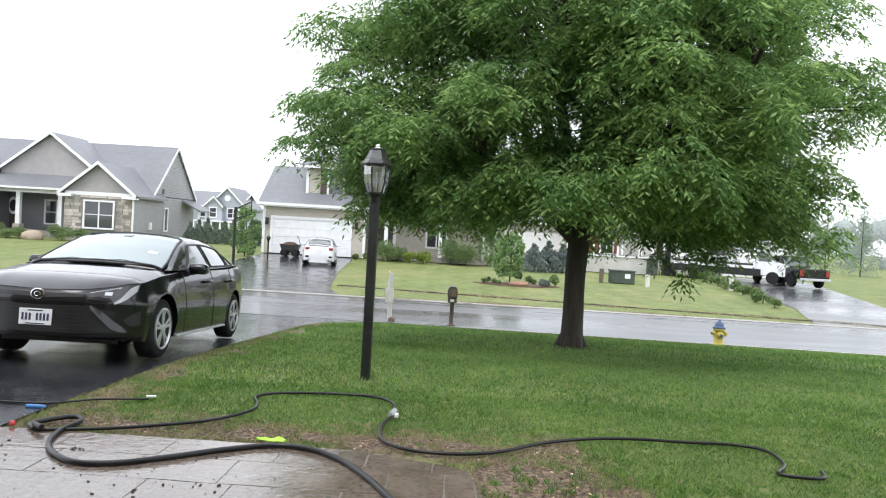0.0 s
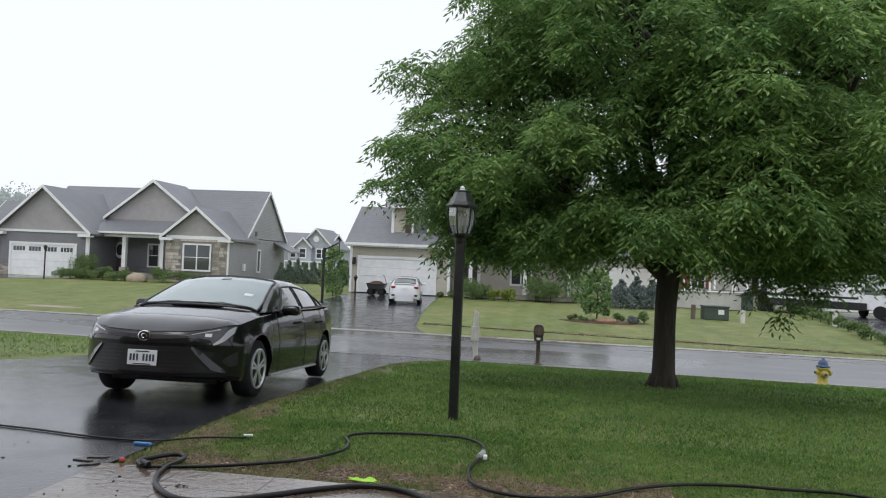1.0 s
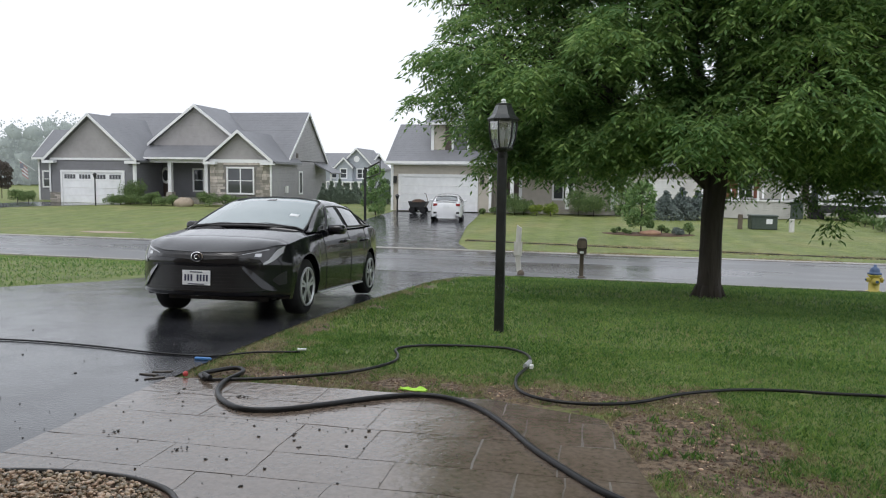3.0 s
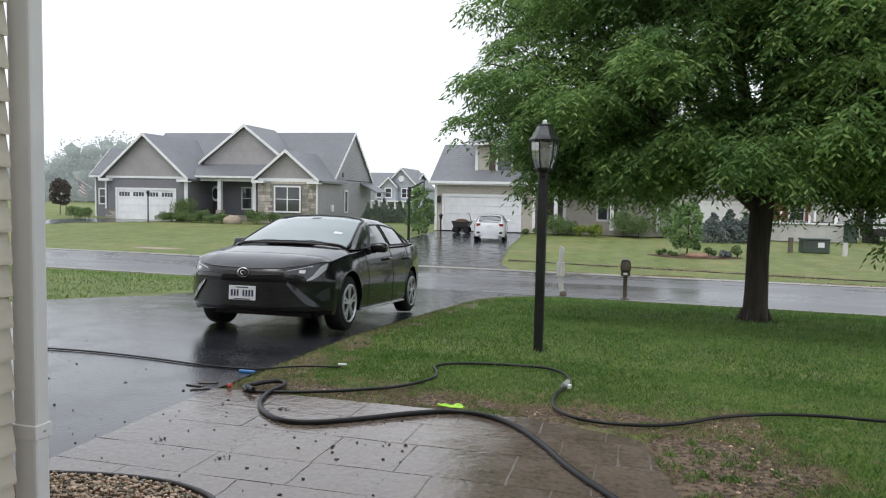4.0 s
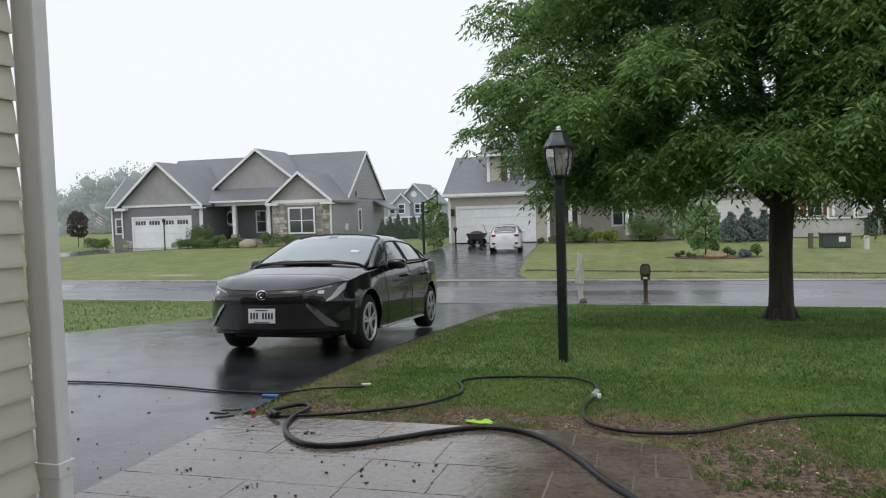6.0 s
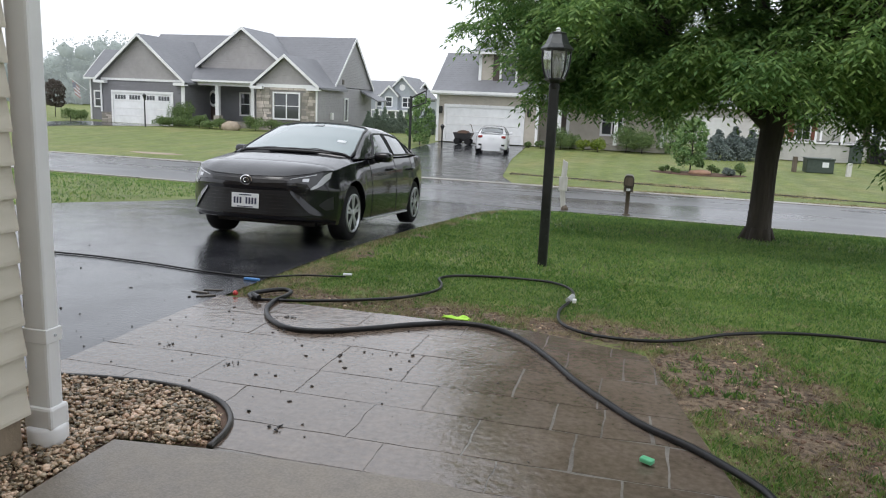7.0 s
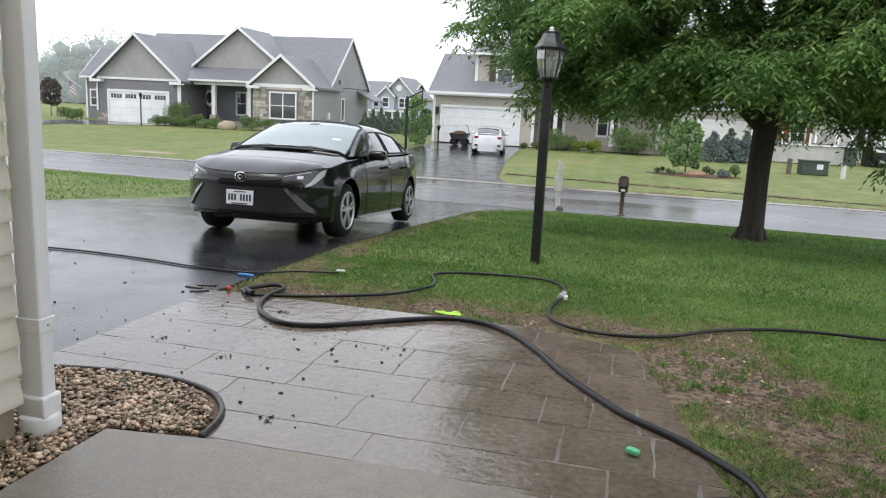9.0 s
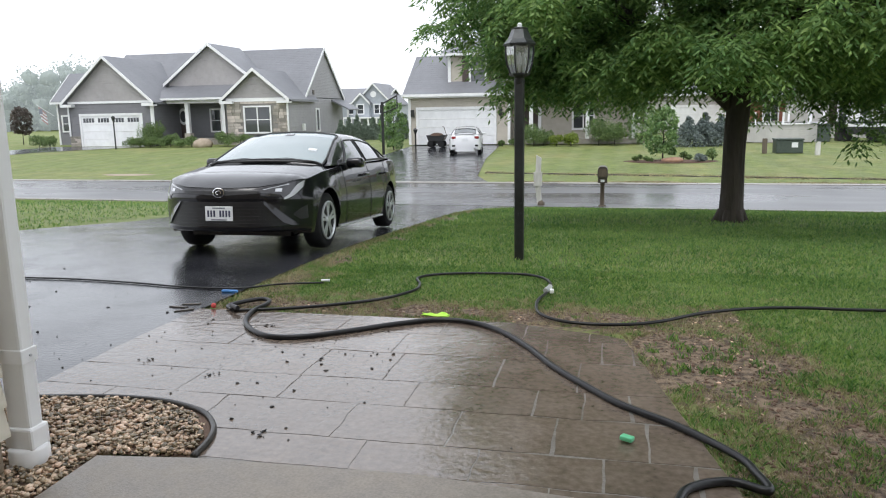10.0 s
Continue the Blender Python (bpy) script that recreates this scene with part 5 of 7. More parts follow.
for k in range(40):
    z0 = 0.16 + k * 0.124
    part("siding_board", prism(bmesh.new(), [(-0.022, z0 + 0.124), (-0.022, z0), (0.016, z0 - 0.002), (0.016, z0 + 0.012), (-0.004, z0 + 0.124)], "y", -7.0, -0.004), "siding", H)

# rain pipe at the corner
pipe = thing("downspout", -2.295, 2.42, -0.01, "white metal downspout strapped to the house corner", "downspout")
bm = boxes((-0.055, 0.052, -0.03, 0.045, 0.15, 5.0), bevel=0.012)
part("pipe", bm, "white_vinyl", pipe, smooth=False)
strap = part("strap", boxes((-0.06, 0.058, -0.036, 0.051, 0.455, 0.515), bevel=0.004), "white_vinyl", pipe)
part("screw", lathe(bmesh.new(), [(0.006, 0.0), (0.006, 0.006)], 8, "x", (0.057, 0.01, 0.485)), "alloy", strap)
part("adapter", boxes((-0.067, 0.064, -0.044, 0.06, 0.095, 0.19), bevel=0.012), "white_vinyl", pipe)
part("collar", lathe(bmesh.new(), [(0.073, 0.0), (0.077, 0.01), (0.077, 0.09), (0.07, 0.105)], 24, "z", (0, 0.008, 0.0)), "white_vinyl", pipe, smooth=True)
part("drain", lathe(bmesh.new(), [(0.085, -0.03), (0.085, 0.012), (0.07, 0.015)], 24, "z", (0, 0.008, 0.0)), "utility_green", pipe)

# gravel bed, its edging and the porch slab
BED = [(-2.95, 3.02), (-2.58, 3.10), (-2.31, 3.13), (-2.08, 3.11), (-1.87, 3.03), (-1.74, 2.90), (-1.68, 2.76), (-1.66, 2.60)]
bm = tube(bmesh.new(), [(p.x, p.y, 0.012) for p in smooth_line([(x, y, 0) for x, y in BED], 6)], 0.015, 8)
solo("bed_edging", bm, "edging", "black plastic edging round the gravel bed", "edging", kind="structure", smooth=True)
bm = bmesh.new()
bm.faces.new([bm.verts.new((x, y, 0.006)) for x, y in [(-2.95, 1.0), (-2.03, 1.0), (-2.03, 2.57), (-1.66, 2.6), *BED[::-1][1:]]])
bmesh.ops.recalc_face_normals(bm, faces=bm.faces)
solo("gravel_bed_base", bm, "soil", "dark soil under the gravel", "soil", kind="structure")
bm = bmesh.new()
for pts, z1 in (([(-2.05, -3.0), (3.0, -3.0), (3.0, 2.2), (0.62, 2.3), (0.2, 2.5), (-0.7, 2.6), (-1.64, 2.565), (-2.05, 2.51)], 0.03),):
    prism(bm, pts, "z", -0.1, z1)
bmesh.ops.bevel(bm, geom=list(bm.edges), offset=0.01, segments=2, affect="EDGES")
solo("porch_slab", bm, "slab", "pale smooth concrete porch slab", "slab", kind="structure")

rnd = random.Random(3)
ico = bmesh.new()
bmesh.ops.create_icosphere(ico, subdivisions=1, radius=1.0)
ico_v = np.array([v.co[:] for v in ico.verts])
ico_f = np.array([[v.index for v in f.verts] for f in ico.faces])
ico.free()


def pebbles(spots, rs, flat, seed):
    nr = np.random.RandomState(seed)
    vv, ff = [], []
    for (x, y, z), r in zip(spots, rs):
        a = nr.uniform(0, 6.28)
        s = np.array([nr.uniform(0.8, 1.35), nr.uniform(0.65, 1.0), flat * nr.uniform(0.8, 1.1)]) * r
        p = ico_v * s * (1 + nr.uniform(-0.38, 0.3, (len(ico_v), 1)))
        tilt = nr.uniform(-0.4, 0.4)
        p = np.stack([p[:, 0], p[:, 1] * math.cos(tilt) - p[:, 2] * math.sin(tilt), p[:, 1] * math.sin(tilt) + p[:, 2] * math.cos(tilt)], 1)
        p = np.stack([p[:, 0] * math.cos(a) - p[:, 1] * math.sin(a), p[:, 0] * math.sin(a) + p[:, 1] * math.cos(a), p[:, 2]], 1) + (x, y, z)
        ff.append(ico_f + 12 * len(vv))
        vv.append(p)
    return np.concatenate(vv), np.concatenate(ff)


def inside(x, y, poly):
    c = False
    for (x0, y0), (x1, y1) in zip(poly, poly[1:] + poly[:1]):
        if (y0 > y) != (y1 > y) and x < (x1 - x0) * (y - y0) / (y1 - y0) + x0:
            c = not c
    return c


bed_poly = [(-2.95, 1.0), (-2.06, 1.0), (-2.06, 2.545), (-1.69, 2.6), (-1.71, 2.76), (-1.77, 2.88), (-1.9, 3.0), (-2.1, 3.08), (-2.31, 3.1), (-2.58, 3.07), (-2.95, 2.99)]
spots, rs = [], []
while len(spots) < 6200:
    x, y = rnd.uniform(-2.95, -1.68), rnd.uniform(1.3, 3.1)
    if inside(x, y, bed_poly) and not (x < -2.33 and y < 2.36):
        spots.append((x, y, rnd.uniform(0.008, 0.032)))
        rs.append(rnd.choice((0.007, 0.008, 0.010, 0.012, 0.014, 0.018)))
tagged(new("gravel", quick(*pebbles(spots, rs, 0.62, 4), "gravel", "gravel")), "wet tan and grey river gravel by the downspout", "gravel", kind="stuff")

# ---- hoses ----
def hose(name, pts, r, label, lift=None, group="garden hoses"):
    line = smooth_line([(x, y, 0) for x, y in pts], 7)
    lift = r * 0.9 + 0.022 if lift is None else lift
    line = [(p.x, p.y, float(ground_z(p.x, p.y)) + lift) for p in line]
    ob = thing(name, line[0][0], line[0][1], line[0][2] - r, label, "hose", group)
    o = Vector(ob.location)
    part("tube", tube(bmesh.new(), [Vector(p) - o for p in line], r, 10), "hose", ob, smooth=True)
    return ob


big = hose("garden_hose", [(0.25, 2.55), (0.31, 2.69), (0.46, 2.77), (0.59, 2.72), (0.57, 2.86), (0.52, 3.00), (0.32, 3.25), (0.08, 3.46), (-0.09, 3.68), (-0.28, 3.96), (-0.45, 4.28), (-0.65, 4.58), (-0.86, 4.76),
                           (-1.11, 4.80), (-1.38, 4.65), (-1.63, 4.44), (-1.87, 4.27), (-2.09, 4.23), (-2.29, 4.36), (-2.44, 4.57), (-2.51, 4.82), (-2.50, 5.00), (-2.53, 5.13), (-2.62, 5.17), (-2.72, 5.05),
                           (-2.76, 4.92), (-2.68, 4.83)], 0.0168, "thick black rubber hose snaking over the patio")
part("coupling", tube(bmesh.new(), [Vector((-2.70, 4.86, 0.02)) - Vector(big.location), Vector((-2.62, 4.80, 0.02)) - Vector(big.location)], 0.018, 10), "hose", big, "black hose coupling")
thin_hose = hose("garden_hose", [(-2.68, 4.83), (-2.53, 4.87), (-2.26, 4.97), (-1.97, 5.14), (-1.69, 5.38), (-1.53, 5.71), (-1.55, 5.97), (-1.63, 6.22), (-1.5, 6.42), (-1.13, 6.54), (-0.72, 6.55), (-0.52, 6.36), (-0.45, 6.06),
                                 (-0.47, 5.78), (-0.51, 5.49), (-0.48, 5.18), (-0.38, 5.00), (-0.19, 4.90), (0.10, 4.91), (0.36, 5.04), (0.65, 5.31), (1.02, 5.52), (1.37, 5.60), (1.69, 5.60), (2.07, 5.62), (2.27, 5.50),
                                 (2.25, 5.15), (2.12, 4.92), (2.37, 4.88), (2.45, 5.05)], 0.0118, "black garden hose lying across the wet lawn", 0.03)
o = Vector(thin_hose.location)
cz = float(ground_z(-0.46, 5.85))
part("coupling", tube(bmesh.new(), [Vector((-0.45, 5.95, cz + 0.045)) - o, Vector((-0.475, 5.80, cz + 0.045)) - o], 0.021, 10), "alloy", thin_hose, "silver hose coupling")
part("clamp", boxes((-0.44 - o.x, -0.41 - o.x, 5.78 - o.y, 5.83 - o.y, cz - o.z + 0.03, cz - o.z + 0.06), bevel=0.005), "white_vinyl", thin_hose)
left_hose = hose("garden_hose", [(-6.4, 5.55), (-5.21, 5.63), (-4.68, 5.65), (-4.08, 5.60), (-3.48, 5.51), (-3.01, 5.53), (-2.72, 5.76), (-2.38, 5.88)], 0.008, "thin black hose across the driveway", 0.03)
o = Vector(left_hose.location)
part("coupling", tube(bmesh.new(), [Vector((-2.40, 5.87, float(ground_z(-2.4, 5.87)) + 0.05)) - o, Vector((-2.33, 5.89, float(ground_z(-2.33, 5.89)) + 0.05)) - o], 0.011, 10), "plate", left_hose, "pale hose end")

# ---- lamp post ----
px_, py_ = -0.89, 7.55
pz = float(ground_z(px_, py_))
LP = thing("lamp_post", px_, py_, pz, "weathered black lamp post with a glass lantern on the lawn", "lamp post")
part("post", boxes((-0.047, 0.047, -0.047, 0.047, -0.1, 1.84), bevel=0.014), "black_metal", LP, "black post with chipped paint near its foot")
rnd = random.Random(8)
for k in range(9):  # bare chips in the paint
    z = rnd.uniform(0.05, 0.62)
    side = rnd.choice((-1, 1))
    w, h = rnd.uniform(0.004, 0.014), rnd.uniform(0.01, 0.04)
    c = rnd.uniform(-0.03, 0.03)
    part("paint_chip", boxes((c - w, c + w, -0.0482, -0.0468, z, z + h)) if side > 0 else boxes((0.0468, 0.0482, c - w, c + w, z, z + h)), "roof_metal", LP)
part("neck", lathe(bmesh.new(), [(0.05, 1.786), (0.058, 1.802), (0.045, 1.840), (0.06, 1.857), (0.08, 1.867)], 16), "black_metal", LP, smooth=True)
LN = part("lantern", lathe(bmesh.new(), [(0.07, 1.852), (0.104, 1.870), (0.106, 1.884), (0.09, 1.889)], 6), "black_metal", LP)
ring = [(0.092, 1.884), (0.124, 1.97), (0.138, 2.06), (0.140, 2.151)]
for k in range(6):
    a0, a1 = math.pi / 3 * k + 0.3, math.pi / 3 * (k + 1) + 0.3
    bar = tube(bmesh.new(), [(r * math.cos(a0), r * math.sin(a0), z) for r, z in ring], 0.0085, 6)
    part("lantern_rib", bar, "black_metal", LN)
    bm = bmesh.new()
    vs = [[bm.verts.new((r * 0.985 * math.cos(a), r * 0.985 * math.sin(a), z)) for a in (a0, a1)] for r, z in ring]
    for p, q in zip(vs, vs[1:]):
        bm.faces.new((p[0], p[1], q[1], q[0]))
    pane = part("lantern_pane", bm, "lantern_glass", LN)
    pane.visible_shadow = False
part("lantern_rim", lathe(bmesh.new(), [(0.13, 2.140), (0.158, 2.151), (0.162, 2.167), (0.145, 2.180)], 6), "black_metal", LN)
part("lantern_roof", lathe(bmesh.new(), [(0.162, 2.172), (0.120, 2.212), (0.098, 2.262), (0.080, 2.305), (0.085, 2.318), (0.045, 2.331)], 6), "roof_metal", LN)
part("finial", lathe(bmesh.new(), [(0.036, 2.329), (0.02, 2.340), (0.026, 2.352), (0.012, 2.370)], 12), "plate", LN, "pale cap")
for a in (0.6, 2.7, 4.8):
    part("bulb", lathe(bmesh.new(), [(0.012, 1.895), (0.014, 1.949), (0.024, 1.993), (0.024, 2.026), (0.012, 2.075), (0.003, 2.091)], 10, "z", (0.042 * math.cos(a), 0.042 * math.sin(a), 0)), "plate", LN, smooth=True)

# ---- kerbside: mailbox, leaning white post, hydrant ----
mz = float(ground_z(-0.15, 19.95))
MB = thing("mailbox", -0.15, 19.95, mz, "brown mailbox on a wooden post beside the street", "mailbox")
part("post", boxes((-0.055, 0.055, -0.055, 0.055, -0.1, 0.80), bevel=0.01), "brown_wood", MB)
bm = prism(bmesh.new(), [(-0.13, 0.8), (0.13, 0.8), (0.13, 0.98), (0.11, 1.05), (0.06, 1.09), (-0.06, 1.09), (-0.11, 1.05), (-0.13, 0.98)], "y", -0.24, 0.24)
part("mail_box", bm, "mail_bronze", MB)
part("newspaper_slot", boxes((-0.12, 0.12, -0.22, 0.2, 0.66, 0.79), bevel=0.01), "mail_bronze", MB)
part("front_plate", prism(bmesh.new(), [(-0.10, 0.83), (0.10, 0.83), (0.10, 0.97), (0.08, 1.03), (-0.08, 1.03), (-0.10, 0.97)], "y", -0.25, -0.241), "brown_wood", MB)
part("paper", boxes((-0.05, 0.05, -0.226, -0.221, 0.69, 0.75)), "plate", MB)
part("post_foot", lathe(bmesh.new(), [(0.12, -0.02), (0.10, 0.05), (0.07, 0.07)], 8), "brown_wood", MB)
wz = float(ground_z(-1.8, 20.1))
WP = thing("white_post", -1.8, 20.1, wz, "leaning weathered white wooden post by the street", "post")
part("stake", prism(bmesh.new(), [(-0.06, -0.1), (0.06, -0.1), (0.0, 0.62), (0.03, 1.30), (-0.10, 1.38), (-0.14, 0.62)], "y", -0.05, 0.05), "pale_wood", WP)
part("board", boxes((-0.17, 0.06, -0.075, -0.052, 0.55, 0.93), bevel=0.006), "pale_wood", WP)
part("foot", lathe(bmesh.new(), [(0.11, -0.03), (0.10, 0.10), (0.05, 0.16)], 8, "z", (0.02, 0, 0)), "brown_wood", WP)

hz = float(ground_z(6.7, 19.15))
HY = thing("fire_hydrant", 6.7, 19.15, hz, "yellow fire hydrant with a blue bonnet on the verge", "hydrant")
part("barrel", lathe(bmesh.new(), [(0.17, 0.0), (0.17, 0.04), (0.12, 0.05), (0.115, 0.38), (0.15, 0.40), (0.15, 0.44), (0.12, 0.45)], 18), "hydrant_yellow", HY, smooth=True)
part("bonnet", lathe(bmesh.new(), [(0.155, 0.44), (0.155, 0.475), (0.118, 0.485), (0.112, 0.53), (0.09, 0.585), (0.05, 0.615), (0.035, 0.62), (0.035, 0.67), (0.015, 0.675)], 18), "hydrant_blue", HY, smooth=True)
for ax, at, r in (("x", (0.10, 0, 0.31), 0.055), ("x", (-0.17, 0, 0.31), 0.055), ("y", (0, -0.18, 0.28), 0.075)):
    nz = part("nozzle", lathe(bmesh.new(), [(r, 0.0), (r, 0.05), (r * 1.25, 0.055), (r * 1.25, 0.08)], 12, ax, at), "hydrant_yellow", HY, smooth=True)
    part("nozzle_cap", lathe(bmesh.new(), [(r * 0.5, -0.03), (r * 0.5, 0.11)], 6, ax, at), "hydrant_blue", nz)

# ---- small things on the patio ----
sp = solo("soap_box", boxes((-0.028, 0.028, -0.018, 0.018, 0.0, 0.022), bevel=0.006), "soap", "small green plastic box on the wet patio", "box", at=(0.095, 3.07, 0.014), smooth=True)
sp.rotation_euler = (0, 0, -0.5)
bm = bmesh.new()
bmesh.ops.create_grid(bm, x_segments=14, y_segments=6, size=0.5)
for v in bm.verts:
    v.co = Vector((v.co.x * (0.17 + 0.03 * math.sin(9 * v.co.y)), v.co.y * (0.06 + 0.02 * math.sin(7 * v.co.x)), 0.016 + 0.02 * noise.noise(Vector((v.co.x * 4, v.co.y * 3, 1)))))
bmesh.ops.solidify(bm, geom=bm.faces[:], thickness=0.006)
solo("green_glove", bm, "neon", "neon green work cloth dropped by the hose", "glove", at=(-1.17, 4.93, float(ground_z(-1.17, 4.93)) + 0.022), smooth=True)
bm = lathe(bmesh.new(), [(0.009, 0.0), (0.018, 0.006), (0.021, 0.02), (0.014, 0.034), (0.004, 0.038)], 12)
solo("red_ball", bm, "red_plastic", "small red plastic ball beside the hose", "ball", at=(-2.87, 4.90, -0.015), smooth=True)
solo("blue_tool", boxes((-0.07, 0.07, -0.016, 0.016, 0, 0.024), bevel=0.008), "blue_plastic", "blue plastic nozzle on the driveway edge", "nozzle", at=(-3.02, 5.42, -0.03), smooth=True)
for x, y in ((-3.15, 4.88), (-3.05, 4.8), (-3.1, 4.98)):
    bm = bmesh.new()
    prism(bm, [(-0.07, -0.012), (-0.02, -0.02), (0.06, -0.008), (0.075, 0.01), (0.0, 0.018), (-0.06, 0.01)], "z", 0, 0.008)
    st = solo("wood_scrap", bm, "mail_bronze", "splintered wet wood scrap on the driveway", "scrap", "wood scraps", at=(x, y, float(ground_z(x, y)) + 0.02))
    st.rotation_euler = (0, 0, x * 7)
rnd = random.Random(21)
spots, rs = [], []
for k in range(230):
    x, y = rnd.gauss(-1.9, 0.75), rnd.gauss(3.9, 0.65)
    if k > 140:
        x, y = rnd.uniform(-5.5, -2.9), rnd.uniform(3.0, 6.5)
    if not inside(x, y, bed_poly) and x < 0.1 and y > 2.7 and (x < -2.95 or y < 4.85):
        spots.append((x, y, float(ground_z(x, y)) + 0.024))
        rs.append(rnd.choice((0.003, 0.004, 0.005, 0.007, 0.011)))
for cx_, cy_ in ((-2.11, 3.54), (-2.62, 3.7), (-2.25, 4.5), (-1.49, 2.86)):
    for q in range(9):
        spots.append((cx_ + rnd.gauss(0, 0.022), cy_ + rnd.gauss(0, 0.018), float(ground_z(cx_, cy_)) + 0.026))
        rs.append(rnd.uniform(0.004, 0.010))
tagged(new("leaf_debris", quick(*pebbles(spots, rs, 0.5, 6), "leaf_debris", "debris")), "dark wet bits of leaf and mulch strewn about", "debris", kind="stuff")


# ---- bushes and far trees ----
def leaf_cloud(centres, sizes, seed, name, mat, leaf=0.08, per=300, flat=0.8):
    """Small leaf faces scattered through uneven clumps."""
    nr = np.random.RandomState(seed)
    vs = []
    for (x, y, z), s in zip(centres, sizes):
        d = nr.normal(0, 1, (per, 3))
        d /= np.linalg.norm(d, axis=1)[:, None]
        p = d * (nr.uniform(0.25, 1.0, (per, 1)) ** 0.45) * s * np.array([1, 1, flat]) * (1 + 0.2 * np.sin(d[:, :1] * 5 + d[:, 1:2] * 4)) + (x, y, z)
        u = nr.normal(0, 1, (per, 3)) + d * 0.6
        u /= np.linalg.norm(u, axis=1)[:, None]
        w = np.cross(u, nr.normal(0, 1, (per, 3)))
        w /= np.linalg.norm(w, axis=1)[:, None] + 1e-6
        ln = leaf * nr.uniform(0.6, 1.3, (per, 1))
        vs.append(np.stack([p - u * ln * 0.5, p + w * ln * 0.28, p + u * ln * 0.5, p - w * ln * 0.28], 1))
    v = np.concatenate(vs).reshape(-1, 3)
    return quick(v, np.arange(len(v)).reshape(-1, 4), name, mat)


def bush(x, y, w, h, mat, label, seed, name="bush", group="", leaf=0.09, per=260):
    rnd = random.Random(seed)
    z = float(ground_z(x, y))
    ob = thing(name, x, y, z, label, "shrub", group)
    cs, ss = [], []
    for k in range(max(3, int(6 * w * h))):
        a, f = rnd.uniform(0, 6.28), rnd.random() ** 0.5
        cs.append((math.cos(a) * f * w * 0.32, math.sin(a) * f * w * 0.3, h * rnd.uniform(0.3, 0.66)))
        ss.append(h * rnd.uniform(0.26, 0.36))
    c = new("foliage", leaf_cloud(cs, ss, seed, "foliage", mat, leaf, per))
    c.parent = ob
    part("stem", tube(bmesh.new(), [(0, 0, -0.05), (0.02, 0, h * 0.5)], [0.03, 0.015], 6), "bark", ob)
    return ob


def small_tree(x, y, h, spread, mat, label, seed, name="young_tree", leaf=0.12, low=0.3, per=150, trunk=0.035):
    rnd = random.Random(seed)
    z = float(ground_z(x, y))
    ob = thing(name, x, y, z, label, "tree")
    part("trunk", tube(bmesh.new(), [(0, 0, -0.1), (0.03, 0, h * 0.4), (0, 0.02, h * 0.92)], [trunk, trunk * 0.7, 0.008], 8), "bark", ob, smooth=True)
    cs, ss = [], []
    for k in range(24):
        f = low + (0.97 - low) * (k + 0.5) / 24
        a = k * 2.4
        r = spread * math.sin(math.pi * min(1.0, (f - low) / (1 - low) * 0.85 + 0.15)) ** 0.7 * rnd.uniform(0.5, 0.9)
        c = (math.cos(a) * r, math.sin(a) * r, h * f)
        cs.append(c)
        ss.append(spread * rnd.uniform(0.25, 0.42))
        if k % 2 == 0:
            part("branch", tube(bmesh.new(), [(0.01, 0, h * f * 0.8), c], [trunk * 0.4, 0.006], 5), "bark", ob)
    cr = new("crown", leaf_cloud(cs, ss, seed, "crown", mat, leaf, per))
    cr.parent = ob
    return ob


def conifer(x, y, h, w, label, seed, name="spruce", mat="conifer"):
    z = float(ground_z(x, y))
    ob = thing(name, x, y, z, label, "tree", "evergreens")
    part("trunk", tube(bmesh.new(), [(0, 0, -0.1), (0, 0, h * 0.95)], [0.06, 0.01], 6), "bark", ob)
    cs, ss = [], []
    for k in range(16):
        f = (k + 0.5) / 16
        for q in range(3 if f < 0.7 else 1):
            a = k * 1.9 + q * 2.1
            r = w * 0.5 * (1 - f) * 0.75
            cs.append((math.cos(a) * r, math.sin(a) * r, h * (0.06 + 0.9 * f)))
            ss.append(w * 0.24 * (1.1 - f) + 0.08)
    cr = new("crown", leaf_cloud(cs, ss, seed, "crown", mat, 0.13, 90, 0.7))
    cr.parent = ob
    return ob


for k, (x, y, w, h) in enumerate([(-33.0, 46.7, 1.3, 0.75), (-32.2, 46.6, 1.2, 0.7), (-31.4, 46.6, 1.3, 0.8), (-30.6, 46.6, 1.2, 0.8), (-29.8, 46.6, 1.3, 0.9), (-29.0, 46.6, 1.2, 0.75), (-28.2, 46.6, 1.2, 0.8),
                                  (-25.6, 46.9, 1.4, 1.0), (-24.5, 47.1, 1.3, 0.85), (-23.5, 47.2, 1.2, 0.8), (-39.9, 47.0, 1.2, 0.95), (-40.9, 47.1, 1.2, 0.9)]):
    bush(x, y, w * 1.3, h * 1.15, "shrub", "clipped green shrub along the grey house", 40 + k, group="foundation shrubs")
bush(-31.9, 47.6, 1.7, 2.0, "shrub", "tall loose shrub beside the porch", 60, name="tall_bush")
bm = bmesh.new()
bmesh.ops.create_icosphere(bm, subdivisions=3, radius=1.0)
for v in bm.verts:
    v.co = Vector((v.co.x * 0.7, v.co.y * 0.5, v.co.z * 0.42 + 0.2)) * (1 + 0.12 * noise.noise(v.co * 2.0))
solo("boulder", bm, "boulder", "large tan boulder among the shrubs", "boulder", at=(-27.2, 46.4, float(ground_z(-27.2, 46.4))), smooth=True)
small_tree(-46.6, 52.0, 3.0, 0.9, "plum", "small tree with dull brownish-purple leaves", 70, name="plum_tree", leaf=0.16)
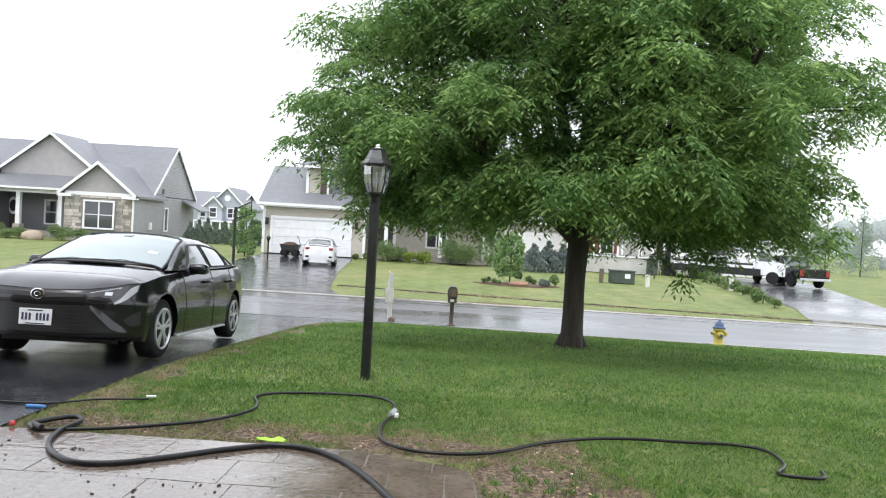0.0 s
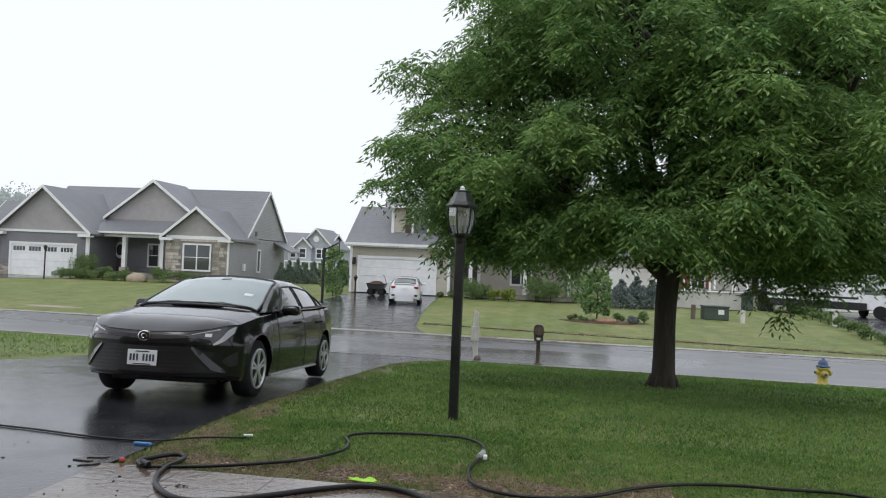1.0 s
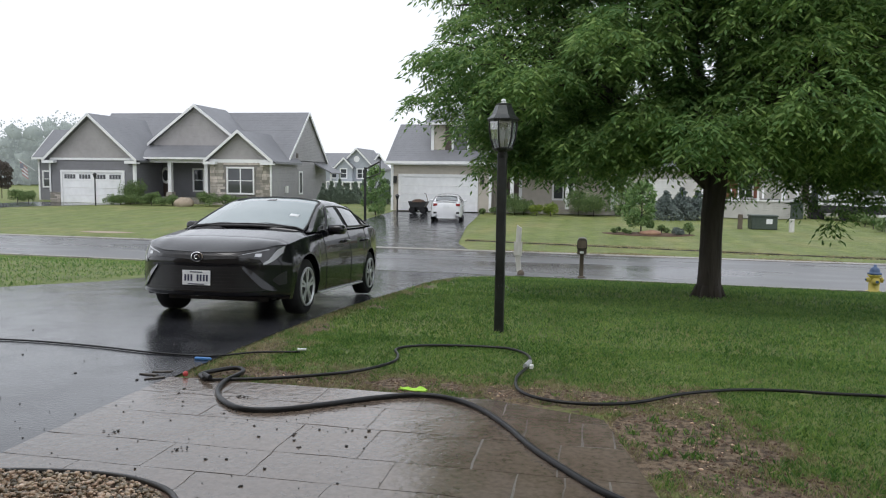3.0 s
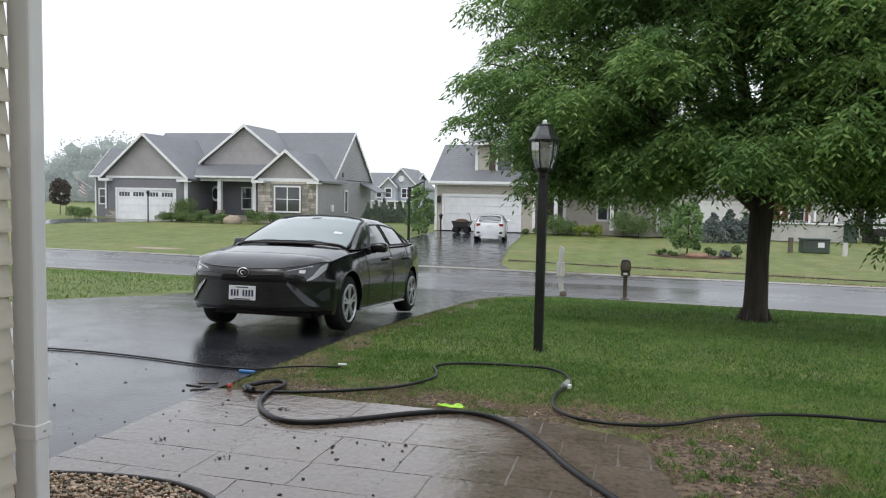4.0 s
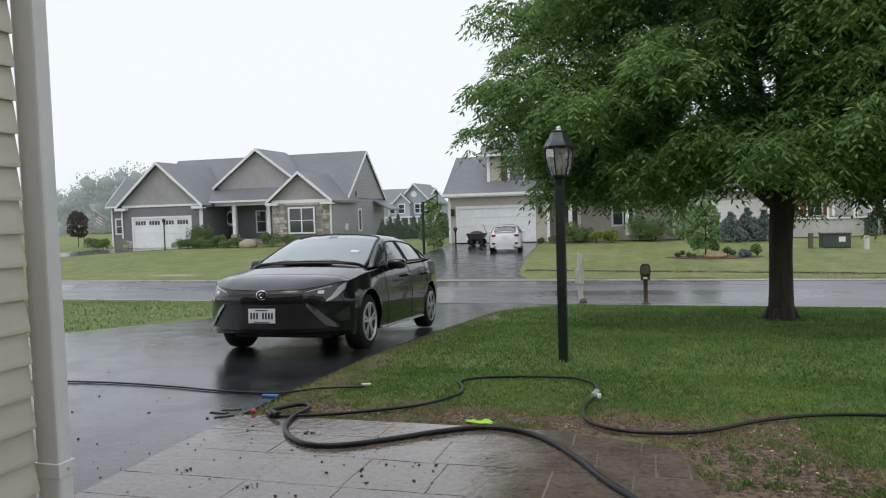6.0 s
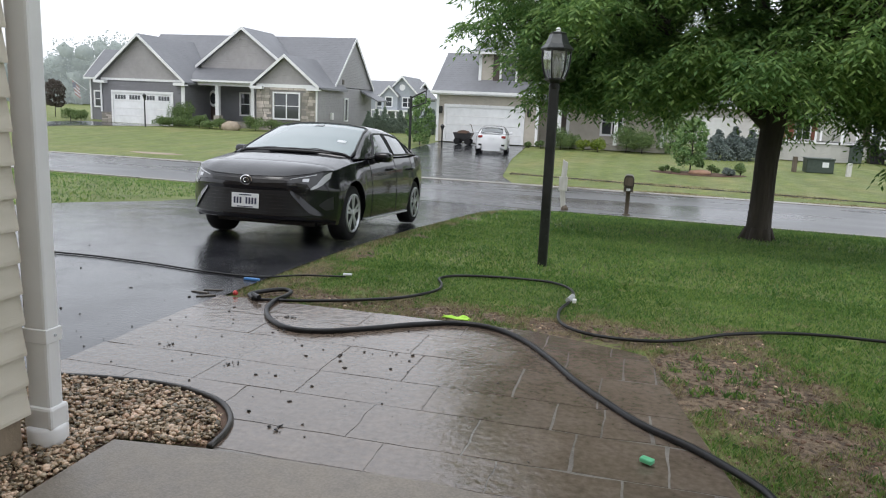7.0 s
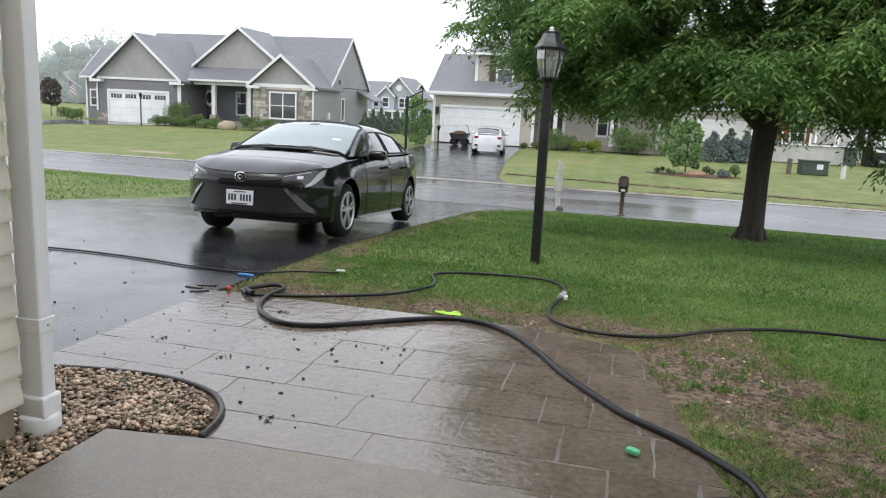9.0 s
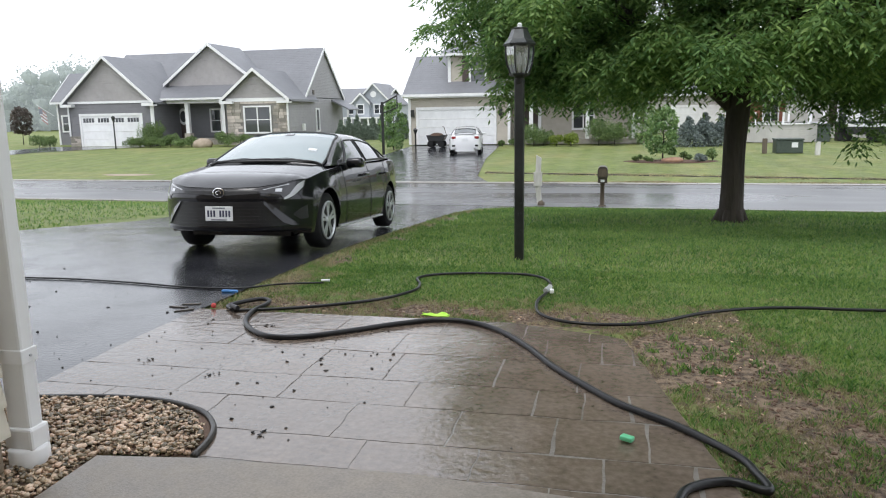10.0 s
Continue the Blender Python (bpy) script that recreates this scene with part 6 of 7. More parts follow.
for k, (x, y, h, w) in enumerate([(-20.3 + 0.62 * i, 55.0 + 0.1 * i, 1.6 + 0.2 * ((i * 7) % 3), 0.95) for i in range(9)]):
    conifer(x, y, h, w, "narrow grey-green arborvitae in a hedge row, paled for haze", 90 + k, "arborvitae", "hazed_evergreen")
small_tree(-12.45, 42.5, 2.9, 0.85, "sapling_leaf", "loose leafy lilac by the drive", 75, name="lilac_bush", leaf=0.14, low=0.08)
for k, (x, y, w, h, m) in enumerate([(-3.05, 44.6, 1.0, 0.85, "lime_shrub"), (-2.2, 44.6, 1.25, 0.95, "lime_shrub"), (-4.4, 44.8, 1.3, 1.5, "shrub"), (-3.9, 45.4, 1.2, 1.2, "shrub"), (-0.6, 45.2, 1.6, 1.8, "shrub"),
                                      (0.3, 45.0, 1.3, 1.5, "shrub"), (-5.6, 44.9, 0.9, 0.6, "shrub"), (-6.3, 44.9, 0.8, 0.5, "shrub")]):
    bush(x, y, w, h, m, "bright lime-green rounded shrub by the tan house" if m == "lime_shrub" else "dark green shrub by the tan house's porch", 110 + k, group="porch shrubs")
small_tree(1.9, 46.0, 2.4, 1.1, "sapling_leaf", "feathery pale green ornamental tree", 77, name="ornamental_tree", leaf=0.12, low=0.05)
small_tree(2.37, 35.0, 2.35, 0.8, "sapling_leaf", "young green tree in a mulched bed", 78, name="young_tree", leaf=0.13, low=0.16, per=170)
for k, x in enumerate((4.3, 5.2, 6.1)):
    conifer(x, 43.6 + 0.3 * k, 1.7 + 0.2 * (k % 2), 1.7, "low blue-grey spruce on the far lawn", 130 + k)
bm = bmesh.new()
lathe(bm, [(1.0, 0.0), (0.95, 0.05), (0.5, 0.09), (0.05, 0.1)], 28)
for v in bm.verts:
    v.co.x, v.co.y = v.co.x * 2.1 * (1 + 0.08 * math.sin(3 * v.co.y)), v.co.y * 0.9
solo("mulch_bed", bm, "mulch", "dark mulched planting bed on the far lawn", "flower bed", kind="structure", at=(2.7, 34.7, float(ground_z(2.7, 34.7)) - 0.03))
bush(3.9, 34.4, 0.8, 0.55, "conifer", "small blue-green shrub in the mulched bed", 140)
bush(4.5, 34.9, 0.7, 0.7, "shrub", "small green shrub in the mulched bed", 141)
bush(3.3, 35.2, 0.9, 0.5, "shrub", "small green shrub in the mulched bed", 143)
bush(1.8, 34.3, 0.9, 0.3, "shrub", "small green shrub in the mulched bed", 144)
bush(1.3, 34.6, 0.7, 0.35, "shrub", "small green shrub in the mulched bed", 142)
bm = bmesh.new()
bmesh.ops.create_icosphere(bm, subdivisions=2, radius=1.0)
for v in bm.verts:
    v.co = Vector((v.co.x * 0.5, v.co.y * 0.3, v.co.z * 0.15 + 0.06)) * (1 + 0.15 * noise.noise(v.co * 2.0))
solo("flat_rock", bm, "rust_rock", "flat rusty-tan rock in the mulched bed", "rock", at=(2.75, 34.2, float(ground_z(2.75, 34.2)) + 0.04), smooth=True)

# thin dark tube added for the line along the far verge
bm = tube(bmesh.new(), [(x, 29.45 - 0.15 * (x - 1.0), float(ground_z(x, 29.45 - 0.15 * (x - 1.0))) + 0.01 + 0.012 * math.sin(x * 5)) for x in np.arange(-5.0, 17.0, 0.4)], 0.024, 6)
solo("lawn_edging", bm, "edging", "thin dark line along the far verge", "edging", kind="structure")
bm = lathe(bmesh.new(), [(1.0, 0.0), (0.8, 0.02), (0.1, 0.025)], 20)
for v in bm.verts:
    v.co.x, v.co.y = v.co.x * 1.3 * (1 + 0.2 * math.sin(4 * v.co.y)), v.co.y * 0.4
solo("sand_patch", bm, "boulder", "pale bare sandy patch on the far verge", "soil", kind="structure", at=(-21.2, 29.6, float(ground_z(-21.2, 29.6)) + 0.0))

# ---- things round the far houses ----
z = float(ground_z(-11.7, 38.0))
HP = thing("basketball_hoop", -11.7, 38.0, z, "dark basketball hoop stand beside the drive", "basketball hoop", turn=17)
part("pole", boxes((-0.07, 0.07, -0.07, 0.07, -0.1, 2.85)), "black_metal", HP)
part("arm", tube(bmesh.new(), [(0, 0, 2.75), (0.75, 0.1, 3.15)], 0.045, 6), "black_metal", HP)
part("brace", tube(bmesh.new(), [(0, 0, 2.25), (0.8, 0.1, 2.55)], 0.03, 6), "black_metal", HP)
part("backboard", boxes((0.76, 0.80, -0.5, 0.7, 2.5, 3.25)), "black_plastic", HP)
part("rim", lathe(bmesh.new(), [(0.225, 0.0), (0.235, 0.01), (0.225, 0.02)], 18, "z", (1.05, 0.1, 2.62), cap=False), "black_metal", HP)

z = float(ground_z(-10.3, 44.6)) + 0.02
WG = thing("garden_cart", -10.3, 44.6, z, "black garden dump cart by the garage door", "cart")
part("tub", prism(bmesh.new(), [(-0.45, 0.36), (0.42, 0.36), (0.62, 0.72), (-0.6, 0.72)], "y", -0.35, 0.35), "black_plastic", WG)
for wx in (-0.33, 0.33):
    for wy in (-0.36, 0.36):
        part("wheel", lathe(bmesh.new(), [(0.08, -0.05), (0.19, -0.05), (0.2, 0.0), (0.19, 0.05), (0.08, 0.05)], 16, "y", (wx, wy, 0.2)), "tyre", WG)
part("axle", boxes((-0.36, 0.36, -0.03, 0.03, 0.18, 0.36)), "black_metal", WG)
part("handle", tube(bmesh.new(), [(0.5, -0.3, 0.4), (0.66, -0.3, 0.75), (0.52, -0.3, 1.2), (0.42, -0.3, 1.24)], 0.022, 6), "brown_wood", WG)
part("load", lathe(bmesh.new(), [(0.5, 0.68), (0.3, 0.82), (0.1, 0.86)], 12), "mulch", WG)

for x, y, hh, nm in ((-32.9, 44.9, 1.9, "a"), (-10.95 - 0.55, 44.0, 0.85, "b")):
    z = float(ground_z(x, y))
    YL = thing("yard_lamp", x, y, z, "slim dark yard lamp beside a driveway", "lamp post", "yard lamps")
    part("post", tube(bmesh.new(), [(0, 0, -0.1), (0, 0, hh)], 0.045, 8), "black_metal", YL)
    part("lantern", lathe(bmesh.new(), [(0.06, hh), (0.13, hh + 0.22), (0.15, hh + 0.24), (0.04, hh + 0.36)], 6), "black_metal", YL)

FL = thing("flag", -40.3, 47.95, 1.6, "striped flag hanging from a short pole on the grey house", "flag")
part("pole", tube(bmesh.new(), [(0.2, 0.1, 0.0), (-0.75, -0.5, 0.85)], 0.02, 6), "trim", FL)
for k in range(7):
    bm = bmesh.new()
    prism(bm, [(-0.7 + 0.03 * k, 0.72 - 0.15 * k), (-0.08 + 0.01 * k, 0.22 - 0.12 * k), (-0.12 + 0.01 * k, 0.10 - 0.12 * k), (-0.72 + 0.03 * k, 0.58 - 0.15 * k)], "y", -0.36, -0.35)
    part("stripe", bm, "flag_red" if k % 2 == 0 else "plate", FL)
part("canton", boxes((-0.68, -0.40, -0.372, -0.362, 0.18, 0.55)), "flag_blue", FL)

z = float(ground_z(8.45, 38.9))
UB = thing("utility_box", 8.45, 38.9, z, "dark green utility cabinet on the far lawn", "utility box")
part("cabinet", boxes((-0.6, 0.6, -0.45, 0.45, 0.0, 0.62), bevel=0.03), "utility_green", UB)
part("lid", boxes((-0.63, 0.63, -0.48, 0.48, 0.62, 0.70), bevel=0.02), "utility_green", UB)
part("warning_label", boxes((0.08, 0.36, -0.458, -0.452, 0.28, 0.52)), "plate", UB)
for x, y, m, lab in ((7.35, 38.6, "brown_wood", "short brown wooden post on the far lawn"), (9.45, 37.5, "pale_wood", "short white marker post on the far lawn"), (14.0, 38.5, "pale_wood", "short white marker post on the far lawn")):
    z = float(ground_z(x, y))
    solo("marker_post", boxes((-0.1, 0.1, -0.1, 0.1, -0.1, 0.62 + (0.1 if m == "brown_wood" else 0)), bevel=0.015), m, lab, "post", "marker posts", at=(x, y, z))

# above-ground pool, brick house and pale house behind the tree
PL = thing("swimming_pool", 9.6, 48.5, float(ground_z(9.6, 48.5)), "grey above-ground swimming pool with white rails", "swimming pool")
part("pool_wall", lathe(bmesh.new(), [(2.9, 0.0), (2.9, 1.0), (2.7, 1.0), (2.7, 0.8)], 30), "pale_siding", PL)
part("rim", lathe(bmesh.new(), [(2.68, 1.0), (2.98, 1.0), (2.98, 1.07), (2.68, 1.07)], 30, cap=False), "trim", PL)
for k in range(12):
    a = math.pi * 2 * k / 12
    part("rail_post", boxes((2.85 * math.cos(a) - 0.05, 2.85 * math.cos(a) + 0.05, 2.85 * math.sin(a) - 0.05, 2.85 * math.sin(a) + 0.05, 1.07, 1.7)), "trim", PL)
D = thing("brick_house", 14.2, 62.0, -0.6, "red brick house with grey roof behind the pool", "house")
wall_box(D, -4.5, 4.5, 0.0, 8.0, 0.0, 2.6, "brick")
gable(D, -4.5, 4.5, 0.0, 8.0, 2.6, 4.6, "brick", axis="x")
window(D, -2.6, -1.6, 0.9, 2.1, 0.0, 2, 2)
window(D, 1.0, 2.2, 0.9, 2.1, 0.0, 2, 2)
E_ = thing("pale_house", 17.5, 51.0, -0.62, "pale-sided house behind the tree", "house")
wall_box(E_, -4.8, 5.2, 0.0, 9.0, 0.0, 3.2, "pale_siding")
gable(E_, -4.8, 5.2, 0.0, 9.0, 3.2, 5.0, "pale_siding", axis="x")
garage_door(E_, 0.6, 4.4, 0.0, 2.1, 0.0, False)
window(E_, -3.6, -2.2, 0.9, 2.2, 0.0, 2, 2, True)
part("corner_board", boxes((5.0, 5.22, -0.05, -0.004, 0, 3.1)), "trim", E_)
copy_thing(E_, pose(4.6, 66.0, -0.62))
for x, y, w, h, m, lab, cat, nm in ((11.9, 46.8, 0.8, 0.95, "utility_green", "dark green air-conditioning unit by the house", "air conditioner", "air_conditioner"), (13.2, 47.2, 0.75, 1.05, "black_plastic", "black wheeled rubbish bin by the house", "bin", "rubbish_bin")):
    BX = thing(nm, x, y, float(ground_z(x, y)), lab, cat)
    part("body", boxes((-w / 2, w / 2, -w / 2, w / 2, 0, h), bevel=0.04), m, BX)
    part("lid", boxes((-w / 2 - 0.03, w / 2 + 0.03, -w / 2 - 0.05, w / 2 + 0.03, h, h + 0.07), bevel=0.02), m, BX)

# white motorhome and a dark pickup on the right-hand drive
z = float(ground_z(16.4, 45.4)) + 0.03
MH = thing("motorhome", 16.4, 45.4, z, "white motorhome with a dark skirt parked on the drive", "motorhome", turn=-32)
part("body", prism(bmesh.new(), [(-3.3, 0.85), (1.6, 0.85), (1.6, 2.0), (2.6, 2.25), (2.7, 2.75), (2.3, 3.0), (-3.2, 3.0), (-3.3, 2.9)], "y", -1.15, 1.15), "car_white", MH)
part("skirt", boxes((-3.28, 1.9, -1.13, 1.13, 0.42, 0.84), bevel=0.03), "black_plastic", MH, "dark lower skirt")
part("cab", prism(bmesh.new(), [(1.6, 0.5), (3.3, 0.5), (3.35, 1.0), (3.2, 1.2), (2.6, 1.35), (2.05, 2.0), (1.6, 2.0)], "y", -1.0, 1.0), "car_white", MH)
part("windscreen", prism(bmesh.new(), [(2.64, 1.37), (2.12, 1.97), (2.15, 1.99), (2.68, 1.39)], "y", -0.88, 0.88), "side_glass", MH)
for sy in (-1.0, 1.0):
    part("cab_window", prism(bmesh.new(), [(1.75, 1.3), (2.5, 1.3), (2.05, 1.85), (1.75, 1.85)], "y", sy - 0.006, sy + 0.006), "side_glass", MH)
for wx0, wx1 in ((-2.6, -2.1), (-1.2, -0.1)):
    for sy in (-1.15, 1.15):
        part("side_window", boxes((wx0, wx1, sy - 0.012, sy + 0.012, 1.5, 2.15)), "glass", MH)
part("stripe", boxes((-3.2, 1.5, -1.158, -1.151, 1.02, 1.14)), "roof_metal", MH)
part("bumper", boxes((3.2, 3.45, -0.95, 0.95, 0.42, 0.68), bevel=0.05), "black_plastic", MH)
for wx in (-1.9, 2.55):
    for wy in (-0.95, 0.95):
        part("wheel", lathe(bmesh.new(), [(0.2, -0.12), (0.35, -0.12), (0.37, 0.0), (0.35, 0.12), (0.2, 0.12)], 20, "y", (wx, wy, 0.37)), "tyre", MH)
z = float(ground_z(19.3, 44.2)) + 0.03
PU = thing("pickup_truck", 19.3, 44.2, z, "dark pickup truck with red tail lamps on the drive", "pickup truck", turn=100)
part("cab", prism(bmesh.new(), [(-0.7, 0.5), (2.6, 0.5), (2.65, 0.95), (1.5, 1.1), (0.9, 1.7), (-0.5, 1.72), (-0.7, 1.1)], "y", -0.92, 0.92), "car_black", PU)
part("cargo_bed", boxes((-2.5, -0.71, -0.93, 0.93, 0.5, 1.08), bevel=0.03), "car_black", PU)
part("tailgate", boxes((-2.53, -2.501, -0.62, 0.62, 0.58, 1.02), bevel=0.01), "car_black", PU)
part("bumper", boxes((-2.68, -2.51, -0.9, 0.9, 0.42, 0.56), bevel=0.03), "alloy", PU)
part("rear_window", prism(bmesh.new(), [(-0.72, 1.15), (-0.53, 1.66), (-0.55, 1.67), (-0.74, 1.16)], "y", -0.7, 0.7), "side_glass", PU)
for sy in (-0.78, 0.78):
    part("tail_lamp", boxes((-2.54, -2.50, sy - 0.12, sy + 0.12, 0.66, 1.04), bevel=0.01), "red_lens", PU)
for wx in (-1.7, 1.7):
    for wy in (-0.84, 0.84):
        part("wheel", lathe(bmesh.new(), [(0.2, -0.1), (0.35, -0.1), (0.36, 0.0), (0.35, 0.1), (0.2, 0.1)], 18, "y", (wx, wy, 0.36)), "tyre", PU)
# row of shrubs added to fill the dark strip along the pale drive
for k in range(9):
    bush(13.3 + 0.12 * k, 31.5 + 1.5 * k, 1.2, 0.55 + 0.1 * (k % 3), "shrub", "low shrub added for the dark strip beside the pale drive", 160 + k, group="drive shrubs")
for k in range(8):
    conifer(27 + 3.2 * k + (k % 3), 62 + 2.2 * (k % 4), 5.0 + (k * 37 % 5) * 0.5, 3.4, "grey-green evergreen at the back of the lots, paled for haze", 180 + k, "evergreen", "hazed_evergreen")

# far woods, with mist put in by their pale glowing material
rnd = random.Random(31)
cs, ss = [], []
for k in range(520):
    x = -150 + 76 * rnd.random()
    y = rnd.uniform(104, 122)
    top = 8.6 + 1.6 * math.sin(x * 0.13) + 0.9 * math.sin(x * 0.41)
    cs.append((x, y, rnd.uniform(0.12, 1.0) * top - 1.5))
    ss.append(rnd.uniform(1.8, 3.0))
for k in range(150):
    x = 30 + 130 * rnd.random()
    cs.append((x, rnd.uniform(95, 115), rnd.uniform(0.2, 5.5)))
    ss.append(rnd.uniform(1.6, 2.8))
tagged(new("far_woods", leaf_cloud(cs, ss, 12, "far_woods", "wood_backdrop", 0.42, 160, 1.0)), "grey-green line of distant woods, mist put into colour and glow", "woods", kind="stuff")
tagged(new("far_woods_mass", quick(*pebbles(cs, [v * 0.6 for v in ss], 1.0, 13), "far_woods_mass", "wood_backdrop", True)), "dense inner mass of the distant woods, mist put into its colour", "woods", kind="stuff")

# ---- grass ----
def grass(count, seed, x0, x1, y0, y1, ok, tall, wide):
    nr = np.random.RandomState(seed)
    x, y = nr.uniform(x0, x1, count), nr.uniform(y0, y1, count)
    keep = np.array([ok(a, b) for a, b in zip(x, y)])
    x, y = x[keep], y[keep]
    n = len(x)
    z = ground_z(x, y)
    a = nr.uniform(0, 6.28, n)
    h, w = tall * nr.uniform(0.45, 1.25, n), wide * nr.uniform(0.7, 1.3, n)
    lx, ly = nr.normal(0, 0.45, n) * h, nr.normal(0, 0.45, n) * h
    p = np.stack([x, y, z - 0.004], 1)
    s = np.stack([np.cos(a) * w, np.sin(a) * w, np.zeros(n)], 1)
    mid = p + np.stack([lx * 0.35, ly * 0.35, h * 0.6], 1)
    tip = p + np.stack([lx, ly, h], 1)
    return np.stack([p - s, p + s, mid + s * 0.7, tip], 1).reshape(-1, 3)


def right_edge(y):
    return np.interp(y, [2.4, 2.96, 4.59, 4.7], [0.56, 0.44, 0.11, -0.06])


def lawn_ok(x, y):
    s = y + SKEW * x
    if s > road_near(x) - 0.25 or x < drive_edge(s)[1] + 0.02:
        return False
    if y < 4.88 and x < right_edge(min(y, 4.7)) + 0.02:
        return False
    if y < 2.5 and x < 3.0:
        return False
    if y < 17 and x < 4:
        return soil_at(x, y) + 0.7 * noise.noise(Vector((x * 5.5, y * 5.5, 0))) + 0.45 * noise.noise(Vector((x * 17, y * 17, 3))) < 0.41
    return True


gv = np.concatenate([grass(210000, 1, -3, 3.6, 2.4, 7.0, lawn_ok, 0.027, 0.0022), grass(110000, 2, -3, 6.5, 6.5, 12, lawn_ok, 0.036, 0.0044),
                     grass(60000, 3, -3, 12, 11.5, 19.6, lawn_ok, 0.055, 0.008), grass(16000, 4, 3, 8, 3, 8, lawn_ok, 0.045, 0.004),
                     grass(20000, 5, -22, -8.2, 8, 20, lambda x, y: x < drive_edge(y + SKEW * x)[0] - 0.05 and y + SKEW * x < road_near(x) - 0.3, 0.045, 0.009)])
tagged(new("grass", quick(gv, np.arange(len(gv)).reshape(-1, 4), "grass", "grass")), "short wet green grass blades of the lawn", "grass", kind="stuff")

rnd = random.Random(91)
tufts = []
for k in range(900):
    x, y = rnd.uniform(-2.8, 7.0), 5.0 + 12 * rnd.random() ** 1.6
    if k < 220:
        x, y = rnd.gauss(1.15, 0.5), rnd.uniform(2.6, 4.9)
    if (lawn_ok(x, y) or k < 220) and (y > 4.95 or x > right_edge(min(y, 4.7)) + 0.06):
        tufts.append(grass(30, 900 + k, x - 0.045, x + 0.045, y - 0.045, y + 0.045, lambda a, b: True, rnd.uniform(0.014, 0.036) + 0.0015 * y, 0.0018 + 0.0004 * y))
gv = np.concatenate(tufts)
tagged(new("grass_tufts", quick(gv, np.arange(len(gv)).reshape(-1, 4), "grass_tufts", "grass")), "longer tufts of wet grass in the lawn", "grass", kind="stuff")


def dry_ok(x, y):
    if not ((y > 4.9 or x > right_edge(min(y, 4.7)) + 0.02) and x > -2.9 and y > 2.6):
        return False
    return 0.16 < soil_at(x, y) + 0.3 * noise.noise(Vector((x * 6, y * 6, 4))) < 0.75


def strip_ok(x, y):
    w = 0.10 + 0.14 * noise.noise(Vector((x * 0.45, 7.0, 2.0)))
    d = y - (29.75 - 0.15 * (x - 1.0) + 0.12 * math.sin(x * 0.7))
    s = y + SKEW * x
    kerb = abs(s - 27.15) < 0.12 + 0.5 * noise.noise(Vector((x * 0.35, 3.0, 5.0)))
    return abs(d) < w or abs(d + 0.55) < 0.6 * w - 0.03 or kerb


def fringe_ok(x, y):
    """Straw-coloured fringe of the lawn along the drive."""
    e = x - drive_edge(y + SKEW * x)[1]
    return 0.0 < e < 0.20 + 0.18 * noise.noise(Vector((x * 2, y * 1.3, 6.0))) + 0.1 * noise.noise(Vector((x * 9, y * 9, 2.0)))


gv = np.concatenate([grass(46000, 8, -3.0, -1.8, 5.0, 18.5, fringe_ok, 0.035, 0.004), grass(110000, 6, -2.95, 2.4, 2.6, 7.0, dry_ok, 0.028, 0.0026), grass(60000, 7, -5.0, 17.0, 26.5, 31.0, strip_ok, 0.05, 0.03)])
tagged(new("dry_grass", quick(gv, np.arange(len(gv)).reshape(-1, 4), "dry_grass", "dry_grass")), "straw-coloured dry grass round the bare soil", "grass", kind="stuff")
rnd = random.Random(77)
spots, rs = [], []
for k in range(700):
    x, y = (rnd.uniform(-2.5, 0.9), rnd.gauss(5.1, 0.12)) if k % 2 else (rnd.gauss(0.65, 0.3), rnd.gauss(4.3, 0.55))
    if soil_at(x, y) > 0.3 and (y > 4.9 or x > right_edge(min(y, 4.7)) + 0.03):
        spots.append((x, y, float(ground_z(x, y)) + 0.004))
        rs.append(rnd.choice((0.003, 0.004, 0.005, 0.005, 0.007, 0.009, 0.012)))
tagged(new("soil_stones", quick(*pebbles(spots, rs, 0.6, 9), "soil_stones", "gravel")), "small stones scattered on the bare soil", "stones", kind="stuff")

spots, rs = [], []
for k in range(2600):
    x, y = (rnd.uniform(-2.7, 0.9), rnd.gauss(5.15, 0.18)) if k % 3 == 0 else (rnd.gauss(0.95, 0.45), rnd.uniform(2.6, 5.0))
    if soil_at(x, y) > 0.25 and (y > 4.9 or x > right_edge(min(y, 4.7)) + 0.03):
        spots.append((x, y, float(ground_z(x, y)) + 0.002))
        rs.append(rnd.choice((0.004, 0.006, 0.008, 0.010, 0.014)))
tagged(new("soil_clods", quick(*pebbles(spots, rs, 0.6, 19), "soil_clods", "soil")), "crumbs and clods of damp brown soil", "soil", kind="stuff")

# ---- stamped patio, stone by stone ----
def top_edge(x):
    return np.interp(x, [-3.0, -0.65, 0.25], [4.87, 4.87, 4.58])


bm = bmesh.new()
outline = [(-2.98, 3.03), *[(x, y) for x, y in BED[1:]], (-0.7, 2.6), (0.53, 2.5), (0.44, 2.96), (0.11, 4.60), (-0.65, 4.86), (-2.98, 4.86)]
bm.faces.new([bm.verts.new((x, y, float(ground_z(x, y)) + 0.0190)) for x, y in outline])
bmesh.ops.triangulate(bm, faces=bm.faces)
bmesh.ops.recalc_face_normals(bm, faces=bm.faces)
patio = solo("patio", bm, "joint", "wet stamped concrete patio in an ashlar pattern", "patio", kind="structure")
ROWS_Y = [2.40, 2.62, 2.90, 3.29, 3.63, 4.09, 4.50, 4.90]
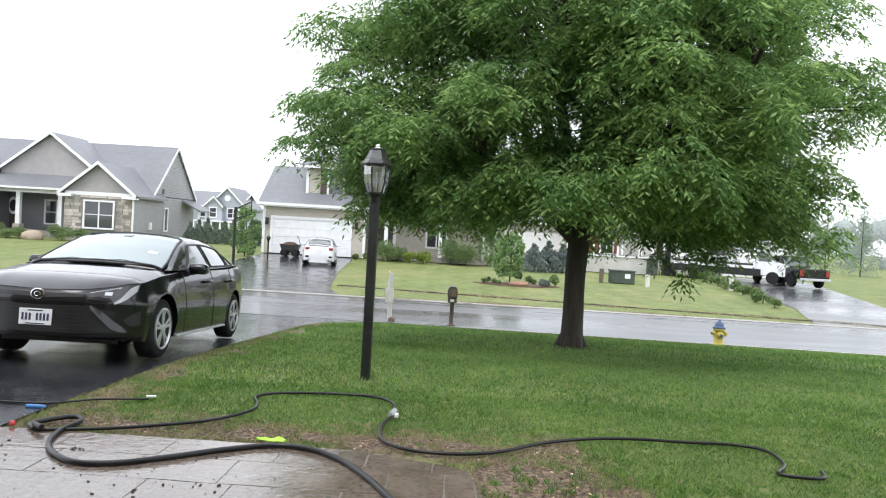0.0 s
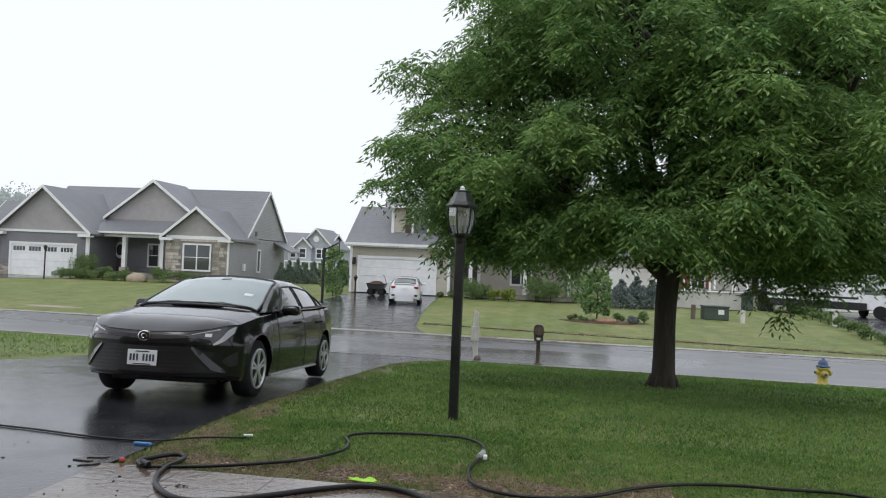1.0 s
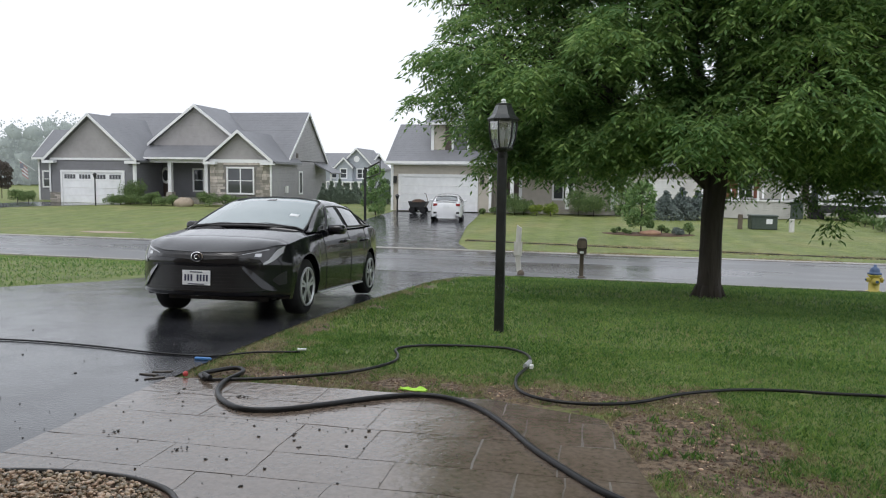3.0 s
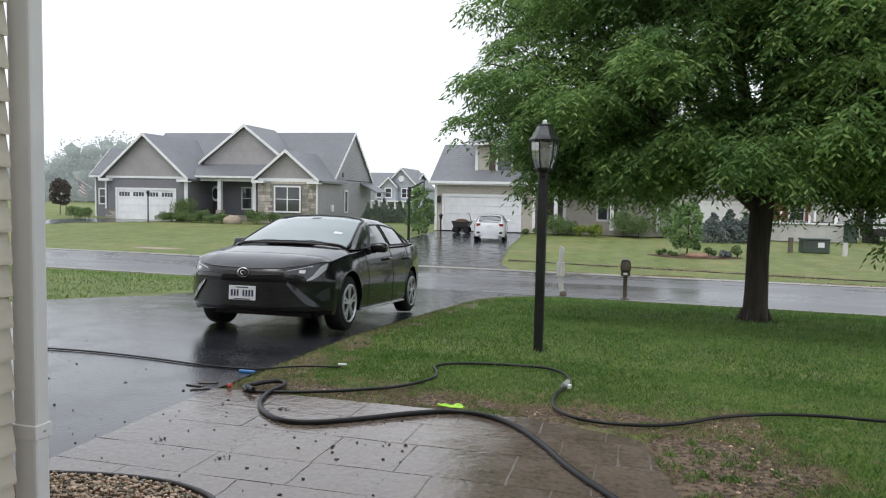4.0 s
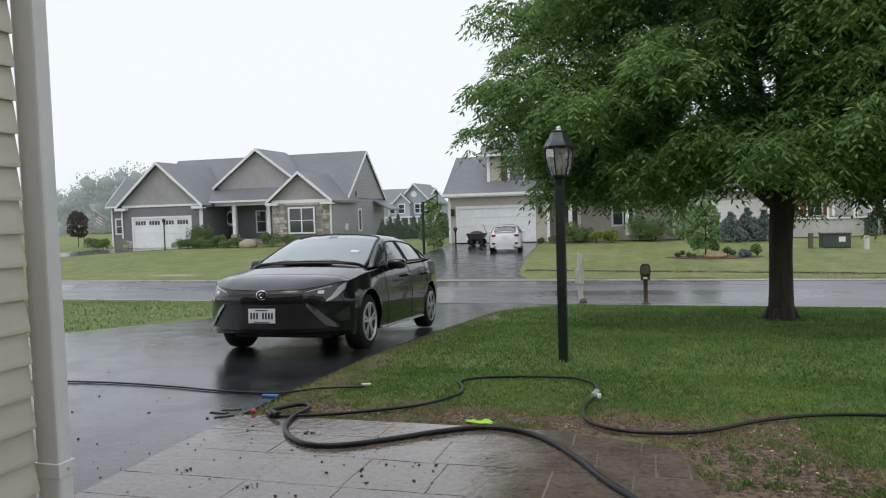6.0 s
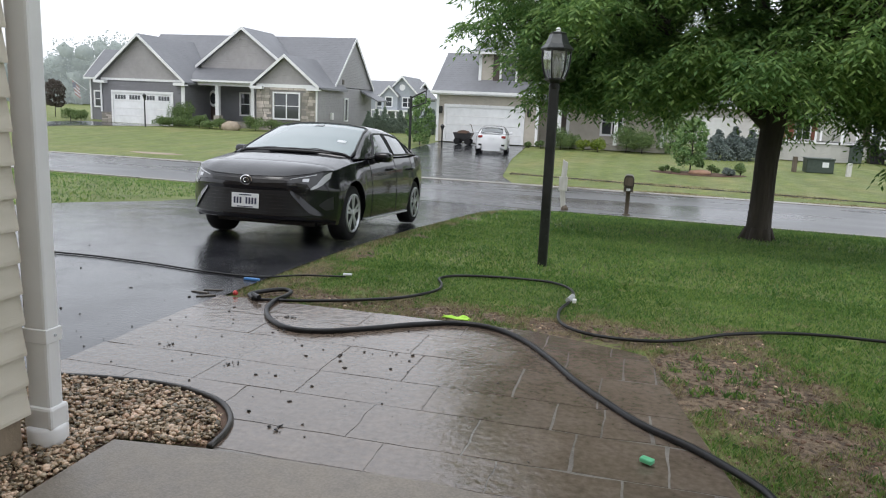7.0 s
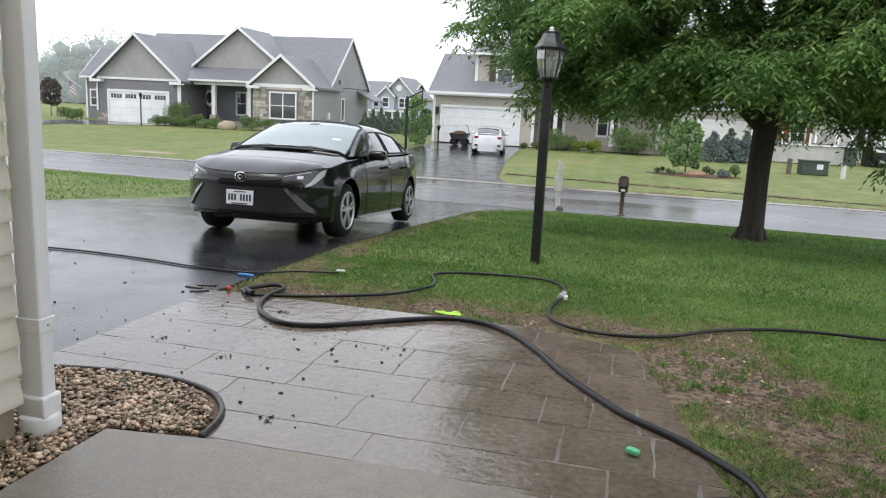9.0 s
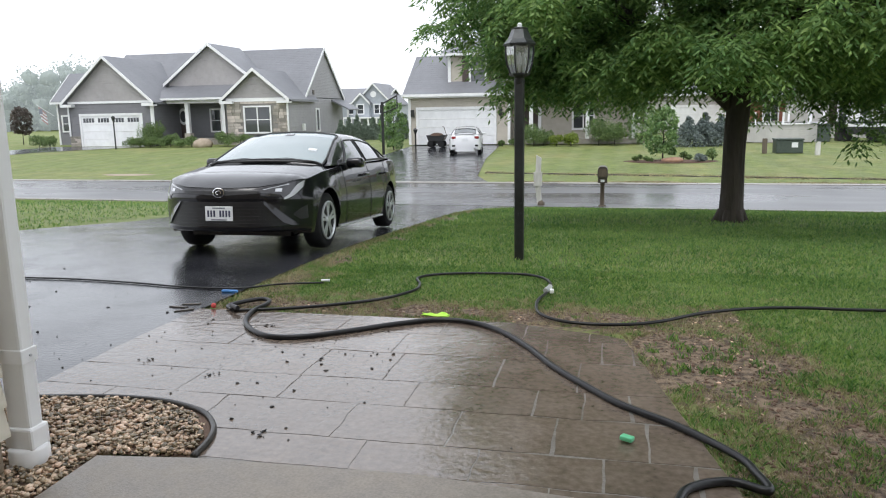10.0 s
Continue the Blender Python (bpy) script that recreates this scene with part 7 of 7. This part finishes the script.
JOINTS = {0: [-0.9, -0.2, 0.2], 1: [-1.0, -0.51, 0.0, 0.35], 2: [-1.18, -0.66, -0.21, 0.18], 3: [-0.95, -0.33, -0.10, 0.12], 4: [-1.16, -0.57, -0.14], 5: [-1.25, -0.8, -0.35, -0.02, 0.16], 6: [-1.75, -1.05, -0.51, -0.1]}
rnd = random.Random(14)
for r in range(7):
    xs = sorted(JOINTS[r])
    x = xs[0]
    while x > -2.6:
        x -= rnd.uniform(0.42, 0.78)
        xs.insert(0, max(x, -2.98))
    xs = [v for v in xs if v > -2.75]
    xs = [-2.98, *xs, 0.9]
    for a, b in zip(xs, xs[1:]):
        y0, y1 = ROWS_Y[r], ROWS_Y[r + 1]
        g = 0.0045 if a < -0.7 else 0.0075
        nxx, nyy = 8, 6
        pts = []
        for j in range(nyy + 1):
            for i in range(nxx + 1):
                x, y = a + (b - a) * i / nxx, y0 + (y1 - y0) * j / nyy
                gap = g * min(1.5, max(0.1 if a < -0.7 else 0.6, 0.75 + 1.4 * noise.noise(Vector((x * 3.1, y * 3.1, 4.0)))))  # joints close up here and there
                x += gap if i == 0 else -gap if i == nxx else 0.0
                y += gap if j == 0 else -gap if j == nyy else 0.0
                x += 0.010 * noise.noise(Vector((x * 4, y * 9, 1.0)))  # hand-cut, uneven joints
                y += 0.012 * noise.noise(Vector((x * 5, y * 4, 9.0)))
                y = min(y, float(top_edge(x)))
                x = min(x, float(right_edge(y)))
                pts.append((x, y))
        cxm, cym = sum(p[0] for p in pts) / len(pts), sum(p[1] for p in pts) / len(pts)
        if inside(cxm, cym, bed_poly) or cym < 2.5 or (cxm < -1.6 and cym < 2.66) or max(p[0] for p in pts) - min(p[0] for p in pts) < 0.05:
            continue
        bm, vs = bmesh.new(), []
        for j in range(nyy + 1):
            for i in range(nxx + 1):
                x, y = pts[j * (nxx + 1) + i]
                if cym < 3.3 and inside(x, y, bed_poly):  # follow the bed's curve
                    q = min(BED, key=lambda e: math.hypot(e[0] - x, e[1] - y))
                    x, y = q[0] + 0.01, q[1] + 0.01
                rim = i in (0, nxx) or j in (0, nyy)
                z = float(ground_z(x, y)) + 0.021 + 0.0012 * noise.noise(Vector((x * 6, y * 6, 5)))
                vs.append(bm.verts.new((x, y, z)))
        for j in range(nyy):
            for i in range(nxx):
                k = j * (nxx + 1) + i
                bm.faces.new((vs[k], vs[k + 1], vs[k + nxx + 2], vs[k + nxx + 1]))
        edge_loop = [e for e in bm.edges if len(e.link_faces) == 1]
        ext = bmesh.ops.extrude_edge_only(bm, edges=edge_loop)["geom"]
        for v in ext:
            if isinstance(v, bmesh.types.BMVert):
                v.co.z -= 0.02
        bmesh.ops.recalc_face_normals(bm, faces=bm.faces)
        part("paving_stone", bm, "patio", patio)
